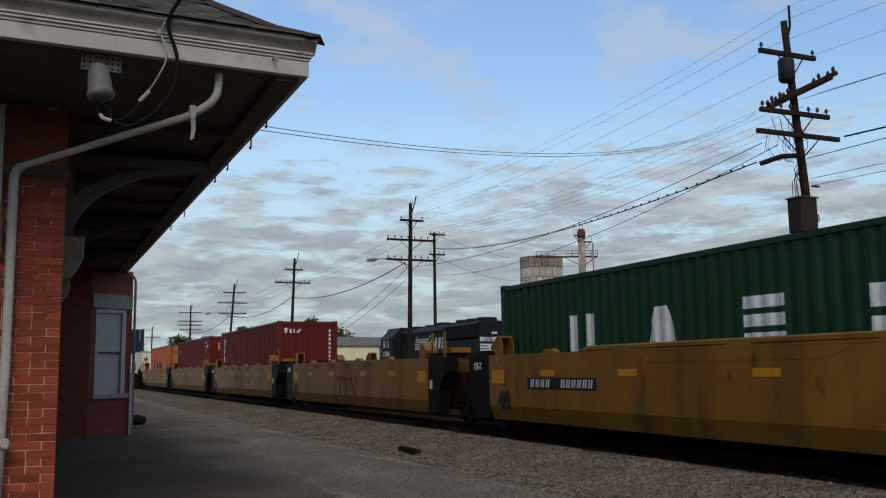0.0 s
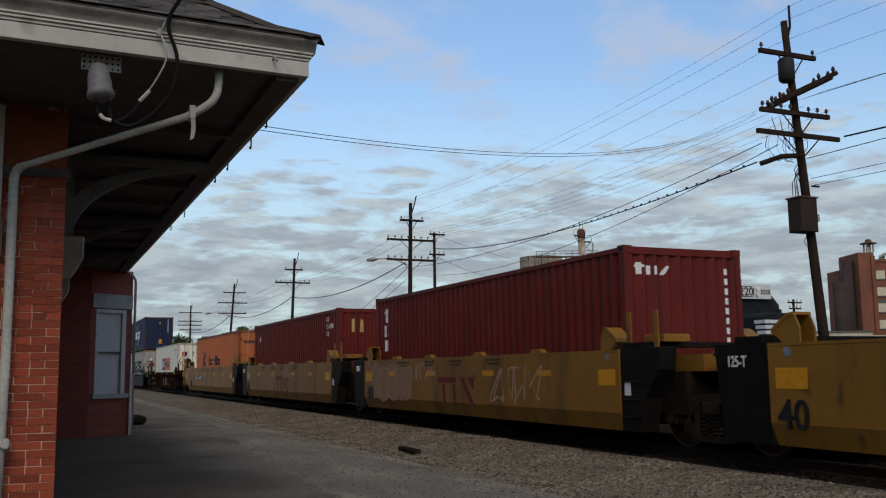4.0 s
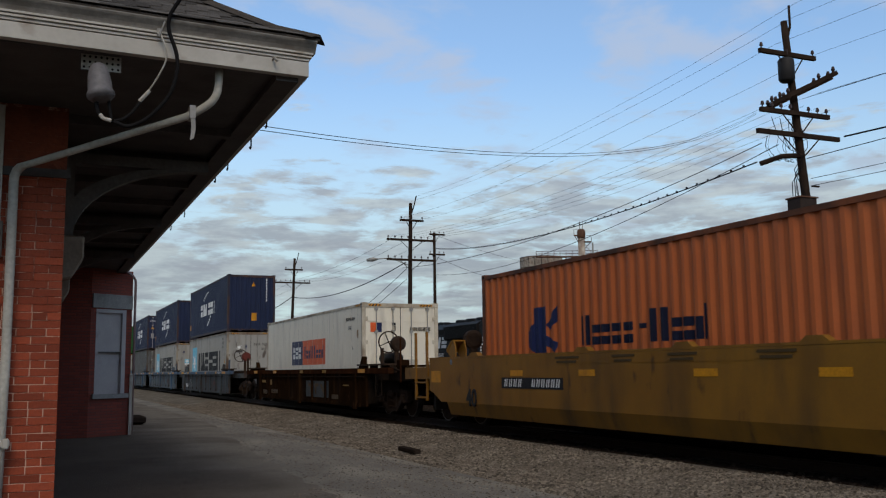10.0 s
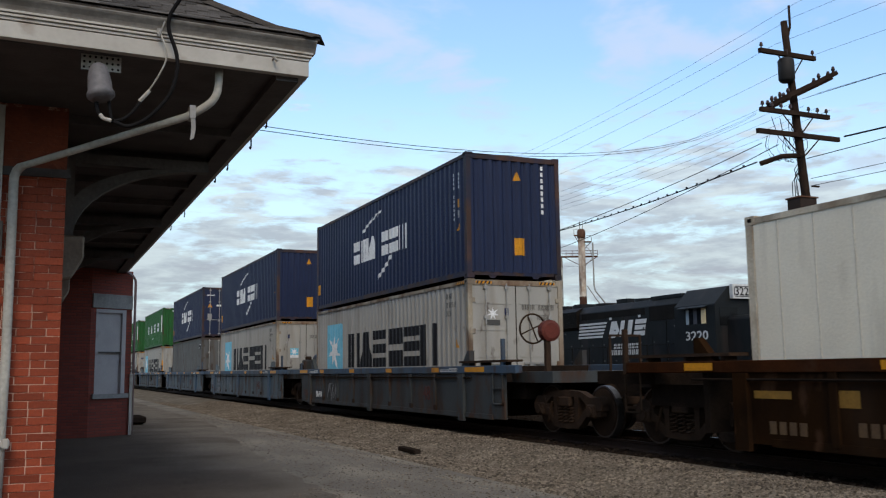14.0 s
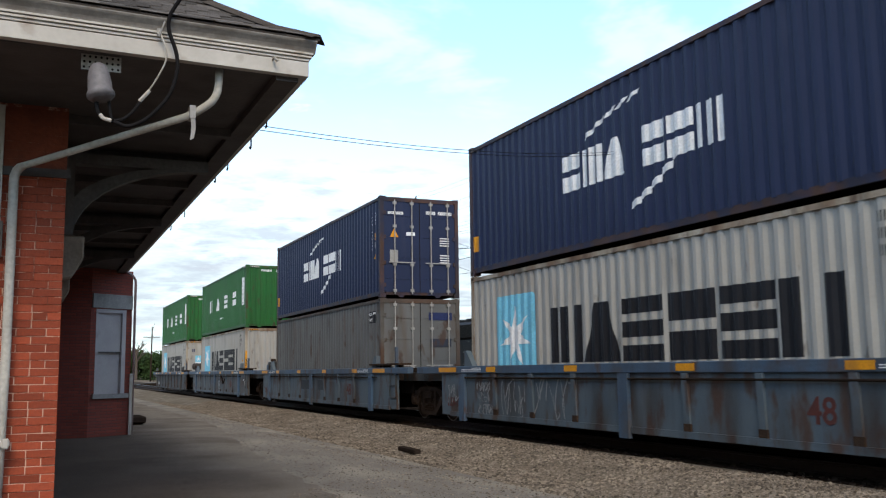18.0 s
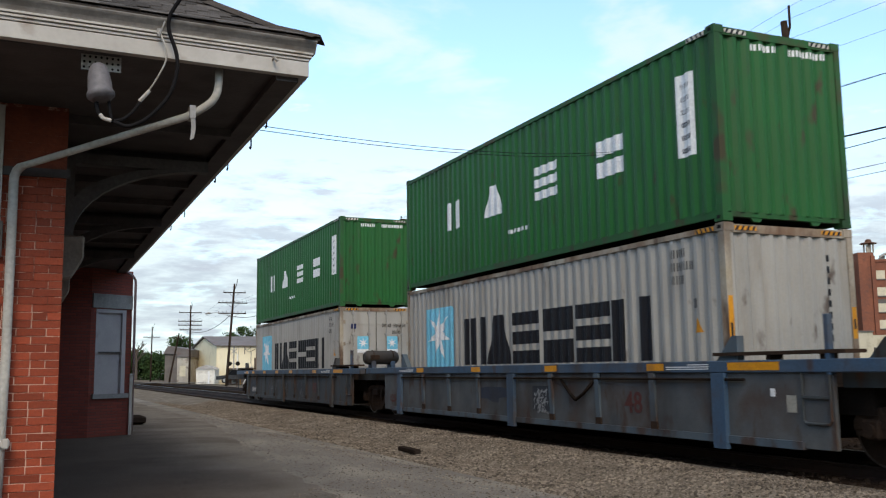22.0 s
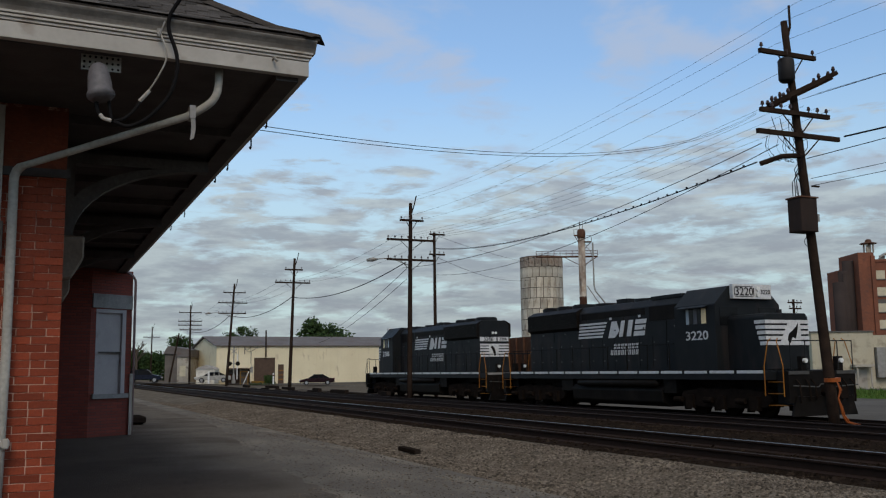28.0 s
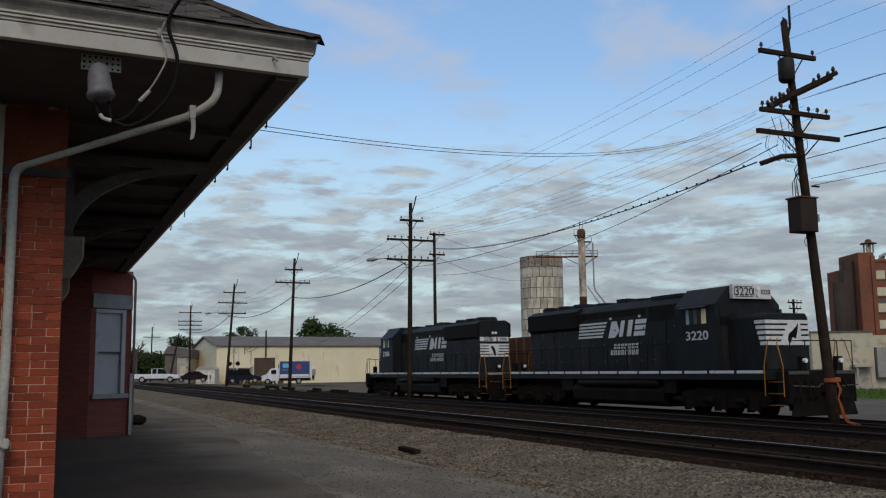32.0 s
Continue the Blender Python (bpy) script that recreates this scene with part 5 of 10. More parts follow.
for u0, u1, z0, z1, n, k in ((44.95, 44.6, 0.62, 0.88, 2, 41), (44.4, 43.3, 0.52, 0.90, 4, 42), (42.85, 42.4, 0.60, 0.92, 2, 43), (42.3, 41.75, 0.42, 0.78, 4, 44), (40.35, 39.5, 0.40, 0.80, 4, 45)):
    scribble(blue[4], -1.49, u0 - cu, u1 - cu, z0, z1, n, k, mat("faded grey spray paint", (0.15, 0.15, 0.15), (0.10, 0.10, 0.10), 6, 0.7), 0.008)
on_side(blue[3], "dark_patch", dark_patch, 23.4, 22.75, 0.45, 0.90)
cu = blue[3].matrix_basis.translation.y
for z, k in ((0.78, 21), (0.62, 22), (0.48, 23)):
    scribble(blue[3], -1.492, 23.35 - cu, 22.80 - cu, z - 0.06, z + 0.06, 6, k)
bm = bmesh.new()
bm.faces.new([bm.verts.new((-1.484, u - cu, z)) for u, z in ((25.62, 0.83), (25.33, 0.86), (24.69, 0.86), (24.46, 0.83), (24.46, 0.67), (24.79, 0.64), (24.81, 0.55), (25.01, 0.55), (25.23, 0.59), (25.28, 0.62), (25.62, 0.62))])
part("overpaint_patch", bm, m_overpaint, blue[3], "patch of dark blue touch-up paint")
on_side(blue[3], "paper_label", pale_label, 16.95, 16.79, 0.64, 0.85)
on_side(blue[3], "small_label", m_decal_white, 17.22, 17.14, 0.83, 0.93)
bm = bmesh.new()
tube(bm, [(-1.50, 22.35 - cu, 1.02), (-1.53, 22.0 - cu, 0.78), (-1.54, 21.8 - cu, 0.68), (-1.53, 21.55 - cu, 0.80), (-1.50, 21.25 - cu, 1.03)], 0.028, 6)
part("brake_hose", bm, m_undercarriage, blue[3], "sagging dark hose", smooth=True)
for car, base in ((wells[1], -116.98), (wells[2], -101.1), (wells[3], -85.4), (wells[4], -70.6)):
    for o, wd in ((1.8, 0.8), (0.0, 0.62), (-1.45, 0.67), (-3.3, 0.7)):
        for r in range(2):
            on_side(car, "stencil_bar", m_faint, base + o - 0.06 * r, base + o - wd + 0.08 * r, 1.385 - 0.075 * r, 1.425 - 0.075 * r, -1.5265)
cu = wells[2].matrix_basis.translation.y
m_pink = mat("faded pink spray fill", (0.27, 0.165, 0.115), (0.25, 0.135, 0.06), 2, 0.6, dirt=(0.22, 0.11, 0.03), dirt_amount=0.45)
for k, (uc, zc, ru, rz) in enumerate(((-97.72, 0.92, 0.40, 0.47), (-98.32, 0.88, 0.42, 0.45), (-98.92, 0.94, 0.40, 0.46), (-99.48, 0.88, 0.40, 0.43), (-100.0, 0.92, 0.34, 0.42))):
    bm = bmesh.new()
    ring = [(uc + ru * math.copysign(abs(math.cos(a)) ** 0.65, math.cos(a)) * (1 + 0.16 * math.sin(3 * a + 1.7 * k)), zc + rz * math.copysign(abs(math.sin(a)) ** 0.6, math.sin(a)) * (1 + 0.10 * math.sin(5 * a + 2 * k))) for a in (2 * math.pi * q / 44 for q in range(44))]
    bm.faces.new([bm.verts.new((-1.5225 - 0.0012 * k, u - cu, z)) for u, z in ring])
    fill = part("graffiti_letter", bm, m_pink, wells[2], "bulging pale pink sprayed shape")
    bm = bmesh.new()
    rows = [[bm.verts.new((-1.532, u - cu, z)), bm.verts.new((-1.532, uc + (u - uc) * 0.955 - cu, zc + (z - zc) * 0.965))] for u, z in ring]
    for p, q in zip(rows, rows[1:] + rows[:1]):
        bm.faces.new((p[0], q[0], q[1], p[1]))
    part("outline", bm, m_graffiti, fill)
for u0, u1, z0, z1, n, k in ((-100.35, -101.3, 1.02, 1.36, 6, 31), (-101.2, -101.9, 1.05, 1.30, 5, 33), (-104.5, -106.8, 0.62, 1.25, 8, 32)):
    scribble(wells[2], -1.526, u0 - cu, u1 - cu, z0, z1, n, k, m_graffiti, 0.014)
cu = wells[3].matrix_basis.translation.y
for u0, u1, z0, z1, n, k in ((-87.0, -88.0, 1.12, 1.38, 6, 41), (-87.5, -88.4, 1.0, 1.2, 5, 42)):
    scribble(wells[3], -1.526, u0 - cu, u1 - cu, z0, z1, n, k, m_graffiti, 0.014)

# containers
ARC_UP = [[(4.75 + 0.33 * k, 1.98 + 0.135 * k - 0.012 * k * k), (5.05 + 0.33 * k, 2.06 + 0.135 * k - 0.012 * k * k), (5.12 + 0.33 * k, 2.16 + 0.13 * k - 0.012 * k * k), (4.85 + 0.33 * k, 2.10 + 0.13 * k - 0.012 * k * k)] for k in range(5)]
ARC_DOWN = [[(6.10 + 0.28 * k, 0.52 + 0.10 * k + 0.012 * k * k), (6.38 + 0.28 * k, 0.58 + 0.10 * k + 0.012 * k * k), (6.40 + 0.28 * k, 0.70 + 0.10 * k + 0.012 * k * k), (6.12 + 0.28 * k, 0.64 + 0.10 * k + 0.012 * k * k)] for k in range(5)]
NAVY = [("company_mark", m_decal_white, mark_shapes(4.0, 6.05, 1.15, 1.82, "split triple wedge", 0.10) + mark_shapes(6.45, 8.5, 1.15, 1.82, "split split triple", 0.10) + ARC_UP + ARC_DOWN),
        ("serial_mark", m_decal_white, [rect(11.39, 11.44, 2.45 - 0.105 * k, 2.52 - 0.105 * k) for k in range(12) if k not in (4, 11)] + [rect(11.66, 11.71, 2.43 - 0.10 * k, 2.50 - 0.10 * k) for k in range(4)]),
        ("hazard_label", m_reflector, [rect(11.63, 11.76, 1.68, 1.88), [(11.59, 1.14), (11.79, 1.14), (11.69, 1.30)], rect(0.16, 0.36, 0.52, 0.86)]),
        ("pale_label", m_metalgrey, [rect(11.63, 11.75, 1.44, 1.62)])]
M_GREY = [("company_mark", m_decal_black, mark_shapes(3.38, 10.5, 0.97, 1.99, "triple wedge rows split rows pair", 0.08)),
          ("serial_mark", m_serial, bars(10.92, 11.32, 2.50, 2.63, 4, 0.3, 0.3) + bars(10.92, 11.5, 2.30, 2.43, 6, 0.3, 0.3) + bars(10.92, 11.27, 2.10, 2.23, 4, 0.3, 0.3) + [rect(11.42, 11.52, 1.72, 1.86)]), ("warning_triangle", m_reflector, [[(11.42, 1.36), (11.62, 1.36), (11.52, 1.58)]])]


def grey_marks(dz, top):
    """The marks of a grey box; the emblem sits lower on some."""
    return M_GREY + [("emblem_panel", m_c_skyblue, [rounded(1.16, 2.80, 0.85 + dz, top, 0.09)]), ("emblem_star", m_decal_white, star(1.98, (0.85 + dz + top) / 2 + (0.08 if dz > 0 else 0.02), 0.66, 0.34))]


G_MARK = [("company_mark", m_decal_white, [q for a, b, k in ((2.52, 3.27, "pair"), (4.55, 5.42, "wedge"), (6.81, 7.67, "rows"), (9.02, 9.8, "split")) for q in mark_shapes(a, b, 1.2, 1.85, k, 0.0)] + [rect(5.65 + 0.1 * k, 5.72 + 0.1 * k, 0.70, 0.78) for k in range(9)]),
          ("white_strip", m_decal_white, [rect(11.25, 11.64, 1.08, 2.36)]),
          ("strip_mark", m_decal_black, [rect(11.33, 11.56, 1.14 + 0.2 * k, 1.22 + 0.2 * k) for k in range(6)])]
Z_LOW, Z_TOP = 0.35, 3.268
DG = [("company_mark", m_decal_white, [q for a, b, k in ((2.68, 3.48, "pair"), (4.95, 5.75, "wedge"), (7.17, 7.96, "rows"), (9.31, 10.1, "split")) for q in mark_shapes(a, b, 1.16, 1.82, k, 0.0)])]
shipping_container("dark green corrugated container with white block marks in a yellow well", m_c_darkgreen, -140.49, 0.335, DG, H96=2.591)
RED_END = [("company_mark", m_decal_white, [rect(-0.95, -0.86, 2.42, 2.62), rect(-0.98, -0.80, 2.54, 2.58), rect(-0.74, -0.66, 2.42, 2.57), rect(-0.60, -0.54, 2.42, 2.57), [(-0.48, 2.42), (-0.40, 2.42), (-0.28, 2.57), (-0.36, 2.57)]]),
           ("serial_mark", m_decal_white, [rect(0.86, 0.94, 2.45 - 0.17 * k, 2.56 - 0.17 * k) for k in range(8)])]
RED_SIDE = [("company_mark", m_decal_white, [rect(0.78, 0.88, 2.18, 2.56), rect(0.70, 0.98, 2.42, 2.50), rect(0.70, 0.80, 1.80, 2.10), rect(0.88, 0.98, 1.80, 2.10), rect(0.72, 0.84, 1.40, 1.70), rect(0.86, 0.98, 1.40, 1.70)])]
shipping_container("oxide red corrugated container with white marks in a yellow well", m_c_red, -109.0, 0.335, RED_SIDE, RED_END)
shipping_container("oxide red corrugated container with a small blue badge", m_c_red, -93.15, 0.335,
                   [("badge", m_blue_decal, [rect(0.76, 1.0, 2.15, 2.62)]), ("serial_mark", m_decal_white, [rect(1.05, 1.09, 2.15, 2.35), rect(0.80, 0.92, 2.2, 2.26), rect(11.50, 11.62, 2.28, 2.42), rect(11.32, 11.44, 1.42, 1.52), rect(11.32, 11.44, 1.30, 1.40)] + bars(10.92, 11.28, 2.50, 2.66, 4, 0.3, 0.35) + bars(10.95, 11.42, 2.26, 2.42, 5, 0.3, 0.35) + bars(10.97, 11.25, 2.02, 2.18, 3, 0.3, 0.35)), ("yellow_label", m_dullyellow, [rect(11.68, 11.80, 1.36, 1.54)])],
                   [("torn_label", mat("torn yellowed label", (0.50, 0.36, 0.13), (0.38, 0.27, 0.10), 5, 0.7), [rect(-0.72, -0.63, 2.12, 2.55), [(-0.45, 2.12), (-0.33, 2.12), (-0.35, 2.50), (-0.42, 2.56)]]), ("serial_mark", m_decal_white, [rect(0.9, 0.96, 2.52 - 0.165 * k, 2.62 - 0.165 * k) for k in range(11) if k not in (4, 5)])])
shipping_container("orange corrugated container with blue marks and bolted end doors", m_c_orange, -77.46, 0.335,
                   [("emblem", m_blue_decal, [rect(2.2, 2.7, 1.18, 2.05), [(2.7, 1.7), (3.08, 2.05), (3.08, 1.75), (2.8, 1.6)], [(2.7, 1.5), (3.08, 1.35), (3.0, 1.18), (2.7, 1.3)], [(1.96, 1.3), (2.2, 1.2), (2.2, 1.75), (1.96, 1.6)]]),
                    ("company_mark", m_darknavy, mark_shapes(3.9, 5.55, 1.28, 1.80, "pair low low low low", 0.18) + [rect(5.62, 5.82, 1.50, 1.58)] + mark_shapes(5.9, 7.34, 1.28, 1.80, "post post low low stub", 0.18)),
                    ("yellow_label", m_reflector, [rect(11.62, 11.80, 2.0, 2.3)])],
                   [("company_mark", m_darknavy, bars(-0.95, -0.2, 2.25, 2.38, 8, 0.4, 0.2)), ("serial_mark", mat("faded brown stencil on orange", (0.20, 0.060, 0.028), None, 6, 0.6), bars(0.30, 0.62, 2.30, 2.42, 4, 0.3, 0.3) + bars(0.66, 1.02, 2.30, 2.42, 6, 0.3, 0.3) + bars(0.35, 0.68, 2.10, 2.20, 4, 0.3, 0.3) + [rect(0.25, 0.55, 1.62 - 0.09 * k, 1.66 - 0.09 * k) for k in range(4)] + [rect(0.65, 0.98, 1.62 - 0.09 * k, 1.66 - 0.09 * k) for k in range(4)]), ("label_plate", m_c_skyblue, [rect(-0.32, -0.15, 1.35, 1.55)])], True, hazard=m_reflector, frame=mat("rust-worn orange frame", (0.26, 0.075, 0.026), (0.12, 0.045, 0.02), 2.2, 0.7, bump=0.1, dirt=(0.045, 0.025, 0.016), dirt_amount=0.7, rust=0.6))
shipping_container("white ribbed refrigerated container with a blue and orange sign", m_c_white, -57.2, 0.335,
                   [("sign_blue", m_blue_decal, [rect(4.02, 5.5, 1.11, 1.97)]), ("sign_orange", m_orange_decal, [rect(5.5, 8.36, 1.11, 1.97)]),
                    ("sign_bar_pale", m_decal_white, mark_shapes(4.18, 5.36, 1.33, 1.75, "split rows split", 0.18)), ("sign_bar_dark", m_blue_decal, mark_shapes(5.7, 8.2, 1.33, 1.76, "pair low stub post post low low stub", 0.22)),
                    ("serial_mark", m_decal_black, bars(10.6, 11.5, 2.4, 2.5, 8, 0.4, 0.2) + bars(10.82, 11.16, 2.12, 2.24, 4, 0.3, 0.3)), ("yellow_label", m_dullyellow, [rect(11.66, 11.80, 1.86, 2.1)]), ("small_label", m_decal_black, [rect(11.70, 11.78, 0.90, 1.0), rect(11.22, 11.27, 1.52, 1.60)])],
                   [("serial_mark", m_decal_black, bars(0.3, 0.98, 2.05, 2.17, 8, 0.4, 0.2)), ("label_blue", m_blue_decal, [rect(-0.76, -0.60, 2.02, 2.30)]), ("label_red", m_orange_decal, [rect(-0.96, -0.765, 2.02, 2.30)]), ("small_label", m_decal_black, [rect(-0.28, -0.16, 2.22, 2.30), rect(-0.20, -0.16, 2.06, 2.215)]), ("data_plate", m_pale_strip, [rect(-0.1 + 0.3, 0.55, 1.05, 1.20)])], True, frame=mat("rust-spotted white frame", (0.60, 0.54, 0.42), (0.45, 0.38, 0.28), 2.5, 0.7, bump=0.1, dirt=(0.15, 0.085, 0.04), dirt_amount=0.55, streak=(1, 1, 0.5), rust=0.45), hazard=m_reflector, period=0.62, depth=0.003)
STACK = ((-36.08, False, True), (-18.12, False, True), (0.0, True, True), (18.24, False, False), (36.27, False, True))
for i, (u, top_doors, low_doors) in enumerate(STACK):
    if i == 2:
        shipping_container("dull grey weathered container with rusted corner posts", m_c_darkgrey, u, Z_LOW, [("serial_panel", m_decal_black, [rect(11.20, 11.80, 2.22, 2.55)]), ("serial_mark", m_decal_white, [rect(11.24, 11.40, 2.44, 2.51), rect(11.56, 11.72, 2.46, 2.52), rect(11.24, 11.38, 2.28, 2.35)])],
                           [("serial_panel", m_blue_decal, [rect(0.25, 0.98, 2.28, 2.50)]), ("lower_panel", m_overpaint, [rect(0.3, 0.95, 1.52, 1.75)])], True, frame=mat("rust-worn grey frame", (0.085, 0.080, 0.070), (0.060, 0.046, 0.036), 2.2, 0.7, bump=0.1, dirt=(0.075, 0.036, 0.018), dirt_amount=0.75, streak=(1, 1, 0.5), rust=0.6), group="lower stacked containers")
    else:
        shipping_container("light grey corrugated container with black marks and sky-blue panel", m_c_grey, u, Z_LOW, grey_marks(-0.25, 2.36) if i < 2 else grey_marks(0.06, 2.34),
                           [("emblem_panel", m_c_skyblue, [rect(-0.64, -0.25, 1.44, 1.96), rect(0.34, 0.73, 1.44, 1.96)]), ("serial_mark", m_decal_black, bars(0.20, 0.52, 2.25, 2.37, 4, 0.3, 0.3) + bars(0.60, 1.02, 2.25, 2.37, 7, 0.3, 0.3) + bars(0.55, 0.85, 2.04, 2.15, 4, 0.3, 0.3)), ("small_label", m_blue_decal, [rect(-0.85, -0.68, 2.2, 2.36)])] if i == 4 else [("serial_mark", m_serial, bars(0.15, 0.50, 2.2, 2.33, 4, 0.3, 0.3) + bars(0.58, 1.0, 2.2, 2.33, 6, 0.3, 0.3) + bars(0.55, 0.85, 1.98, 2.10, 4, 0.3, 0.3)), ("emblem_panel", m_c_grey if i == 0 else m_c_skyblue, [rect(-0.78, -0.42, 1.86, 2.26) if i == 0 else rect(-0.66, -0.32, 1.42, 1.80)]), ("small_label", m_blue_decal, [rect(-0.30, -0.20, 2.05, 2.24) if i == 0 else rect(-0.80, -0.68, 2.2, 2.34)])] if low_doors else [("serial_mark", m_decal_black, [rect(0.72, 0.79, 2.4 - 0.17 * k, 2.5 - 0.17 * k) for k in range(8)])],
                           low_doors, frame=m_paleframe, hazard=m_reflector, group="lower stacked containers")
    if i < 3:
        marks = [("serial_mark", m_decal_white, [rect(0.75, 0.81, 2.6 - 0.15 * k, 2.7 - 0.15 * k) for k in range(8)]), ("yellow_label", m_reflector, [rect(0.02, 0.28, 0.55, 0.95), [(0.0, 2.3), (0.2, 2.3), (0.1, 2.52)]])] if not top_doors else \
            [("company_mark", m_decal_white, bars(-0.98, -0.5, 2.38, 2.46, 6, 0.4, 0.2)), ("serial_mark", m_decal_white, bars(0.2, 0.5, 2.42, 2.52, 4, 0.4, 0.2) + bars(0.58, 1.02, 2.42, 2.52, 7, 0.4, 0.2) + [rect(0.62, 0.92, 1.72 - 0.07 * k, 1.75 - 0.07 * k) for k in range(4)] + [rect(0.62, 0.92, 1.22 - 0.07 * k, 1.25 - 0.07 * k) for k in range(4)]),
             ("warning_triangle", m_reflector, [[(-0.92, 1.72), (-0.66, 1.72), (-0.79, 1.98)]]), ("label_plate", m_metalgrey, [rect(-0.92, -0.68, 1.0, 1.35)]), ("oval_label", m_decal_white, [rect(-0.42, -0.15, 1.78, 1.88)])]
        shipping_container("navy blue corrugated container with white marks stacked on a grey one", m_c_navy, u, Z_TOP, NAVY, marks, top_doors, group="upper stacked containers")
    else:
        shipping_container("bright green corrugated container with white marks on a grey one", m_c_green, u, Z_TOP, G_MARK,
                           [("serial_mark", m_decal_white, bars(-0.5, 0.0, 2.6, 2.7, 4, 0.4, 0.2) + bars(0.2, 0.95, 2.6, 2.7, 7, 0.4, 0.2))], False, hazard=m_pale_strip, group="upper stacked containers")


# ---- the depot ----
WALL_X, WALL_Y, EAVE_X, EAVE_Y, SOFFIT = 0.18, 7.70, 1.70, 6.18, 3.30


def brick_wall_material():
    """Far brickwork, too small to pick apart: bricks and joints at true size."""
    M_ = bpy.data.materials.new("dark red brickwork")
    M_.use_nodes = True
    nt = M_.node_tree
    N, L = nt.nodes.new, nt.links.new
    bs, tc, mp, br = nt.nodes["Principled BSDF"], N("ShaderNodeTexCoord"), N("ShaderNodeMapping"), N("ShaderNodeTexBrick")
    mp.inputs["Rotation"].default_value = (radians(90), 0, 0)
    L(tc.outputs["Object"], mp.inputs[0])
    L(mp.outputs[0], br.inputs["Vector"])
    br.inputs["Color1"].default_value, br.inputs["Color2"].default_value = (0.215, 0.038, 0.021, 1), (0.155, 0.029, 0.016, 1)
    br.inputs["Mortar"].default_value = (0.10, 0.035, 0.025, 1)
    br.inputs["Scale"].default_value, br.inputs["Brick Width"].default_value, br.inputs["Row Height"].default_value = 1.0, 0.209, 0.0603
    br.inputs["Mortar Size"].default_value = 0.006
    L(br.outputs["Color"], bs.inputs["Base Color"])
    bs.inputs["Roughness"].default_value = 0.8
    bp = N("ShaderNodeBump")
    bp.inputs["Strength"].default_value, bp.inputs["Distance"].default_value = 0.5, 0.01
    L(br.outputs["Fac"], bp.inputs["Height"])
    bp.invert = True
    L(bp.outputs[0], bs.inputs["Normal"])
    return M_




def mortar_material():
    """Joints under old red paint, worn back to pale lime in patches, most of all low down."""
    M_ = bpy.data.materials.new("mortar under worn red paint")
    M_.use_nodes = True
    nt = M_.node_tree
    N, L = nt.nodes.new, nt.links.new
    bs, tc, sep = nt.nodes["Principled BSDF"], N("ShaderNodeTexCoord"), N("ShaderNodeSeparateXYZ")
    L(tc.outputs["Object"], sep.inputs[0])
    nz = N("ShaderNodeTexNoise")
    nz.inputs["Scale"].default_value, nz.inputs["Detail"].default_value, nz.inputs["Roughness"].default_value = 7.0, 6.0, 0.7
    L(tc.outputs["Object"], nz.inputs["Vector"])
    low = N("ShaderNodeMath")
    low.operation = "MULTIPLY_ADD"
    L(sep.outputs[2], low.inputs[0])
    low.inputs[1].default_value = -0.075
    L(nz.outputs["Fac"], low.inputs[2])
    rp = N("ShaderNodeMapRange")
    L(low.outputs[0], rp.inputs[0])
    for i, v in enumerate((0.27, 0.40, 0.0, 1.0)):
        rp.inputs[i + 1].default_value = v
    mx = N("ShaderNodeMix")
    mx.data_type = "RGBA"
    L(rp.outputs[0], mx.inputs[0])
    mx.inputs[6].default_value, mx.inputs[7].default_value = (0.165, 0.038, 0.020, 1), (0.54, 0.37, 0.28, 1)
    L(mx.outputs[2], bs.inputs["Base Color"])
    bs.inputs["Roughness"].default_value = 0.9
    return M_


m_mortar = mortar_material()
m_farbrickwork = brick_wall_material()
# walls; the end wall's backing lies a joint's depth behind its bricks
bm = bmesh.new()
box(bm, -9.0, WALL_X - 0.004, WALL_Y + 0.001, WALL_Y + 0.32, 0.0, SOFFIT)
wall_end = structure("wall_south", bm, m_mortar, "end wall of red brick with pale joints")
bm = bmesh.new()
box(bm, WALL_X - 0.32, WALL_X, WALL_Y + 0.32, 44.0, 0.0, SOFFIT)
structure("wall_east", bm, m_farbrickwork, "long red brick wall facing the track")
bm = bmesh.new()
box(bm, -9.0, -8.7, WALL_Y + 0.32, 44.0, 0.0, SOFFIT)
box(bm, -8.7, WALL_X - 0.32, 43.7, 44.0, 0.0, SOFFIT)
structure("wall_rear", bm, m_farbrickwork, "plain rear walls of the red brick depot")
# the splayed bay, two sides of which face the street end
bay = [(WALL_X, 19.47), (1.0, 19.47), (1.816, 20.0), (1.816, 24.2), (1.0, 24.7), (WALL_X, 24.7)]
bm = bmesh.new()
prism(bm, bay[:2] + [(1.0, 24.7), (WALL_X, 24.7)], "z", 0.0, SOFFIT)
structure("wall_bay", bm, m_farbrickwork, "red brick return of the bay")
bay_u, bay_n = Vector((0.816, 0.53, 0)).normalized(), Vector((0.53, -0.816, 0)).normalized()


def bay_box(bm, a, b, z0, z1, out0, out1):
    o = Vector((1.0, 19.47, 0))
    pts = [o + bay_u * k + bay_n * q for k in (a, b) for q in (out0, out1)]
    v = [bm.verts.new((p.x, p.y, z)) for p in pts for z in (z0, z1)]
    for f in ((0, 1, 3, 2), (4, 6, 7, 5), (0, 4, 5, 1), (2, 3, 7, 6), (0, 2, 6, 4), (1, 5, 7, 3)):
        bm.faces.new([v[i] for i in f])


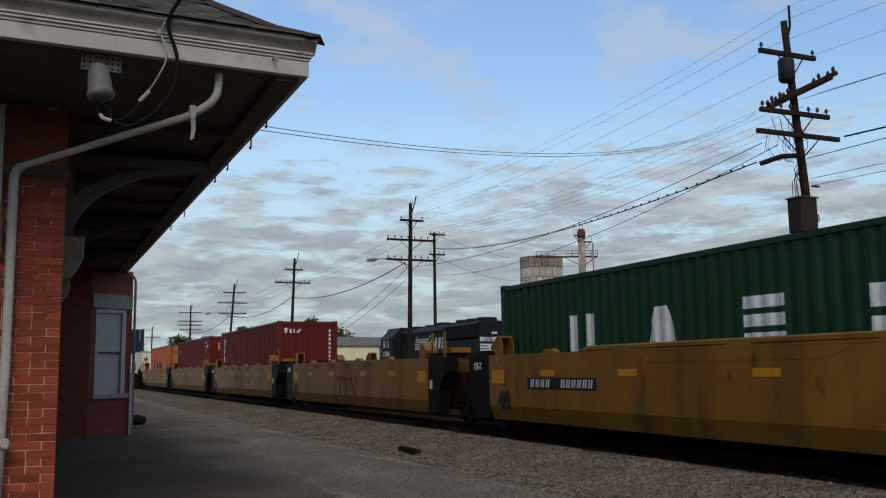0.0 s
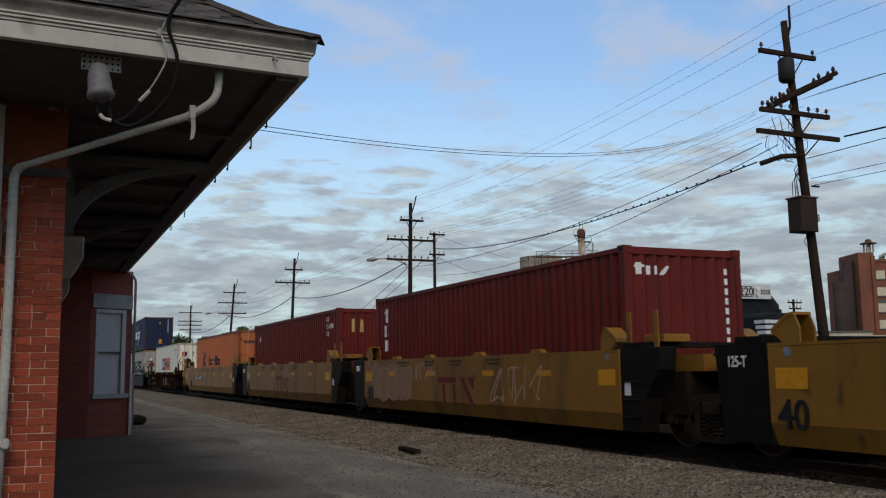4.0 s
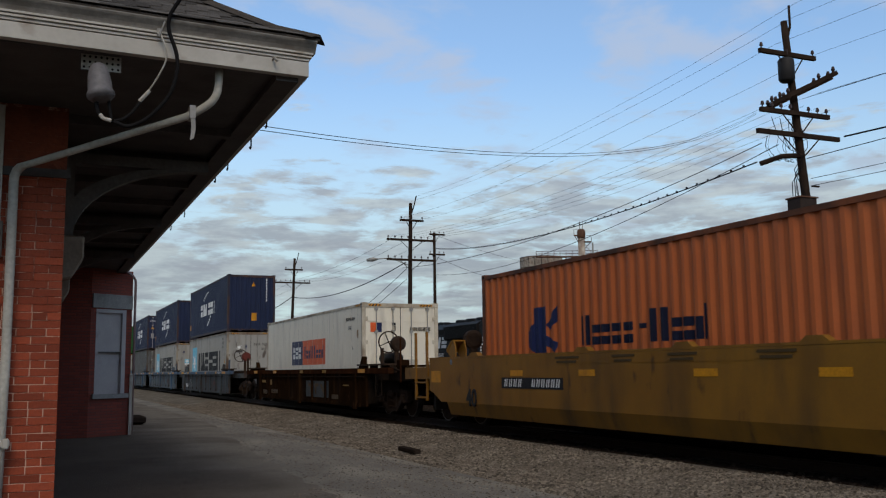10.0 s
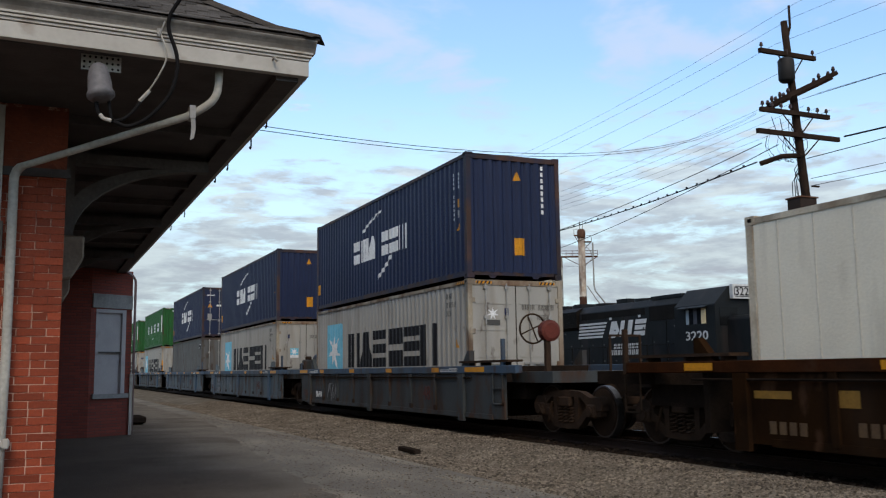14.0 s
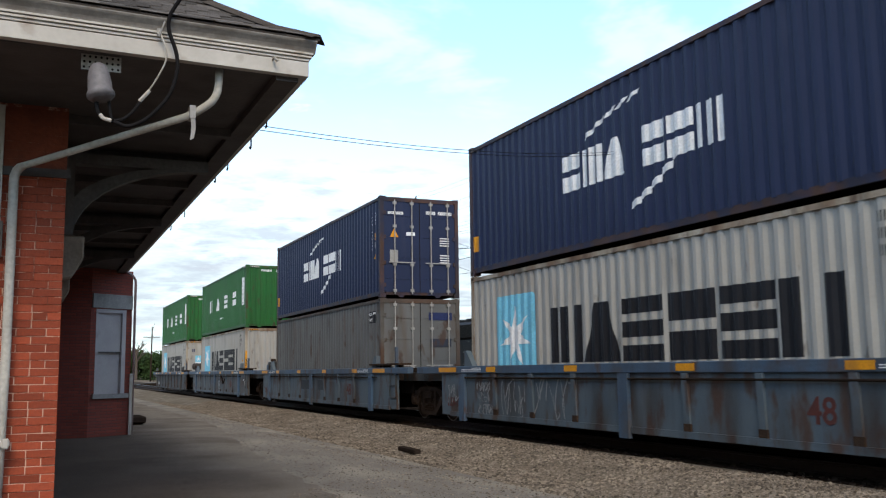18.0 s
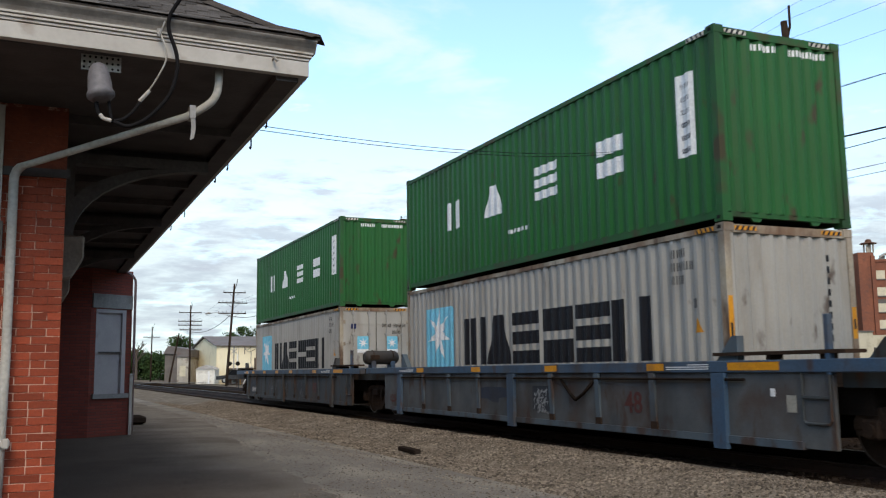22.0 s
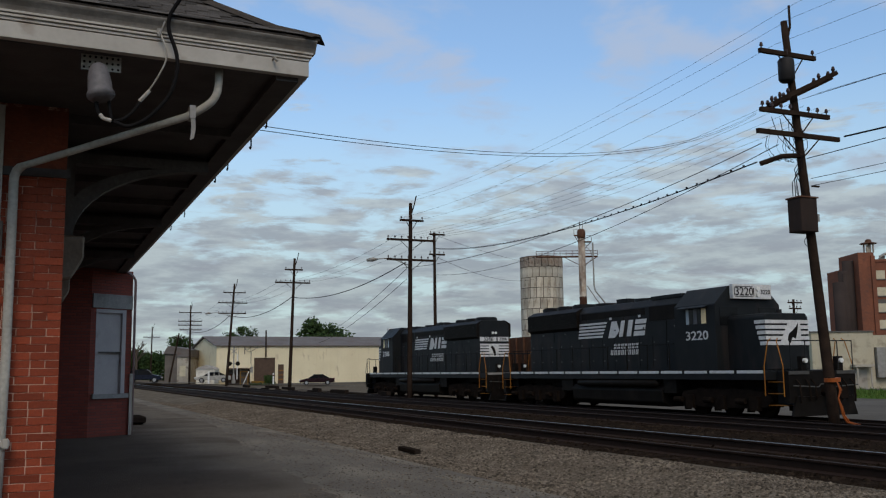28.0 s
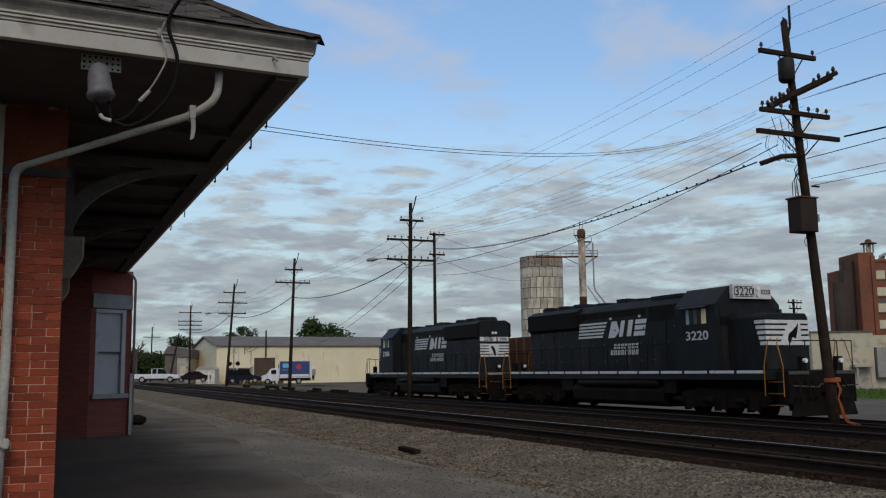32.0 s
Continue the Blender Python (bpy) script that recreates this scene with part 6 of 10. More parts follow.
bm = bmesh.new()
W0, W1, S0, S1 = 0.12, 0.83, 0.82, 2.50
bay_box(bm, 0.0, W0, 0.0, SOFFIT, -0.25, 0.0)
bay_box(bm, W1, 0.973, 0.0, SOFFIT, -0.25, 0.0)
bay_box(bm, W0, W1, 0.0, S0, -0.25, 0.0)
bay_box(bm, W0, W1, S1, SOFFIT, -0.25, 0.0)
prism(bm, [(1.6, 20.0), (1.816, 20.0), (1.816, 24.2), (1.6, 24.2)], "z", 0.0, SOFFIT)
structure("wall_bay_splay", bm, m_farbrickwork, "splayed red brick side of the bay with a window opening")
m_pipe_bay = mat("faded pink pipe paint", (0.30, 0.22, 0.21), (0.22, 0.15, 0.145), 4, 0.6)
window = thing("window_1", "tall boarded sash window with a grey stone lintel", "window", kind="structure")
m_board = mat("pale grey window board", (0.43, 0.40, 0.385), (0.36, 0.335, 0.325), 2, 0.6, bump=0.03, grain_mix=0.12, dirt=(0.15, 0.14, 0.14), dirt_amount=0.2)
for name, material, rows in (("lintel", m_trimgrey, [(0.02, 0.96, 2.52, 2.80, 0.0, 0.035)]), ("window_sill", m_trimgrey, [(0.06, 0.90, 0.74, 0.83, 0.0, 0.06)]),
                             ("window_frame", m_board, [(W0, W0 + 0.06, S0, S1, -0.10, 0.004), (W1 - 0.09, W1, S0, S1, -0.10, 0.004), (W0 + 0.06, W1 - 0.09, S1 - 0.07, S1, -0.10, 0.004)]),
                             ("upper_sash", m_board, [(W0 + 0.06, W1 - 0.09, 1.66, S1 - 0.07, -0.09, -0.05)]),
                             ("meeting_rail", m_darkwood, [(W0 + 0.06, W1 - 0.09, 1.63, 1.66, -0.10, -0.03)]),
                             ("lower_sash", m_board, [(W0 + 0.06, W1 - 0.09, S0, 1.63, -0.12, -0.08)])):
    bm = bmesh.new()
    for r in rows:
        bay_box(bm, *r)
    part(name, bm, material, window, "grey painted stone" if name == "lintel" else "")
bm = bmesh.new()
box(bm, 1.80, 1.86, 19.93, 19.99, 0.0, 1.22)
tagged(part("corner_post", bm, m_white, None), "short white wooden guard post on the bay corner", "guard post")
bm = bmesh.new()
tube(bm, bend([(1.68, 19.80, 3.27), (1.80, 19.86, 3.20), (1.865, 19.95, 3.12), (1.868, 19.99, 2.9), (1.868, 19.99, 0.06)]), 0.026, 8)
tagged(part("downspout", bm, m_pipe_bay, None, smooth=True), "thin pale downpipe on the corner of the brick bay", "downpipe")
for p, w, l in (((2.0, 24.6, 0.62), 0.4, 1.2), ((2.2, 24.4, 0.13), 0.7, 1.4)):
    bm = bmesh.new()
    box(bm, -w / 2, w / 2, -l / 2, l / 2, -0.09, 0.05)
    if p[2] > 0.3:
        for a in (-0.6, 0.6):
            box(bm, -0.2, 0.2, a - 0.05, a + 0.05, -0.62, -0.09)
    else:
        box(bm, -w / 2 + 0.05, w / 2 - 0.05, -l / 2 + 0.1, l / 2 - 0.1, -0.13, -0.09)
    o = tagged(part("bench" if p[2] > 0.3 else "timber_stack", bm, m_tie, None, bevel=0.02), "low dark wooden bench beside the bay" if p[2] > 0.3 else "low stack of dark timbers on the asphalt beside the bay", "bench" if p[2] > 0.3 else "timber")
    o.matrix_basis = pose(*p)
# ledge under the frieze and the end window's white casing
bm = bmesh.new()
box(bm, -9.0, WALL_X + 0.03, WALL_Y - 0.035, WALL_Y + 0.012, 2.735, 2.80)
structure("trim", bm, m_darkwood, "dark wooden ledge along the end wall")
casing = thing("window_2", "white casing of a window in the end wall", "window", kind="structure")
boxes("window_frame", m_white, casing, [(-0.41, -0.272, WALL_Y - 0.05, WALL_Y - 0.001, 2.37, SOFFIT - 0.03)])
boxes("window_sill", m_gutter, casing, [(-1.4, -0.252, WALL_Y - 0.08, WALL_Y - 0.001, 2.10, 2.37)])
boxes("pane", m_glass, casing, [(-1.4, -0.41, WALL_Y - 0.03, WALL_Y - 0.02, 2.37, SOFFIT - 0.03)])
# soffit and fascia
bm = bmesh.new()
box(bm, -9.0, EAVE_X - 0.06, EAVE_Y + 0.06, 44.0, SOFFIT, SOFFIT + 0.02)
structure("ceiling", bm, m_darkwood, "dark boarded soffit under the deep eaves")
eave = thing("eave", "white painted wooden fascia and moulding round the eaves", "eaves", kind="structure")
# the street front runs a little out of square, so its boards shear with the distance from the corner
SKEW = 0.046


def sheared(ob):
    for v in ob.data.vertices:
        v.co.y -= SKEW * (EAVE_X - v.co.x)
    return ob


for name, material, z0, z1, o in (("fascia_board", m_white, SOFFIT - 0.02, SOFFIT + 0.085, 0.0), ("bead", m_gutter, SOFFIT + 0.0855, SOFFIT + 0.091, -0.004), ("fascia_board", m_white, SOFFIT + 0.0915, SOFFIT + 0.112, 0.004),
                                  ("moulding", m_white, SOFFIT + 0.1125, SOFFIT + 0.128, 0.018), ("bead", m_gutter, SOFFIT + 0.1285, SOFFIT + 0.134, 0.010), ("cornice", m_white, SOFFIT + 0.1345, SOFFIT + 0.150, 0.026)):
    sheared(boxes(name, material, eave, [(-9.0, EAVE_X + o, EAVE_Y - o, EAVE_Y + 0.06, z0, z1)], bevel=0.002))
    boxes(name, material, eave, [(EAVE_X - 0.06, EAVE_X + o, EAVE_Y + 0.061, 44.0, z0, z1)])
# a hollow crown moulding curls out under the shingles
CROWN = [(0.010, 0.1505), (0.016, 0.165), (0.026, 0.182), (0.040, 0.197), (0.054, 0.210), (0.062, 0.222), (0.062, 0.240), (-0.06, 0.240), (-0.06, 0.1505)]
bm = bmesh.new()
prism(bm, [(EAVE_Y - o, SOFFIT + z) for o, z in CROWN], "x", -9.0, EAVE_X + 0.045)
sheared(part("crown_moulding", bm, m_crown, eave, "grey weathered crown moulding"))
bm = bmesh.new()
prism(bm, [(EAVE_X + o, SOFFIT + z) for o, z in CROWN], "y", EAVE_Y + 0.061, 44.0)
part("crown_moulding", bm, m_crown, eave, "grey weathered crown moulding")
boxes("soffit_batten", m_darkwood, eave, [(EAVE_X - 0.22, EAVE_X - 0.06, EAVE_Y + 0.06, 44.0, SOFFIT - 0.05, SOFFIT)])
for k in range(1, 9):
    y = EAVE_Y + 0.5 + 1.2 * k
    boxes("soffit_joist", m_darkwood, eave, [(WALL_X, EAVE_X - 0.22, y, y + 0.10, SOFFIT - 0.07, SOFFIT)])
m_corbel = mat("weathered beige corbel paint", (0.30, 0.245, 0.185), (0.21, 0.165, 0.12), 5, 0.7, dirt=(0.10, 0.07, 0.05), dirt_amount=0.35)
m_bracket = mat("dull grey bracket paint", (0.135, 0.130, 0.120), None, 4, 0.7, dirt=GRIME, dirt_amount=0.2)
HOOK_Z = SOFFIT - 0.015
# small wire hooks and nail ends along the lower edge of the eaves
for y, drop in ((8.11, 0.07), (9.20, 0.045), (12.1, 0.06), (7.5, 0.03), (9.9, 0.035), (13.4, 0.05)):
    bm = bmesh.new()
    tube(bm, [(EAVE_X + 0.004, y, HOOK_Z + 0.03), (EAVE_X + 0.004, y, HOOK_Z - drop), (EAVE_X + 0.004, y + 0.025, HOOK_Z - drop - 0.012), (EAVE_X + 0.004, y + 0.05, HOOK_Z - drop + 0.01)], 0.007, 5)
    tagged(part("eave_hook", bm, m_wire), "small dark wire hook under the eaves", "hook", "hooks under the eaves")
# curved brackets on the long wall
for y, material in ((9.0, m_bracket), (12.6, m_darkwood), (16.2, m_darkwood)):
    br = thing("eave_bracket", "curved wooden bracket holding up the eaves", "bracket", group="brackets under the eaves")
    boxes("wall_post", m_darkwood if material is m_darkwood else material, br, [(WALL_X, WALL_X + 0.10, y - 0.08, y + 0.08, 2.1, SOFFIT - 0.07)])
    boxes("beam", material, br, [(WALL_X + 0.10, EAVE_X - 0.23, y - 0.07, y + 0.07, SOFFIT - 0.17, SOFFIT - 0.072)])
    bm = bmesh.new()
    n = 12
    rings = []
    for j in range(n + 1):
        a = math.pi / 2 * j / n
        ca, sa = math.cos(a), math.sin(a)
        ox, oz = WALL_X + 0.10 + 1.18 * (1 - ca), 2.46 + 0.67 * sa
        ix, iz = max(WALL_X + 1.10 * (1 - ca), WALL_X + 0.10), 2.60 + 0.55 * sa
        rings.append([bm.verts.new((px, py, pz)) for px, py, pz in ((ox, y - 0.06, oz), (ox, y + 0.06, oz), (ix, y + 0.06, iz), (ix, y - 0.06, iz))])
    for p, q in zip(rings, rings[1:]):
        for k in range(4):
            bm.faces.new((p[k], p[(k + 1) % 4], q[(k + 1) % 4], q[k]))
    bm.faces.new(rings[0]), bm.faces.new(rings[-1])
    part("curved_brace", bm, material, br)
    bm = bmesh.new()
    prism(bm, [(WALL_X, 2.05), (WALL_X + 0.10, 2.08), (WALL_X + 0.20, 2.26), (WALL_X + 0.20, 2.46), (WALL_X, 2.46)], "y", y - 0.10, y + 0.10)
    part("corbel", bm, m_corbel, br, "pale grey corbel block", bevel=0.015)
# roof: flared hip
PROFILE = [(0.0, 3.545), (0.25, 3.67), (0.55, 3.88), (1.0, 4.27), (2.0, 5.25), (3.4, 6.7)]
bm = bmesh.new()
ex, ey = EAVE_X + 0.06, EAVE_Y - 0.06
rows = []
for k, z in PROFILE:
    rows.append([bm.verts.new((-9.0, ey + k - SKEW * (ex - k + 9.0), z)), bm.verts.new((ex - k, ey + k, z)), bm.verts.new((ex - k, 44.0, z))])
for a, b in zip(rows, rows[1:]):
    for j in (0, 1):
        bm.faces.new((a[j], a[j + 1], b[j + 1], b[j]))
lo = [bm.verts.new((-9.0, ey - SKEW * (ex + 9.0), 3.53)), bm.verts.new((ex, ey, 3.53)), bm.verts.new((ex, 44.0, 3.53))]
for j in (0, 1):
    bm.faces.new((lo[j], lo[j + 1], rows[0][j + 1], rows[0][j]))
roof = structure("roof", bm, m_shingle, "weathered grey shingle hip roof")


def roof_z(k):
    for (a, u), (b, v) in zip(PROFILE, PROFILE[1:]):
        if a <= k <= b:
            return u + (v - u) * (k - a) / (b - a), math.degrees(math.atan2(v - u, b - a))
    return PROFILE[-1][1], 45


bm = bmesh.new()
box(bm, -0.118, 0.118, 0.0, 0.125, 0.0, 0.0065)
tab = mesh_of("shingle", bm, mat("single shingle tab", (0.100, 0.089, 0.080), (0.068, 0.062, 0.056), 6, 0.9, bump=0.7, fine=120, vary=0.45, spec=0.05), 0.003)
k, row = -0.015, 0
while k < 1.0:
    z, a = roof_z(max(k, 0))
    x = ex - k - 0.14 - 0.24 * ((row * 0.37) % 1.0)
    while x > -1.3:
        share("shingle", tab, roof, pose(x, ey + k - SKEW * (ex - k - x), z + 0.004 + random.uniform(0, 0.003), a - 2.0, random.uniform(-1, 1), random.uniform(-0.6, 0.6)))
        x -= 0.243
    k, row = k + 0.078 * math.cos(radians(a)), row + 1
# hip caps
k = 0.0
bm = bmesh.new()
prism(bm, [(-0.10, -0.03), (0.0, 0.02), (0.10, -0.03), (0.0, 0.005)], "y", 0.0, 0.22)
cap = mesh_of("hip_cap", bm, m_shingle)
while k < 1.0:
    z, a = roof_z(k)
    share("hip_cap", cap, roof, pose(ex - k, ey + k, z + 0.012, math.degrees(math.atan(math.tan(radians(a)) / 1.414)), 0, 45))
    k += 0.13
# downspout
downspout = thing("downspout", "grey white downpipe bent under the eaves and down the wall", "downpipe")


m_pipe = mat("aged pipe paint", (0.47, 0.45, 0.39), (0.37, 0.35, 0.30), 4, 0.55, dirt=(0.2, 0.17, 0.14), dirt_amount=0.2)
bm = bmesh.new()
tube(bm, bend([(1.10, 6.30, 3.33), (1.09, 6.30, 3.09), (0.94, 6.42, 2.99), (-0.190, 7.60, 2.77), (-0.188, 7.60, 1.35), (-0.208, 7.60, 0.05)]), [0.027] * 12 + [0.035] * 14, 12)
part("pipe", bm, m_pipe, downspout, smooth=True)
bm = bmesh.new()
box(bm, -0.225, -0.135, 7.53, 7.695, 0.70, 0.745)
box(bm, -0.185, -0.140, 7.515, 7.56, 0.69, 0.765)
part("wall_clip", bm, m_white, downspout, "white painted wall clip", bevel=0.008)
bm = bmesh.new()
prism(bm, [(0.922, 2.97), (0.952, 2.97), (0.958, 2.88), (0.946, 2.815), (0.922, 2.80), (0.928, 2.89)], "y", 6.37, 6.376)
box(bm, 0.915, 0.955, 6.365, 6.47, 2.955, 3.045)
part("strap", bm, m_metalgrey, downspout, "loose hanging metal strap")
# flood lamp on its perforated plate, and its wires
lamp = thing("security_light", "grey domed security lamp hanging from a perforated white plate", "lamp")
boxes("mounting_plate", m_white, lamp, [(0.207, 0.455, 6.298, 6.302, 3.196, 3.30)])
bm = bmesh.new()
for i in range(7):
    for j in range(3):
        cyl(bm, (0.226 + 0.035 * i, 6.294, 3.212 + 0.036 * j), (0.226 + 0.035 * i, 6.299, 3.212 + 0.036 * j), 0.008, 8)
tagged(part("screw_holes", bm, m_black, lamp, "row of dark holes"), kind="stuff")
bm = bmesh.new()
prof = [(0.0, 0.138), (0.040, 0.130), (0.066, 0.104), (0.081, 0.055), (0.088, 0.0), (0.091, -0.06), (0.104, -0.085), (0.105, -0.10), (0.090, -0.115), (0.06, -0.128), (0.0, -0.132)]
ringsets = []
for r, z in prof:
    ringsets.append([bm.verts.new((0.338 + r * math.cos(t), 6.19 + r * math.sin(t), 3.105 + z)) for t in (2 * math.pi * i / 20 for i in range(20))] if r else [bm.verts.new((0.338, 6.19, 3.105 + z))] * 20)
for a, b in zip(ringsets, ringsets[1:]):
    for i in range(20):
        q = list(dict.fromkeys((a[i], a[(i + 1) % 20], b[(i + 1) % 20], b[i])))
        if len(q) > 2:
            bm.faces.new(q)
bmesh.ops.rotate(bm, verts=bm.verts, cent=(0.338, 6.19, 3.20), matrix=Matrix.Rotation(radians(-11), 3, "X") @ Matrix.Rotation(radians(-7), 3, "Y"))
bmesh.ops.translate(bm, verts=bm.verts, vec=(-0.030, 0.0, -0.028))
bmesh.ops.scale(bm, verts=bm.verts, vec=(0.84, 0.84, 0.96), space=Matrix.Translation((-0.308, -6.19, -3.10)))
part("housing", bm, mat("grey lamp housing", (0.16, 0.15, 0.15), (0.12, 0.11, 0.11), 5, 0.45), lamp, "dull grey housing", smooth=True)
bm = bmesh.new()
tube(bm, bend([(0.30, 6.19, 3.0), (0.31, 6.18, 2.88), (0.36, 6.18, 2.835), (0.44, 6.2, 2.84)]), 0.013, 8)
part("lead", bm, m_wire, lamp)
bm = bmesh.new()
tube(bm, bend([(0.375, 6.19, 3.0), (0.385, 6.18, 2.90), (0.40, 6.18, 2.842)]), 0.010, 8)
part("lead", bm, m_wire, lamp)
bm = bmesh.new()
tube(bm, bend([(0.328, 6.17, 2.868), (0.345, 6.165, 2.842), (0.395, 6.17, 2.833)]), 0.013, 8)
part("elbow", bm, m_white, lamp, "white plastic elbow")
service = thing("service_cable", "thick black service cable looping over the eaves", "cable")
bm = bmesh.new()
tube(bm, bend([(1.35, 4.6, 5.2), (0.83, 5.95, 3.72), (0.70, 6.06, 3.50), (0.80, 6.08, 3.26), (0.76, 6.1, 3.03), (0.62, 6.14, 2.86), (0.50, 6.18, 2.80), (0.41, 6.18, 2.833)], 6), 0.013, 8)
part("black_cable", bm, m_wire, service, smooth=True)
bm = bmesh.new()
tube(bm, bend([(0.67, 6.08, 3.44), (0.735, 6.1, 3.28), (0.66, 6.2, 3.12), (0.58, 6.3, 3.02)], 6), 0.006, 8)
part("white_wire", bm, m_white, service, "thin white wire", smooth=True)
bm = bmesh.new()
cyl(bm, (0.575, 6.28, 3.01), (0.635, 6.24, 3.08), 0.013, 8)
part("connector", bm, m_white, service)
bm = bmesh.new()
tube(bm, bend([(0.58, 6.28, 3.01), (0.53, 6.24, 2.92), (0.46, 6.2, 2.85), (0.41, 6.18, 2.838)], 6), 0.011, 8)
part("spliced_cable", bm, m_wire, service, smooth=True)
bm = bmesh.new()
box(bm, 0.655, 0.675, 6.09, 6.16, 3.42, 3.46)
cyl(bm, (0.665, 6.08, 3.40), (0.70, 6.06, 3.50), 0.007, 6)
part("insulator_clip", bm, m_metalgrey, service)
hook = thing("eave_hook", "small metal hook screwed to the white fascia", "hook")
bm = bmesh.new()
cyl(bm, (1.44, 6.12, 3.37), (1.44, 6.18, 3.37), 0.008, 8)
cyl(bm, (1.44, 6.12, 3.37), (1.46, 6.11, 3.345), 0.010, 8)
part("hook", bm, m_metalgrey, hook)
# bricks of the end wall, one by one
bm = bmesh.new()
box(bm, -0.1005, 0.1005, 0.0, 0.03, 0.0, 0.0553)
stretcher = mesh_of("brick", bm, m_brick, 0.0018)
bm = bmesh.new()
box(bm, -0.0475, 0.0475, 0.0, 0.03, 0.0, 0.0553)
header = mesh_of("brick", bm, m_brick, 0.0018)
for j in range(46):
    z = 0.004 + 0.0603 * j
    x = WALL_X
    seq = ["h", "s", "s", "s"] if j % 2 else ["s", "s", "s", "s"]
    if j % 6 == 3:
        seq = ["h", "h", "s", "h", "h", "s"]
    for q in seq:
        w = 0.203 if q == "s" else 0.097
        if x - w < -0.75:
            break
        share("brick", stretcher if q == "s" else header, wall_end, pose(x - w / 2, WALL_Y - 0.006 + random.uniform(-0.0035, 0.0035), z + random.uniform(-0.0015, 0.0015), 0, random.uniform(-0.7, 0.7), random.uniform(-0.5, 0.5)))
        x -= w + 0.0060
# courses below the soffit carry its shade as a darker brick colour
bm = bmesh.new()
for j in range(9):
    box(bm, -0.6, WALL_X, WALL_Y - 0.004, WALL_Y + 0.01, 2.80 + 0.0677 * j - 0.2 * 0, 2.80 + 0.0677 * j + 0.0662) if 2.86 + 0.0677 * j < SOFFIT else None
part("frieze_courses", bm, mat("shade-dark brick", (0.21, 0.055, 0.027), (0.13, 0.036, 0.019), 5, 0.8, bump=0.4), wall_end, "brick courses coloured dark for the shade under the soffit")


# ---- locomotives ----
m_latch = mat("worn grey latch metal", (0.11, 0.11, 0.11), (0.06, 0.06, 0.06), 6, 0.5)


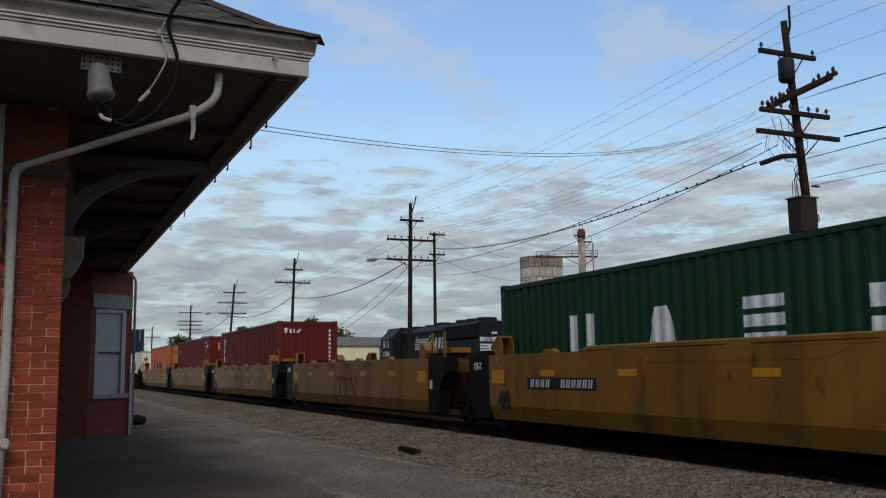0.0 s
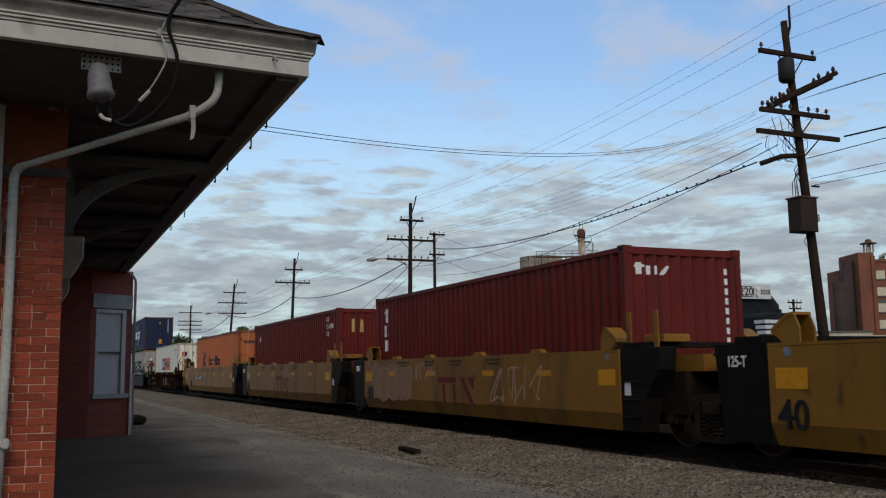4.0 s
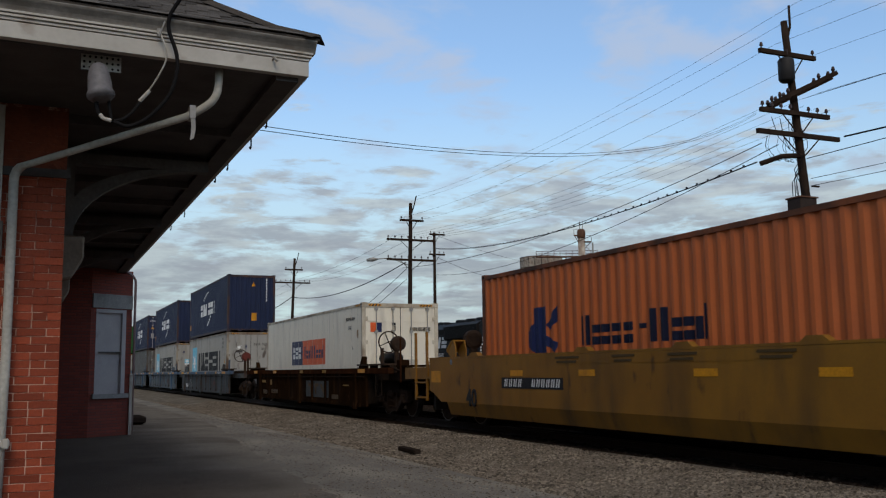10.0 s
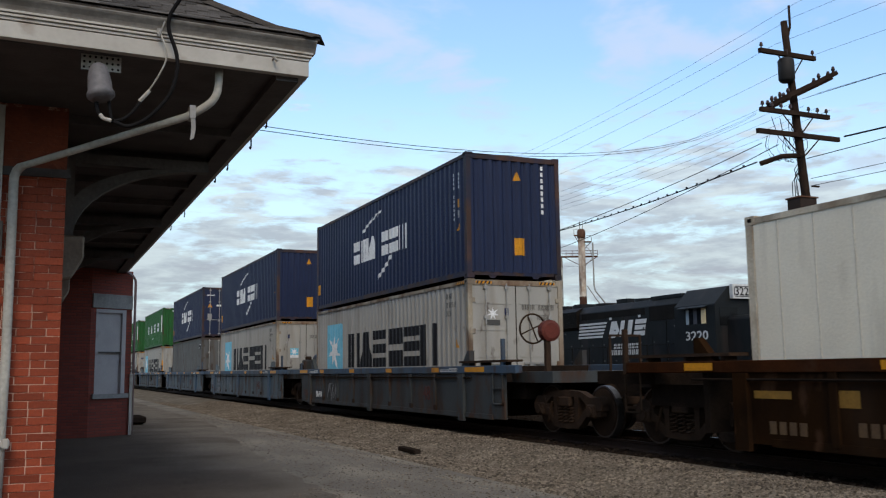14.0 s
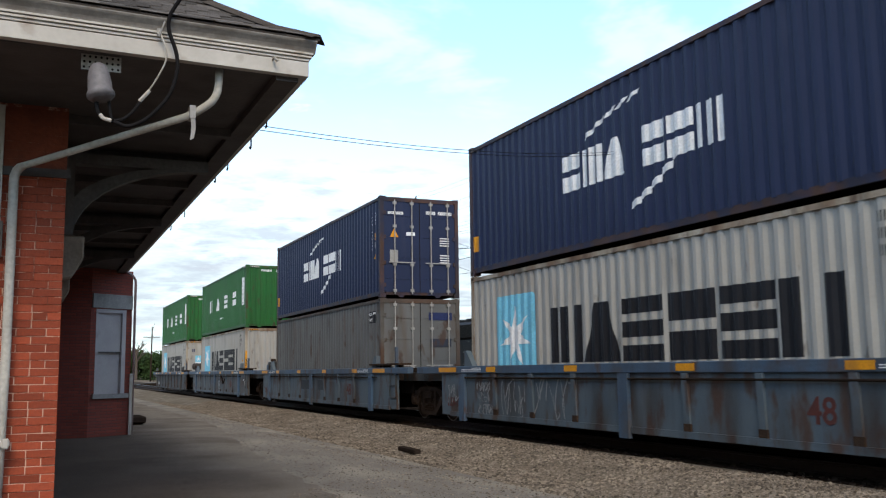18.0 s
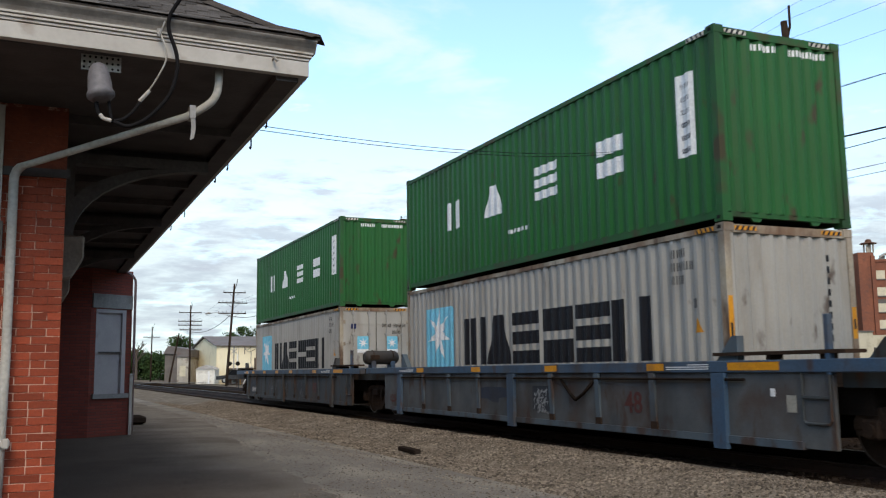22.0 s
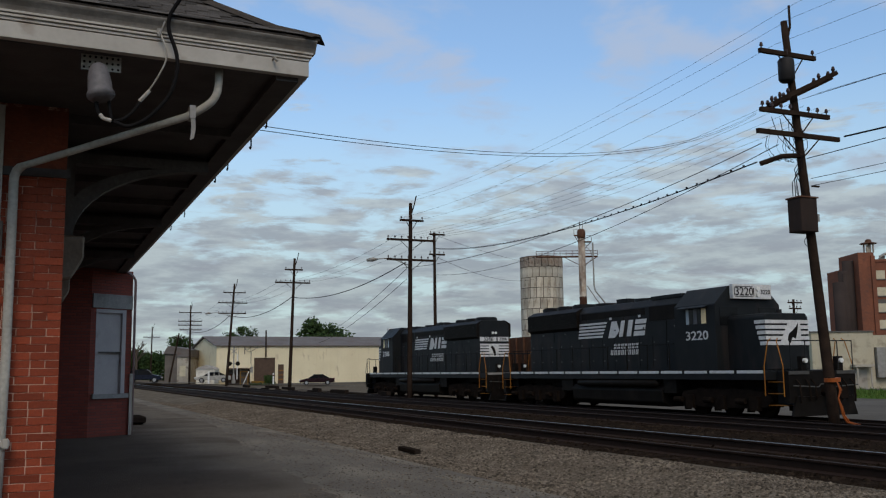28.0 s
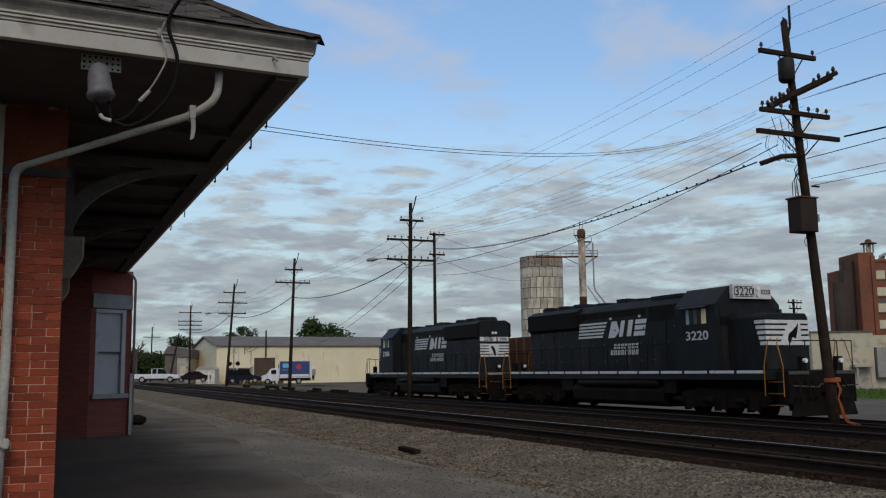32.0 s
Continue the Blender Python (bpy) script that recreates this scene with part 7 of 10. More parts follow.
def locomotive(label, number, m, nose_rail=None):
    """A six-axle road switcher, nose at local y = 0 and body towards +y; rail at z = 0."""
    c = thing("locomotive", label, "locomotive", m, "parked locomotives")
    hw = 0.92
    boxes("frame", m_locoblack, c, [(-1.5, 1.5, 1.3, 20.2, 1.28, 1.56), (-0.9, 0.9, 0.5, 1.3, 1.28, 1.56)])
    deck = boxes("walkway", m_locoblack, c, [(-1.52, 1.52, 1.3, 19.4, 1.562, 1.60), (-0.95, 0.95, 0.5, 1.3, 1.562, 1.60)])
    for s in (-1, 1):
        y = 1.35
        while y < 19.2:
            boxes("sill_stripe", m_locowhite, deck, [(s * 1.522 - 0.004, s * 1.522 + 0.004, y, min(y + 1.28, 19.3), 1.50, 1.60)], "white safety stripe")
            y += 1.42
    # long hood
    bm = bmesh.new()
    prism(bm, [(-hw, 1.6), (hw, 1.6), (hw, 4.2), (hw - 0.22, 4.48), (-hw + 0.22, 4.48), (-hw, 4.2)], "y", 6.0, 18.25)
    hood = part("long_hood", bm, m_locoblack, c, bevel=0.02)
    for s in (-1, 1):
        for i in range(13):
            y = 6.35 + 0.9 * i
            boxes("access_door", m_locoblack, hood, [(s * (hw + 0.006) - 0.008, s * (hw + 0.006) + 0.008, y, y + 0.84, 1.75, 2.98)])
            for z in (2.02, 2.72):
                boxes("latch", m_latch, hood, [(s * (hw + 0.024) - 0.009, s * (hw + 0.024) + 0.009, y + 0.72, y + 0.80, z, z + 0.05)])
        for i in range(6):
            y = 6.6 + 2.05 * i
            boxes("lifting_lug", m_latch, hood, [(s * (hw + 0.02) - 0.02, s * (hw + 0.02) + 0.02, y, y + 0.09, 3.30, 3.37)])
        for i in range(4):
            boxes("hood_seam", m_black, hood, [(s * (hw + 0.004) - 0.006, s * (hw + 0.004) + 0.006, 7.2 + 2.9 * i, 7.235 + 2.9 * i, 1.75, 4.18)])
        bm = bmesh.new()
        prism(bm, [(s * hw, 3.45), (s * (hw + 0.16), 3.58), (s * (hw + 0.16), 4.30), (s * (hw - 0.22), 4.50)][:: (1 if s < 0 else -1)], "y", 13.6, 18.2)
        rad = part("radiator_flare", bm, m_black, hood)
        bm = bmesh.new()
        for k in range(10):
            z = 3.68 + 0.06 * k
            box(bm, s * (hw + 0.163) - 0.006, s * (hw + 0.163) + 0.006, 13.75, 18.05, z, z + 0.035)
        part("radiator_grille", bm, m_black, rad, "dark louvred grille")
        boxes("air_intake", m_black, hood, [(s * (hw + 0.005) - 0.01, s * (hw + 0.005) + 0.01, 8.6, 13.4, 3.88, 4.16)], "dark dynamic brake grille")
        boxes("filter_grille", m_black, hood, [(s * (hw + 0.005) - 0.01, s * (hw + 0.005) + 0.01, 6.3, 8.3, 3.6, 4.18)])
        # company mark as plain stripes and blocks
        def along(pts):
            return pts if s < 0 else [(22.3 - y, z) for y, z in pts][::-1]

        for k in range(5):
            bm = bmesh.new()
            z = 3.06 + 0.145 * k
            prism(bm, along([(11.45 - 0.09 * k + 0.30, z), (13.70 - 0.03 * k, z), (13.70 - 0.03 * k - 0.02, z + 0.085), (11.45 - 0.09 * k + 0.24, z + 0.085)]), "x", s * (hw + 0.02) - 0.003, s * (hw + 0.02) + 0.003)
            part("white_stripe", bm, m_locowhite, hood)
        # a slanting wedge, two leaning bars and three short rows
        for quad in ([(11.28, 3.02), (10.78, 3.02), (10.42, 3.30), (10.62, 3.72), (10.98, 3.72)], [(10.48, 3.05), (10.20, 3.05), (9.98, 3.72), (10.26, 3.72)], [(9.92, 3.05), (9.60, 3.05), (9.40, 3.72), (9.72, 3.72)],
                     [(9.42, 3.05), (8.66, 3.05), (8.60, 3.24), (9.36, 3.24)], [(9.34, 3.30), (8.60, 3.30), (8.54, 3.48), (9.28, 3.48)], [(9.28, 3.54), (8.52, 3.54), (8.46, 3.72), (9.22, 3.72)]):
            bm = bmesh.new()
            prism(bm, along(quad), "x", s * (hw + 0.02) - 0.003, s * (hw + 0.02) + 0.003)
            part("company_mark", bm, m_locowhite, hood)
        for row, z in ((0, 2.54), (1, 2.28)):
            for k in range(7 if row == 0 else 8):
                y = 9.15 + 0.26 * k if s < 0 else 22.3 - 9.30 - 0.26 * k
                for q in (0.0, 0.11):
                    bm = bmesh.new()
                    lean = 0.05 * s
                    prism(bm, [(y + q, z), (y + q + 0.065, z), (y + q + 0.065 + lean, z + 0.21), (y + q + lean, z + 0.21)], "x", s * (hw + 0.02) - 0.003, s * (hw + 0.02) + 0.003)
                    part("marking_bar", bm, m_locowhite, hood)
        for y in (13.6, 11.0, 8.9):
            boxes("lifting_plate", m_locowhite, hood, [(s * (hw + 0.012) - 0.006, s * (hw + 0.012) + 0.006, y, y + 0.16, 3.80, 3.90)])
    for y in (17.3, 15.9, 14.5):
        bm = bmesh.new()
        cyl(bm, (0, y, 4.47), (0, y, 4.66), 0.62, 20)
        cyl(bm, (0, y, 4.66), (0, y, 4.70), 0.56, 20)
        part("radiator_fan", bm, m_locoblack, hood)
    for y in (12.6, 9.6):
        bm = bmesh.new()
        cyl(bm, (0, y, 4.47), (0, y, 4.62), 0.58, 20)
        part("brake_fan", bm, m_locoblack, hood)
    boxes("exhaust_pipe", m_locoblack, hood, [(-0.3, 0.3, 10.7, 11.5, 4.47, 4.72)])
    boxes("blower_duct", m_locoblack, hood, [(-0.75, 0.75, 6.4, 8.4, 4.47, 4.60)])
    # rear end of the long hood: number boards, lamps and mark
    boxes("end_number_board", m_locowhite, hood, [(-0.88, -0.20, 18.26, 18.29, 3.31, 3.55), (-0.12, 0.90, 18.26, 18.29, 3.31, 3.55)], "white number boards")
    for x, size in ((-0.54, 0.24), (0.39, 0.31)):
        lettering("number", number, size, m_decal_black, hood, Matrix(((-1, 0, 0, x), (0, 0, 1, 18.292), (0, 1, 0, 3.425), (0, 0, 0, 1))), 0.002, 0.004)
    bm = bmesh.new()
    for x in (-0.09, 0.09):
        cyl(bm, (x, 18.24, 3.78), (x, 18.29, 3.78), 0.075, 12)
    part("rear_headlight", bm, mat("lamp lens", (0.8, 0.8, 0.75), None, 3, 0.2), hood)
    bm = bmesh.new()
    for k in range(5):
        z = 2.45 + 0.155 * k
        box(bm, -0.9, 0.9, 18.262, 18.275, z, z + 0.10)
    box(bm, -0.25, 0.35, 18.262, 18.277, 2.45, 3.17)
    part("end_stripes", bm, m_locowhite, hood)
    bm = bmesh.new()
    prism(bm, [(-0.08, 2.52), (0.02, 2.50), (0.10, 2.72), (0.24, 3.0), (0.16, 3.08), (0.02, 2.95), (-0.06, 2.75)], "y", 18.277, 18.281)
    part("end_emblem", bm, m_black, hood)
    # cab
    bm = bmesh.new()
    prism(bm, [(-1.5, 1.6), (1.5, 1.6), (1.5, 3.98), (0.85, 4.64), (-0.85, 4.64), (-1.5, 3.98)], "y", 3.62, 5.95)
    cab = part("cab", bm, m_locoblack, c, bevel=0.02)
    for s in (-1, 1):
        # bright sky in the cab windows is put into the pale panes' colours
        for y0, y1, material in ((4.13, 4.38, mat("cream sky-glow pane", (0.92, 0.74, 0.42), None, 2, 0.3, bump=0)), (4.42, 4.60, m_glass), (4.63, 4.82, mat("grey window glass", (0.10, 0.10, 0.11), (0.05, 0.05, 0.055), 2, 0.2, bump=0)), (4.85, 5.06, m_glass), (5.09, 5.25, mat("pale window pane", (0.40, 0.45, 0.47), None, 2, 0.2, bump=0))):
            boxes("side_window", material, cab, [(s * 1.503 - 0.006, s * 1.503 + 0.006, y0, y1, 3.30, 3.86)])
        bm = bmesh.new()
        prism(bm, [(s * 1.5, 3.92), (s * 1.72, 3.86), (s * 1.72, 3.89), (s * 1.5, 3.96)][:: (1 if s < 0 else -1)], "y", 4.0, 5.55)
        part("window_awning", bm, m_locoblack, cab)
        lettering("number", number, 0.46, m_locowhite, cab, Matrix(((0, 0, -1, -1.504), (-1.42, 0, 0, 4.68), (0, 1, 0, 2.86), (0, 0, 0, 1))) if s < 0 else Matrix(((0, 0, 1, 1.504), (1.42, 0, 0, 4.68), (0, 1, 0, 2.86), (0, 0, 0, 1))), 0.003, 0.006, "white road number")
    for x0, x1 in ((-1.3, -0.5), (0.5, 1.3)):
        boxes("windshield", m_glass, cab, [(x0, x1, 3.60, 3.618, 3.2, 3.85)])
    boxes("number_board", m_locowhite, cab, [(-0.80, 0.98, 3.45, 3.62, 4.17, 4.69)], "white number board over the windshield")
    boxes("number_outline", m_decal_black, cab, [(-0.70, 0.14, 3.444, 3.449, 4.235, 4.26), (-0.70, 0.14, 3.444, 3.449, 4.595, 4.62), (-0.74, -0.71, 3.444, 3.449, 4.28, 4.57), (0.15, 0.18, 3.444, 3.449, 4.28, 4.57)])
    lettering("side_number", number, 0.23, m_decal_black, cab, Matrix(((1, 0, 0, 0.70), (0, 0, -1, 3.442), (0, 1, 0, 4.415), (0, 0, 0, 1))), 0.002, 0.004)
    lettering("number", number, 0.43, m_decal_black, cab, Matrix(((1, 0, 0, -0.28), (0, 0, -1, 3.442), (0, 1, 0, 4.415), (0, 0, 0, 1))), 0.002, 0.004)
    bm = bmesh.new()
    for z in (4.33, 4.54):
        cyl(bm, (0.33, 3.38, z), (0.33, 3.45, z), 0.085, 14)
    part("headlight", bm, mat("lamp lens", (0.8, 0.8, 0.75), None, 3, 0.2), cab)
    # short hood
    bm = bmesh.new()
    prism(bm, [(-0.98, 1.6), (0.98, 1.6), (0.98, 3.42), (0.88, 3.55), (-0.88, 3.55), (-0.98, 3.42)], "y", 1.75, 3.62)
    nose = part("short_hood", bm, m_locoblack, c, bevel=0.03)
    bm = bmesh.new()
    for k in range(5):
        z = 2.45 + 0.185 * k
        box(bm, -0.97, 0.97, 1.735, 1.748, z, z + 0.12)
        for s in (-1, 1):
            box(bm, s * 0.985 - 0.006, s * 0.985 + 0.006, 1.75, 2.00 + 0.06 * k, z, z + 0.12)
    prism(bm, [(-0.38, 2.45), (0.60, 2.45), (0.60, 3.31), (0.10, 3.31)], "y", 1.733, 1.747)
    part("nose_stripes", bm, m_locowhite, nose)
    bm = bmesh.new()
    prism(bm, [(-0.02, 2.62), (0.10, 2.50), (0.22, 2.72), (0.36, 2.66), (0.40, 2.78), (0.46, 2.98), (0.50, 3.22), (0.40, 3.10), (0.24, 2.96), (0.06, 2.84)], "y", 1.728, 1.732)
    part("nose_emblem", bm, m_black, nose)
    bm = bmesh.new()
    cyl(bm, (0.3, 2.4, 3.53), (0.3, 2.4, 3.72), 0.10, 10)
    part("bell", bm, m_locoblack, nose)
    # pilots, steps, handrails
    for e, y0, y1 in ((-1, 0.30, 0.50), (1, 20.0, 20.25)):
        boxes("pilot", m_black, c, [(-1.45, 1.45, y0, y1, 0.55, 1.56)])
        bm = bmesh.new()
        yy = 0.28 if e < 0 else 20.27
        prism(bm, [(-1.4, 0.12), (1.4, 0.12), (1.2, 0.75), (-1.2, 0.75)], "y", yy - 0.05, yy + 0.05)
        part("snow_plow", bm, m_black, c)
        boxes("pilot_stripe", m_metalgrey if e > 0 else m_serial, c, [(-1.45, -0.6, yy - 0.02, yy + 0.02, 1.46, 1.57), (0.6, 1.45, yy - 0.02, yy + 0.02, 1.46, 1.57)])
        bm = bmesh.new()
        cyl(bm, (0, yy, 0.88), (0, yy + e * 0.55, 0.88), 0.13, 8)
        box(bm, -0.15, 0.15, min(yy + e * 0.45, yy + e * 0.85), max(yy + e * 0.45, yy + e * 0.85), 0.70, 1.05)
        part("coupler", bm, m_undercarriage, c)
        for s in (-1, 1):
            for k in range(3):
                y = (0.5 if e < 0 else 19.4)
                boxes("step", (nose_rail or m_orange_rail) if e < 0 else m_orange_rail, c, [(min(s * 1.0, s * 1.5), max(s * 1.0, s * 1.5), y + 0.05, y + 0.70, 0.45 + 0.38 * k, 0.465 + 0.38 * k)])
                boxes("step_riser", m_locoblack, c, [(min(s * 1.0, s * 1.04), max(s * 1.0, s * 1.04), y, y + 0.75, 0.45 + 0.38 * k, 0.80 + 0.38 * k)])
            for y, b in ((0.45, 0.25), (1.30, -0.2)) if e < 0 else ((19.35, 0.2), (20.2, -0.25)):
                bm = bmesh.new()
                tube(bm, [(s * 1.52, y, 0.75), (s * 1.52, y, 1.75), (s * 1.50, y + b, 2.55), (s * 1.40, y + b * 1.2, 2.65)], 0.018, 8)
                part("grab_iron", bm, (nose_rail or m_orange_rail) if e < 0 else m_orange_rail, c, "bent safety handrail")
            bm = bmesh.new()
            cyl(bm, (s * 0.78, yy + e * 0.01, 1.90), (s * 0.78, yy + e * 0.10, 1.90), 0.08, 12)
            light = part("ditch_light", bm, mat("lamp lens", (0.8, 0.8, 0.75), None, 3, 0.2), c)
            boxes("lamp_box", m_black, light, [(s * 0.78 - 0.13, s * 0.78 + 0.13, yy - 0.005, yy + 0.16, 1.57, 2.04)] if e < 0 else [(s * 0.78 - 0.13, s * 0.78 + 0.13, yy - 0.16, yy + 0.005, 1.57, 2.04)])
        for k, x in enumerate((-1.15, -0.75, -0.5, 0.42, 0.62, 0.85, 1.2)):
            bm = bmesh.new()
            tube(bm, [(x, yy, 1.30), (x, yy + e * 0.14, 1.15), (x + 0.03, yy + e * 0.16, 0.75), (x + 0.06, yy + e * 0.10, 0.55 + 0.05 * (k % 3))], 0.028, 6)
            part("air_hose", bm, m_undercarriage, c)
        bm = bmesh.new()
        tube(bm, [(-1.40, yy + e * 0.12, 1.10), (-0.35, yy + e * 0.14, 1.05), (-0.25, yy + e * 0.14, 1.14), (0.25, yy + e * 0.14, 1.14), (0.35, yy + e * 0.14, 1.05), (1.40, yy + e * 0.12, 1.10)], 0.02, 6)
        part("uncoupling_lever", bm, m_serial, c)
        bm = bmesh.new()
        tube(bm, [(-1.35, yy, 1.6), (-1.35, yy, 2.55), (1.35, yy, 2.55), (1.35, yy, 1.6)], 0.022, 6)
        for x in (-0.7, 0.7):
            cyl(bm, (x, yy, 1.6), (x, yy, 2.55), 0.02, 6)
        part("end_railing", bm, m_locoblack, c)
    for s in (-1, 1):
        bm = bmesh.new()
        cyl(bm, (s * 1.46, 6.1, 2.62), (s * 1.46, 19.2, 2.62), 0.02, 6)
        part("handrail", bm, m_black, c)
        for k in range(10):
            y = 6.4 + 1.4 * k
            bm = bmesh.new()
            cyl(bm, (s * 1.47, y, 1.58), (s * 1.46, y, 2.62), 0.02, 6)
            part("handrail_post", bm, m_black, c)
    # tank and trucks
    boxes("centre_sill", m_black, c, [(-0.62, 0.62, 1.0, 19.6, 0.72, 1.279)])
    for y0, y1 in ((6.2, 7.0), (13.65, 14.6)):
        boxes("equipment_locker", m_black, c, [(-1.35, 1.35, y0, y1, 0.75, 1.279)])
    for s in (-1, 1):
        bm = bmesh.new()
        tube(bm, [(s * 1.44, 7.2, 1.12), (s * 1.44, 7.3, 1.12), (s * 1.44, 12.9, 1.12), (s * 1.44, 13.0, 1.12)], [0.05, 0.13, 0.13, 0.05], 10)
        part("main_reservoir", bm, m_black, c, smooth=True)
    bm = bmesh.new()
    prism(bm, [(-1.3, 1.05), (-1.42, 0.85), (-1.38, 0.40), (-1.1, 0.22), (1.1, 0.22), (1.38, 0.40), (1.42, 0.85), (1.3, 1.05)], "y", 7.0, 13.6)
    part("fuel_tank", bm, m_black, c, bevel=0.03)
    boxes("air_reservoir_rack", m_undercarriage, c, [(-1.3, 1.3, 7.2, 13.4, 1.06, 1.26)])
    for yc in (3.75, 16.9):
        t = part("truck", bmesh.new(), m_undercarriage, c, "grimy three-axle truck")
        for s in (-1, 1):
            bm = bmesh.new()
            prism(bm, [(yc - 2.4, 0.55), (yc - 2.2, 0.85), (yc - 1.3, 0.95), (yc + 1.3, 0.95), (yc + 2.2, 0.85), (yc + 2.4, 0.55), (yc + 2.2, 0.36), (yc + 1.2, 0.30), (yc - 1.2, 0.30), (yc - 2.2, 0.36)], "x", s * 1.18 - 0.07, s * 1.18 + 0.07)
            part("side_frame", bm, m_undercarriage, t, bevel=0.02)
            for k in (-1, 0, 1):
                boxes("journal_box", m_undercarriage, t, [(s * 1.28 - 0.10, s * 1.28 + 0.10, yc + 1.7 * k - 0.2, yc + 1.7 * k + 0.2, 0.24, 0.72)])
                boxes("brake_shoe", m_undercarriage, t, [(s * 0.95 - 0.1, s * 0.95 + 0.1, yc + 1.7 * k + 0.53, yc + 1.7 * k + 0.70, 0.16, 0.66)])
                bm = bmesh.new()
                cyl(bm, (s * 1.36, yc + 1.7 * k + 0.85, 0.55), (s * 1.36, yc + 1.7 * k + 0.4, 0.55), 0.10, 8)
                part("brake_cylinder", bm, m_undercarriage, t)
        for k in (-1, 0, 1):
            bm = bmesh.new()
            cyl(bm, (-0.95, yc + 1.7 * k, 0.51), (0.95, yc + 1.7 * k, 0.51), 0.09, 8)
            for s in (-1, 1):
                tube(bm, [(s * 0.69, yc + 1.7 * k, 0.51), (s * 0.70, yc + 1.7 * k, 0.51), (s * 0.84, yc + 1.7 * k, 0.51)], [0.54, 0.515, 0.51], 24)
            part("wheelset", bm, m_undercarriage, t)
    return c


locomotive("black road locomotive with white nose stripes and number boards", "3220", pose(LOCO_X, 22.9, LOCO_Z))
locomotive("black road locomotive coupled with its long hood leading", "3286", pose(LOCO_X, 65.25, LOCO_Z, 0, 0, 180), m_black)


# ---- poles and wires ----
RX, RY = 0.9156, -0.402


def utility_pole(label, base, top_z, lean, arms, rod=None, r0=0.16, r1=0.10, lamp=None, street=False):
    """A wooden pole. lean: sideways shift of its top; arms: (height, left, right, insulators a side)."""
    p = thing("utility_pole", label, "utility pole", pose(*base), "utility poles along the track")
    x, y, z = base
    h = top_z - z
    tx, ty = lean * RX, lean * RY
    bm = bmesh.new()
    n = 7
    tube(bm, [(tx * i / n, ty * i / n, -0.3 * (i == 0) + h * i / n) for i in range(n + 1)], [r0 + (r1 - r0) * i / n for i in range(n + 1)], 12)
    part("pole", bm, m_polewood, p, smooth=True)
    for az, left, right, n in arms:
        k = (az - z) / h
        cx, cy = tx * k, ty * k - 0.16
        l, r = left * 1.0, right * 1.0
        c = l, r
        bm = bmesh.new()
        ax, bx = (l / RX), (r / RX)
        box(bm, ax, bx, cy - 0.05, cy + 0.05, az - z - 0.06, az - z + 0.06)
        arm = part("crossarm", bm, m_polewood, p)
        bm = bmesh.new()
        for s, e in ((-1, ax), (1, bx)):
            q = cx + (e - cx) * 0.45
            cyl(bm, (q, cy, az - z - 0.05), (cx, cy + 0.05, az - z - 0.62), 0.018, 6)
        part("arm_brace", bm, m_polewood, arm)
        for i in range(n):
            px = ax + 0.08 + (bx - ax - 0.16) * i / max(1, n - 1)
            if abs(px - cx) < 0.12:
                continue
            bm = bmesh.new()
            cyl(bm, (px, cy, az - z + 0.06), (px, cy, az - z + 0.13), 0.015, 6)
            tube(bm, [(px, cy, az - z + 0.13), (px, cy, az - z + 0.18), (px, cy, az - z + 0.23)], [0.05, 0.045, 0.03], 8)
            part("insulator", bm, m_insul, arm)
    if rod:
        bm = bmesh.new()
        a, zz = rod
        tube(bm, [(tx + 0.08, ty, h - 0.55), (tx + 0.22, ty, h - 0.1), (a * RX, a * RY, zz - z)], 0.035, 6)
        part("top_bracket", bm, m_polewood, p)
    if lamp:
        a, lz, k = lamp
        bm = bmesh.new()
        tube(bm, [(tx * 0.6, ty * 0.6, lz - z - 0.35), (a * 0.5 * RX, a * 0.5 * RY, lz - z + 0.12), (a * RX, a * RY, lz - z + 0.05)], 0.03, 8)
        part("lamp_arm", bm, m_metalgrey, p)
        bm = bmesh.new()
        tube(bm, [((a + 0.3) * RX, (a + 0.3) * RY, lz - z + 0.06), (a * RX, a * RY, lz - z + 0.05), ((a - 0.35) * RX, (a - 0.35) * RY, lz - z)], [0.05, 0.13, 0.08], 10)
        part("lamp_head", bm, m_metalgrey, p, "grey street lamp head", smooth=True)
    return p


big = utility_pole("tall leaning wooden pole with crossarms, transformer and metal box", (19.5, 18.69, -0.75), 10.75, -0.72,
                   [(9.72, -1.63, 0.20, 2), (8.05, -1.74, 0.50, 8), (7.44, -1.89, 0.78, 0)], (-0.55, 11.22), 0.155, 0.095)
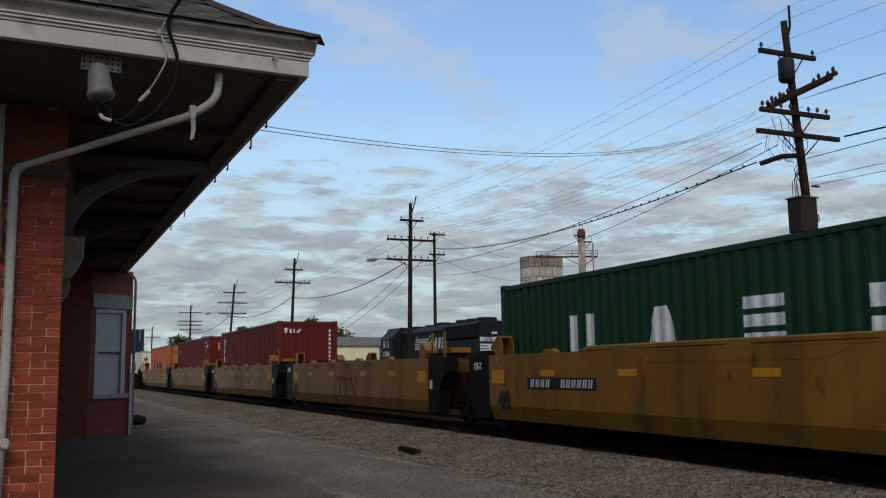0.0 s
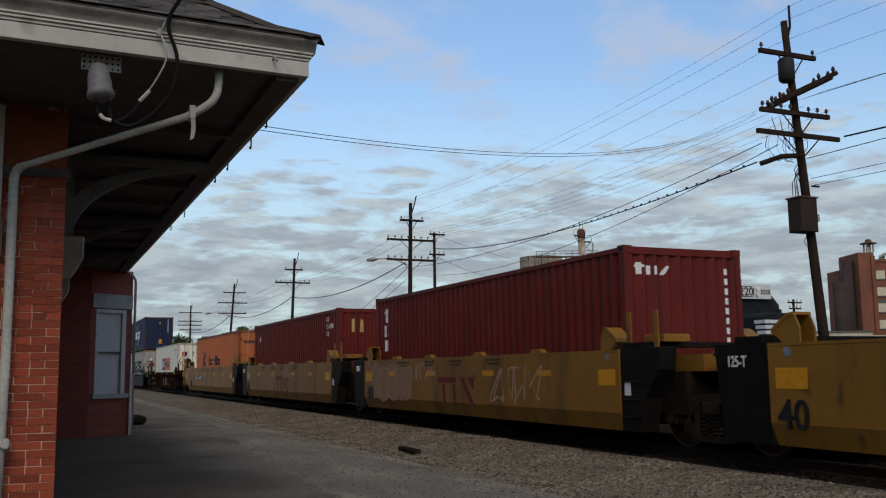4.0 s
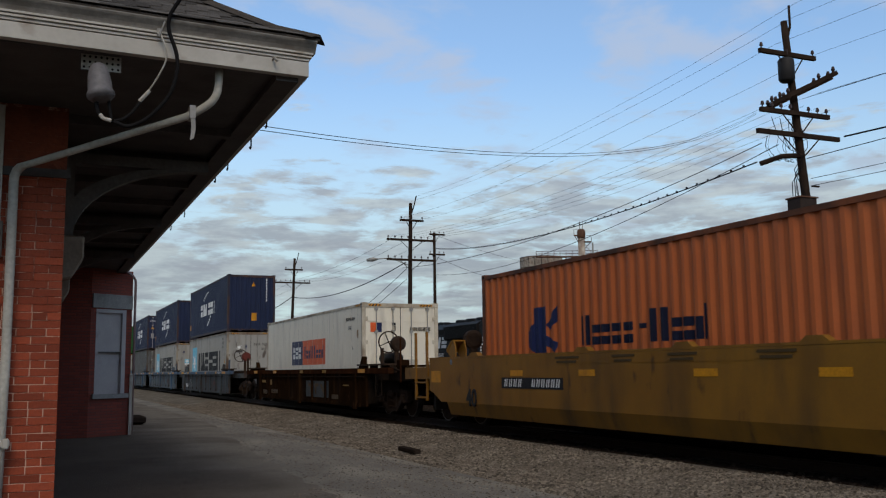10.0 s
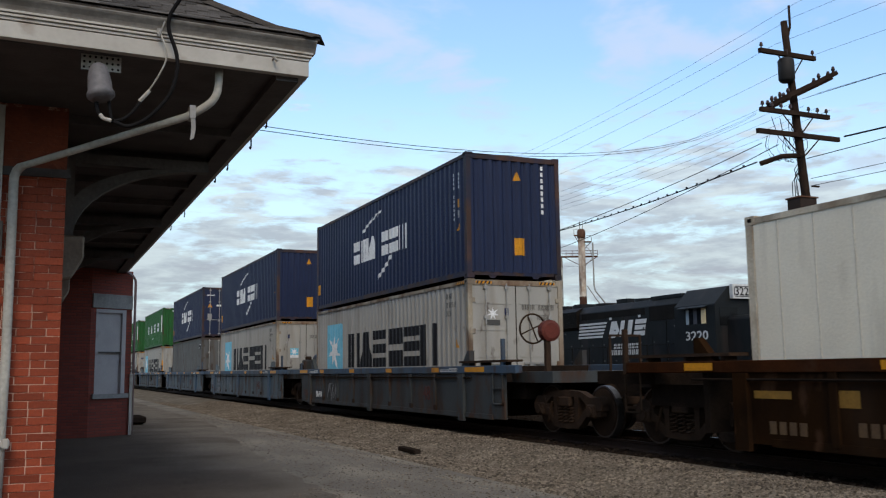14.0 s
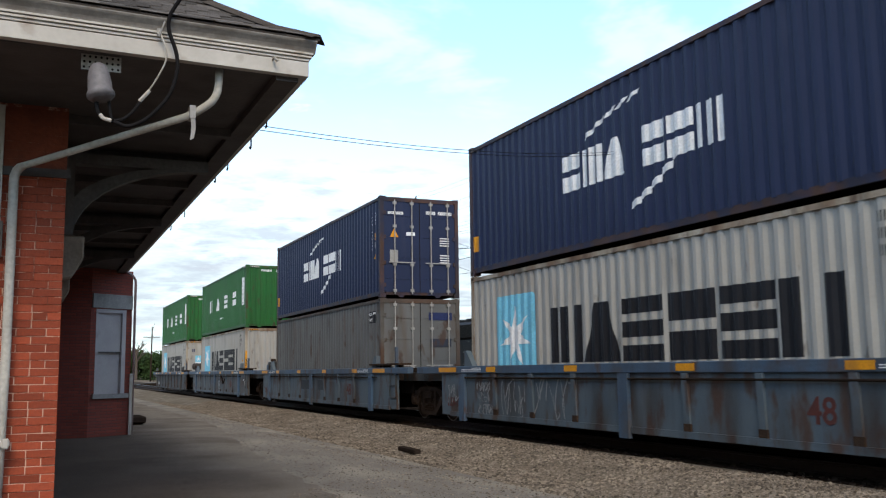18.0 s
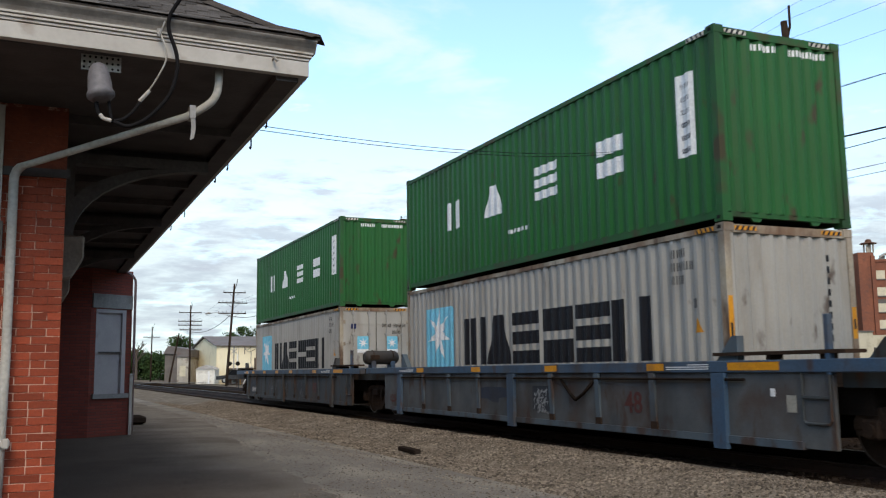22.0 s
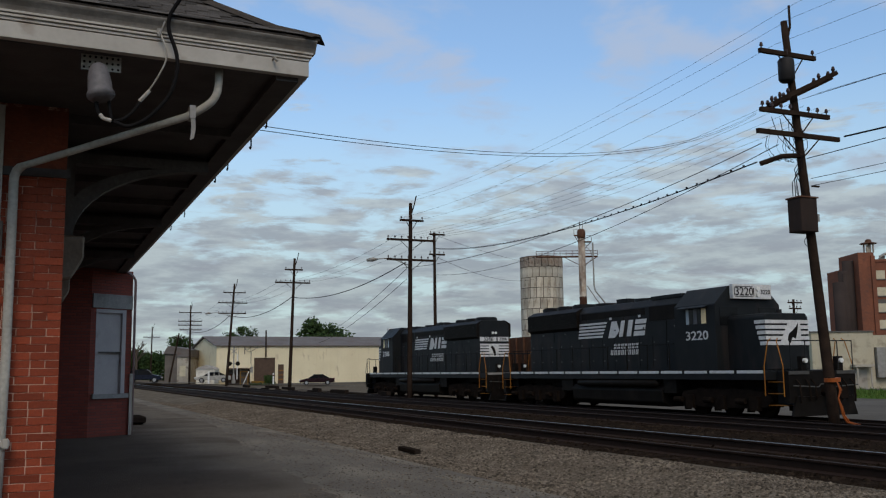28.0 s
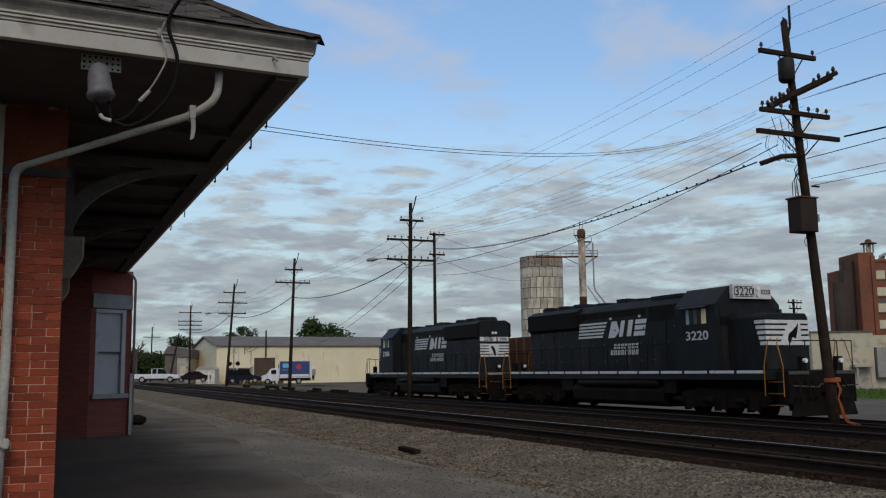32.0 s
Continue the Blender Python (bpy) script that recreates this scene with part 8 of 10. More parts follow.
# pieces on the tall pole; heights above its foot
ph = 0.75
bm = bmesh.new()
tube(bm, [(-0.80, 0.16, 8.95 + ph), (-0.80, 0.16, 9.02 + ph), (-0.80, 0.16, 9.55 + ph), (-0.80, 0.16, 9.62 + ph)], [0.16, 0.22, 0.22, 0.17], 14)
tr = part("transformer", bm, mat("dark grey transformer paint", (0.022, 0.02, 0.019), None, 3, 0.6), big, "dark cylindrical transformer", smooth=True)
bm = bmesh.new()
cyl(bm, (-0.80, 0.10, 9.6 + ph), (-0.86, 0.06, 9.85 + ph), 0.03, 8)
part("bushing", bm, m_insul, tr)
for q in (-0.14, 0.20):
    bm = bmesh.new()
    d = Vector((0.86, -0.38, 0.44)).normalized()
    c = Vector((-0.48 + q * 0.5, q, 8.72 + ph - abs(q) * 0.2))
    a, b = c - d * 1.05, c + d * 1.05
    s = Vector((0.40, 0.92, 0)) * 0.06
    u = d.cross(s).normalized() * 0.06
    v = [bm.verts.new(p + i * s + j * u) for p in (a, b) for i in (-1, 1) for j in (-1, 1)]
    for f in ((0, 1, 3, 2), (4, 6, 7, 5), (0, 4, 5, 1), (2, 3, 7, 6), (0, 2, 6, 4), (1, 5, 7, 3)):
        bm.faces.new([v[i] for i in f])
    arm = part("diagonal_arm", bm, m_polewood, big)
    for k in (-0.95, -0.7, -0.45, 0.5, 0.95):
        p = c + d * k
        bm = bmesh.new()
        tube(bm, [(p.x, p.y, p.z + 0.05), (p.x, p.y, p.z + 0.14), (p.x, p.y, p.z + 0.22)], [0.02, 0.055, 0.03], 8)
        part("insulator", bm, m_insul, arm)
bm = bmesh.new()
tube(bm, [(-1.55, 0.55, 6.68 + ph), (-1.0, 0.3, 6.88 + ph), (-0.45, 0.1, 6.90 + ph)], 0.07, 8)
arm = part("cable_arm", bm, m_polewood, big)
bm = bmesh.new()
for k in range(4):
    a = random.uniform(0, 1)
    tube(bm, [(-0.5, 0.05, 6.9 - 0.1 * k + ph), (-0.85 + 0.2 * a, 0.2, 6.5 - 0.12 * k + ph), (-0.55 - 0.1 * k, 0.15, 6.1 - 0.3 * k + ph), (-0.40, 0.05, 5.6 - 0.3 * k + ph)], 0.012, 5)
for k in range(3):
    tube(bm, [(-1.3 + 0.3 * k, 0.3, 7.95 + ph), (-1.15 + 0.2 * k, 0.25, 7.4 + ph), (-0.8, 0.2, 7.05 + ph), (-0.45, 0.1, 6.95 + ph)], 0.010, 5)
# drooping loops and frayed ends all the way down the pole
rng = random.Random(77)
for k in range(16):
    z0 = rng.uniform(4.6, 8.6) + ph
    q = -0.0626 * z0
    side = rng.choice((-1, 1))
    drop, wide = rng.uniform(0.25, 0.9), rng.uniform(0.10, 0.30)
    tube(bm, bend([(q + 0.10 * side, 0.18, z0), (q + side * wide, 0.14, z0 - drop * 0.35), (q + side * wide * rng.uniform(0.7, 1.2), 0.10, z0 - drop * 0.75), (q + 0.09 * side, 0.12, z0 - drop)], 3), 0.009, 4)
for k in range(7):
    x0 = rng.uniform(-1.5, -0.7)
    tube(bm, bend([(x0, 0.3, 7.4 + ph), (x0 - 0.1, 0.3, 7.1 + ph), (x0 + rng.uniform(0.1, 0.4), 0.28, 6.7 + ph), (rng.uniform(-1.3, -0.6), 0.2, 6.85 + ph)], 3), 0.006, 4)
part("loose_wires", bm, m_wire, arm, "tangle of black wires")
bm = bmesh.new()
box(bm, -0.95, -0.36, -0.20, 0.28, 4.75 + ph, 5.66 + ph)
cabinet = part("control_box", bm, mat("rusty brown control box", (0.026, 0.017, 0.013), (0.038, 0.024, 0.018), 3, 0.8), big, "dark rusty metal box", bevel=0.015)
boxes("box_lid", m_c_rust, cabinet, [(-0.98, -0.33, -0.23, 0.31, 5.662 + ph, 5.70 + ph)])
boxes("meter_box", m_metalgrey, big, [(-0.37, -0.20, -0.10, 0.08, 5.05 + ph, 5.25 + ph)])
boxes("step_peg", m_polewood, big, [(-0.30, -0.05, -0.03, 0.03, 6.02 + ph, 6.06 + ph)])
bm = bmesh.new()
cyl(bm, (-0.05, -0.02, 1.52), (-0.055, -0.022, 1.62), 0.21, 14)
part("tape_band", bm, mat("orange plastic fence", (0.34, 0.085, 0.016), None, 5, 0.6), big, "orange plastic band")
net = thing("safety_fence", "crumpled orange plastic fence at the foot of the pole", "fence")
rng = random.Random(31)
for k in range(2):
    bm = bmesh.new()
    x = 0.04 * k
    tube(bm, [(19.23 + x * 0.2, 18.3, 0.76), (19.31 + x, 18.3, 0.57), (19.23 + x * 0.3, 18.3, 0.35), (19.31 + x, 18.3, 0.1), (19.35 + x * 1.5, 18.3, -0.1), (19.49 + x * 2, 18.3, -0.28), (19.78 + x * 4, 18.3, -0.35)], [0.014, 0.022, 0.014, 0.026, 0.02, 0.024, 0.012], 6)
    part("hanging_strip", bm, MATS["orange plastic fence"], net, smooth=True)
for k in range(9):
    bm = bmesh.new()
    tube(bm, [(19.55 + 0.10 * k, 18.45 - 0.18 * k, -0.70 + 0.07 * rng.random()), (19.75 + 0.16 * k, 18.3 - 0.2 * k, -0.66 + 0.14 * rng.random()), (19.9 + 0.2 * k, 18.1 - 0.22 * k, -0.70)], 0.022, 6)
    part("fence_strip", bm, MATS["orange plastic fence"], net)

utility_pole("wooden pole with three crossarms and a street lamp", (19.5, 49.3, -0.6), 10.8, 0.15, [(9.76, -0.54, 0.79, 2), (8.62, -1.27, 1.47, 8), (7.47, -1.27, 1.48, 8)], (0.48, 11.23), lamp=(-2.05, 7.5, 1))
utility_pole("wooden pole with two crossarms", (19.5, 76.3, -0.3), 10.67, 0.35, [(9.7, -0.49, 0.89, 2), (8.6, -1.24, 1.51, 8)], (0.69, 11.14))
utility_pole("leaning wooden pole with three crossarms and a street lamp", (19.5, 104.0, -0.2), 11.0, 0.75, [(10.0, -0.53, 1.74, 2), (8.85, -1.01, 1.94, 8), (7.7, -0.99, 1.83, 8)], (1.08, 11.49), lamp=(-2.1, 7.7, 1))
utility_pole("wooden pole with four crossarms", (20.0, 134.0, 0.0), 10.65, 0.0, [(9.62, -1.5, 1.37, 2), (8.4, -1.55, 1.39, 8), (7.85, -1.53, 1.4, 8), (7.2, -1.36, 1.4, 8)], (0.14, 11.13))
utility_pole("distant wooden pole with one crossarm", (20.0, 181.0, 0.0), 9.84, 0.1, [(7.9, -1.33, 1.31, 6)], (0.5, 10.4))
utility_pole("plain wooden pole with small arms behind the locomotives", (27.0, 63.0, -0.6), 11.37, 0.0, [(11.2, -0.41, 0.72, 4), (9.7, -0.45, 0.7, 4)], None, 0.14, 0.10)
utility_pole("short leaning wooden pole beside the small shed", (18.2, 141.0, 0.0), 7.0, 1.3, [(6.3, 0.2, 1.8, 4)], None, 0.14, 0.10)
utility_pole("far wooden pole with a crossarm behind the locomotive", (58.7, 60.0, -0.7), 6.75, 0.0, [(6.45, -0.7, 0.7, 4), (5.95, -0.6, 0.6, 4)], None, 0.13, 0.1)


def wire(label, p, q, sag, r=0.008, n=24, beads=0, twin=0.0):
    w = thing("overhead_wire", label, "overhead wire", group="overhead wires")
    p, q = Vector(p), Vector(q)
    for off in ((0.0,) if not twin else (-twin, twin)):
        bm = bmesh.new()
        tube(bm, [p.lerp(q, t) + Vector((0, 0, off - 4 * sag * t * (1 - t))) for t in (i / n for i in range(n + 1))], r, 5)
        part("strand", bm, m_wire, w)
    if beads:
        bm = bmesh.new()
        for i in range(1, beads):
            t = i / beads
            c = p.lerp(q, t) + Vector((0, 0, -4 * sag * t * (1 - t)))
            box(bm, c.x - 0.022, c.x + 0.022, c.y - 0.022, c.y + 0.022, c.z - 0.01, c.z + 0.06)
        tagged(part("cable_rings", bm, m_wire, w), kind="stuff")
    return w


wire("pair of service wires from the depot eaves to the tall pole", (1.74, 7.9, 3.34), (17.95, 19.3, 8.10), 0.62, 0.0036, twin=0.020)
wire("thick black cable with hanging rings between two poles", (17.95, 19.37, 6.75), (27.05, 63, 10.15), 0.75, 0.020, beads=64)
wire("thick black cable with hanging rings beyond the tall pole", (20.2, 18.4, 7.44), (20.0, -30, 8.0), 0.8, 0.026, beads=30)
for z, a in ((6.80, 19.1), (6.25, 19.2), (6.05, 19.2)):
    wire("thin telephone wire beyond the tall pole", (a, 18.7, z), (19.6, -30, z + (0.6 if z > 6.5 else -0.2)), 0.3, 0.012 if z > 6.5 else 0.008)
THIN = "thin bare wire strung between wooden poles"
for a, z0, c, z1 in ((-0.71, 10.75, 0.15, 10.9), (-0.55, 11.2, 0.48, 11.2), (-1.55, 9.85, -0.5, 9.9), (0.15, 9.8, 0.75, 9.85)):
    wire(THIN, (19.5 + a * RX, 18.6, z0), (19.5 + c * RX, 49.1, z1), 0.55, 0.0045)
    wire(THIN, (19.5 + a * RX, 18.6, z0), (19.5 + a * RX, -30, z0), 0.55, 0.0045)
for k in range(5):
    wire(THIN, (19.5 - 1.6 + 0.5 * k, 18.5, 8.2), (19.5 - 1.2 + 0.6 * k, 49.1, 8.78), 0.6, 0.004)
    if k < 4:
        wire(THIN, (19.5 - 0.9 + 0.4 * k, 18.5, 8.3 + 0.15 * k), (19.5 + 0.5 * k, -30, 8.6), 0.5, 0.004)
wire("black cable from the tall pole to the lamp pole", (18.0, 19.2, 7.25), (19.0, 49.2, 7.0), 0.7, 0.012)
wire("black cable from the tall pole to the plain pole", (18.4, 19.0, 7.2), (27.0, 63, 8.2), 1.0, 0.012)
wire("thick black cable between the lamp pole and the next", (19.3, 49.2, 7.35), (19.6, 76.2, 7.4), 0.75, 0.028)
wire("thick black cable between two poles", (19.6, 76.2, 7.4), (19.8, 104.0, 7.5), 0.8, 0.03)
wire("thick black cable between far poles", (19.8, 104.0, 7.5), (20.0, 134.0, 7.0), 0.8, 0.03)
for z, r in ((7.0, 0.016), (6.4, 0.016)):
    wire("black cable from the lamp pole towards the warehouse", (19.4, 49.3, z), (34.0, 118.0, 5.6 if z > 6.5 else 4.9), 0.5, r)
for c in (-1.0, 0.0, 1.2):
    for (ya, yb, za, zb) in ((49.2, 76.2, 8.7, 8.68), (76.2, 103.9, 8.68, 8.92), (103.9, 134.0, 8.92, 8.45)):
        wire(THIN, (19.5 + c, ya, za), (19.5 + c, yb, zb), 0.5, 0.007)
wire("drop wire from the plain pole to the silo", (27.0, 63.0, 9.6), (62.91, 110.62, 13.5), 1.0, 0.014)
wire("drop wire past the silo tower", (27.0, 63.0, 11.2), (65.6, 103.8, 14.5), 0.8, 0.012)

# ---- across the tracks ----
def road_z(x):
    return float(np.interp(x, [13, 16, 20, 25, 31, 36, 42], [-0.005, 0.03, -0.05, -0.22, -0.44, -0.66, -0.80]))


bm = bmesh.new()
grid = [[bm.verts.new((x, 130.1 - 0.265 * (x - 12.6) + k, road_z(x) - 0.004 * abs(k))) for k in (-4.8, -1.6, 1.6, 4.8)] for x in (-60, 0, 8, 13, 14.5, 16, 18, 20, 22.5, 25, 28, 31, 33.5, 36, 39, 42, 60, 110)]
for a, b in zip(grid, grid[1:]):
    for q in range(3):
        bm.faces.new((a[q], b[q], b[q + 1], a[q + 1]))
structure("road", bm, m_road, "pale concrete road leading over the level crossing", smooth=True)
sheet("road_yard", m_road, [25.6, 27, 30, 36, 44, 60, 80], [-20, 0, 10, 20, 30, 40, 60], lambda x, y: -0.745, "pale concrete yard road beyond the locomotives")
bm = bmesh.new()
for x0, x1, y0, y1 in ((44.0, 58.5, 8.0, 75.0),):
    for i in range(5200):
        x, y = random.uniform(x0, x1), random.uniform(y0, y1)
        a = random.uniform(0, 3.14)
        h = random.uniform(0.15, 0.42)
        dx, dy = 0.05 * math.cos(a), 0.05 * math.sin(a)
        bm.faces.new([bm.verts.new(p) for p in ((x - dx, y - dy, -0.78), (x + dx, y + dy, -0.78), (x + random.uniform(-0.1, 0.1), y + random.uniform(-0.1, 0.1), -0.78 + h))])
tagged(part("grass", bm, m_grass, None), "long green grass along the yard road", kind="stuff")
sheet("lawn", m_grass, [44.0, 50, 58.5], [8, 40, 75], lambda x, y: -0.74, "rough green verge")


m_darkwall = mat("dark weathered boards", (0.16, 0.14, 0.12), (0.10, 0.088, 0.078), 0.6, 0.85)
WAREHOUSE = (24.47, 137.4, 3.0)
# cream warehouse: x along its long front, y to its back
wh = thing("warehouse", "long cream warehouse with a low grey gabled roof", "warehouse", pose(WAREHOUSE[0], WAREHOUSE[1], -1.05, 0, 0, WAREHOUSE[2]))
WL, WD, WH = 34.0, 16.0, 6.1
boxes("gable_wall", m_cream, wh, [(-0.15, 0.0, 0.0, WD, 0.0, WH)])
bm = bmesh.new()
prism(bm, [(0.0, WH), (WD, WH), (WD / 2, WH + 1.5)], "x", -0.15, 0.0)
part("gable", bm, m_cream, wh)
bm = bmesh.new()
for a, b, z0, z1 in ((0.0, 5.35, 0, WH), (5.35, 8.55, 4.35, WH), (8.55, WL, 0, WH)):
    box(bm, a, b, -0.12, 0.0, z0, z1)
part("front_wall", bm, m_cream, wh)
boxes("rear_wall", m_cream, wh, [(0.0, WL, WD - 0.12, WD, 0, WH)])
for i in range(24):
    boxes("siding_seam", m_cream, wh, [(10.4 + 1.14 * i, 10.44 + 1.14 * i, -0.135, -0.12, 0.0, WH - 0.2)])
bm = bmesh.new()
prism(bm, [(-0.45, WH - 0.05), (WD / 2, WH + 1.55), (WD + 0.45, WH - 0.05), (WD + 0.45, WH + 0.08), (WD / 2, WH + 1.70), (-0.45, WH + 0.08)], "x", -0.5, WL)
part("roof", bm, m_roofgrey, wh)
boxes("loading_door", mat("brown roller door", (0.10, 0.065, 0.045), None, 2, 0.7), wh, [(5.35, 8.55, -0.02, 0.02, 0.05, 4.35)])
boxes("small_door", MATS["brown roller door"], wh, [(8.98, 9.85, -0.16, -0.12, 0.5, 3.35)])
boxes("panel_patch", mat("green grey patched panel", (0.42, 0.44, 0.32), None, 1, 0.7), wh, [(30.0, 33.4, -0.15, -0.12, 0.5, 3.4)])
for x in (3.0, 4.8):
    boxes("conduit", m_greywall, wh, [(x, x + 0.05, -0.17, -0.12, 3.6, WH)])
boxes("meter_box", m_metalgrey, wh, [(4.76, 5.12, -0.30, -0.12, 2.2, 3.05)])
boxes("service_mast", m_serial, wh, [(3.86, 3.94, -0.26, -0.18, 4.9, 6.0)])
boxes("service_drop", m_greywall, wh, [(4.91, 4.96, -0.17, -0.12, 3.05, 5.35)])
boxes("flue_post", m_polewood, wh, [(6.90, 7.08, -0.62, -0.46, 4.4, 8.4)], "dark post above the roller door")
bm = bmesh.new()
tube(bm, bend([(3.9, -0.22, 5.7), (4.5, -0.3, 5.15), (5.2, -0.3, 5.5), (5.9, -0.22, 5.95)]), 0.03, 5)
tube(bm, bend([(3.9, -0.22, 5.9), (4.3, -0.3, 5.5), (4.8, -0.28, 5.9)]), 0.025, 5)
part("service_cable", bm, m_wire, wh, "drooping black cables")
for z in (1.1, 1.75, 2.4):
    boxes("door_bar", m_orange_rail, wh, [(9.0, 9.83, -0.20, -0.16, z, z + 0.09)])
bin_ = thing("lumber_bin", "dark open timber bin with a rusty lid before the warehouse", "bin", pose(WAREHOUSE[0], WAREHOUSE[1], -1.05, 0, 0, WAREHOUSE[2]))
boxes("back_panel", m_darkwall, bin_, [(0.8, 3.85, -2.62, -2.55, 0.55, 2.75)])
for x in (0.8, 2.2, 3.77):
    boxes("side_panel", m_polewood, bin_, [(x, x + 0.08, -3.55, -2.621, 0.55, 2.72)])
boxes("lid", m_c_rust, bin_, [(0.7, 3.95, -3.7, -2.5, 2.76, 2.86)], "rusty sheet lid")
boxes("panel", m_polewood, bin_, [(0.89, 2.19, -3.52, -3.46, 0.55, 2.1)])
crate = thing("timber_rack", "yellow timber rack standing before the bin", "rack", pose(WAREHOUSE[0], WAREHOUSE[1], -1.05, 0, 0, WAREHOUSE[2]))
for x in (2.35, 3.45):
    boxes("upright", m_dullyellow, crate, [(x, x + 0.12, -3.75, -3.65, 0.5, 2.4)])
for z in (0.62, 1.5, 2.28):
    boxes("rail", m_dullyellow, crate, [(2.475, 3.445, -3.74, -3.66, z, z + 0.12)])
bm = bmesh.new()
cyl(bm, (2.75, -3.95, 0.55), (3.62, -3.82, 2.4), 0.06, 6)
tagged(part("pole", bm, m_decal_white), "white pole leaning on the timber rack", "pole").matrix_basis = pose(WAREHOUSE[0], WAREHOUSE[1], -1.05, 0, 0, WAREHOUSE[2])
beam = thing("steel_beam", "yellow steel beams lying on the grass", "beam", pose(WAREHOUSE[0], WAREHOUSE[1], -1.05, 0, 0, WAREHOUSE[2]))
for k in range(3):
    boxes("flange", m_dullyellow, beam, [(4.3 + 0.1 * k, 6.1 + 0.1 * k, -2.6 - 0.28 * k, -2.4 - 0.28 * k, 0.52 + 0.0 * k, 0.85 + 0.12 * (k == 0))], bevel=0.01)
bm = bmesh.new()
rng = random.Random(5)
for k in range(420):
    x, y, h = 4.0 + 3.6 * rng.random(), -3.6 + 1.2 * rng.random(), rng.uniform(0.2, 0.55) + (0.9 if rng.random() < 0.35 else 0.0)
    x = 6.2 + 1.2 * rng.random() if h > 0.7 else x
    a, q = rng.uniform(0, 6.28), rng.uniform(0.06, 0.16)
    v = [bm.verts.new((x + q * math.cos(a), y + q * math.sin(a), 0.45 if h < 0.7 else 0.45 + h * rng.random())), bm.verts.new((x - q * math.cos(a), y - q * math.sin(a), 0.45 if h < 0.7 else 0.45 + h * rng.random())), bm.verts.new((x + rng.uniform(-0.2, 0.2), y, 0.45 + h))]
    bm.faces.new(v)
weeds = tagged(part("weeds", bm, m_leaf), "green weeds and a low bush before the warehouse", kind="stuff")
weeds.matrix_basis = pose(WAREHOUSE[0], WAREHOUSE[1], -1.05, 0, 0, WAREHOUSE[2])
boxes("foundation", m_road, wh, [(-0.2, WL, -0.3, -0.13, 0.0, 0.55)])
m_shedwhite = mat("white painted shed panels", (0.74, 0.71, 0.62), (0.62, 0.59, 0.51), 1.2, 0.6, dirt=(0.30, 0.26, 0.20), dirt_amount=0.2)
shed = thing("shed", "small pale shed with a pitched roof beside the warehouse", "shed", pose(20.95, 134.2, -0.35, 0, 0, -23.7))
boxes("wall", m_shedwhite, shed, [(0, 2.6, 0, 2.6, 0, 2.0)])
bm = bmesh.new()
prism(bm, [(-0.15, 2.0), (2.75, 2.0), (2.3, 2.3), (1.3, 2.6), (0.3, 2.3)], "y", -0.15, 2.75)
part("roof", bm, mat("pale metal shed roof", (0.42, 0.40, 0.36), (0.33, 0.31, 0.28), 1, 0.6), shed)
for x in (0.45, 1.35):
    boxes("door", m_shedwhite, shed, [(x, x + 0.8, -0.05, 0.0, 0.05, 1.75)])
house = thing("old_building", "weathered grey building with a sagging roof beside the crossing", "building", pose(18.2, 146.4, -0.3, 0, 0, -23.7))
boxes("wall", m_darkwall, house, [(0, 1.9, 0, 8, 0, 4.4)])
boxes("front_wall", m_greywall, house, [(1.9, 3.7, -0.1, 8, 0, 3.9)])
bm = bmesh.new()
prism(bm, [(-0.2, 4.4), (0.5, 5.6), (3.9, 5.0), (3.9, 3.9), (1.9, 3.9), (1.9, 4.4)], "y", -0.3, 8.3)
part("roof", bm, m_roofgrey, house)
boxes("window", m_pane, house, [(2.3, 3.2, -0.16, -0.1, 1.0, 2.6)])
boxes("door", m_darkwall, house, [(0.6, 1.4, -0.05, 0.0, 0.0, 2.3)])

# silo: staves by courses, each a piece of its own
silo = thing("silo", "tall round silo of stained concrete staves", "silo", pose(64.7, 113.0, -0.75))
R, HS = 2.98, 17.3
bm = bmesh.new()
cyl(bm, (0, 0, 0), (0, 0, HS), R - 0.05, 48)
part("core", bm, mat("dark stave joints", (0.05, 0.038, 0.03), None, 2, 0.9), silo)
bm = bmesh.new()
cyl(bm, (0, 0, HS), (0, 0, HS + 0.05), R + 0.02, 48)
part("rim", bm, m_c_rust, silo)
n = 20
rng = random.Random(9)
for j in range(12):
    z0, z1 = j * (HS / 12) + 0.04, (j + 1) * (HS / 12) - 0.04
    turn = rng.uniform(0, 18)
    bm = bmesh.new()
    a0, a1 = 0.014, 2 * math.pi / n - 0.014
    for k in range(2):
        t0, t1 = a0 + (a1 - a0) * k / 2, a0 + (a1 - a0) * (k + 1) / 2
        vs = [bm.verts.new((rr * math.cos(t), rr * math.sin(t), zz)) for rr in (R - 0.05, R) for t in (t0, t1) for zz in (z0, z1)]
        for f in ((4, 6, 7, 5), (0, 4, 5, 1), (2, 3, 7, 6), (0, 2, 6, 4), (1, 5, 7, 3)):
            bm.faces.new([vs[i] for i in f])
    me = mesh_of("stave", bm, m_silotop if j == 11 else m_silo)
    for i in range(n):
        ang = 360 / n * i + turn
        # only the half that faces the railway
        if 130 < (ang % 360) < 330:
            share("stave", me, silo, pose(0, 0, 0, 0, 0, ang))
tower = thing("elevator_tower", "slim grain elevator tower with a catwalk beside the silo", "grain elevator", pose(65.6, 103.8, -0.75))
bm = bmesh.new()
cyl(bm, (0, 0, 0), (0, 0, 19.2), 0.46, 14)
part("shaft", bm, m_silotop, tower, "pale rust-streaked shaft", smooth=True)
bm = bmesh.new()
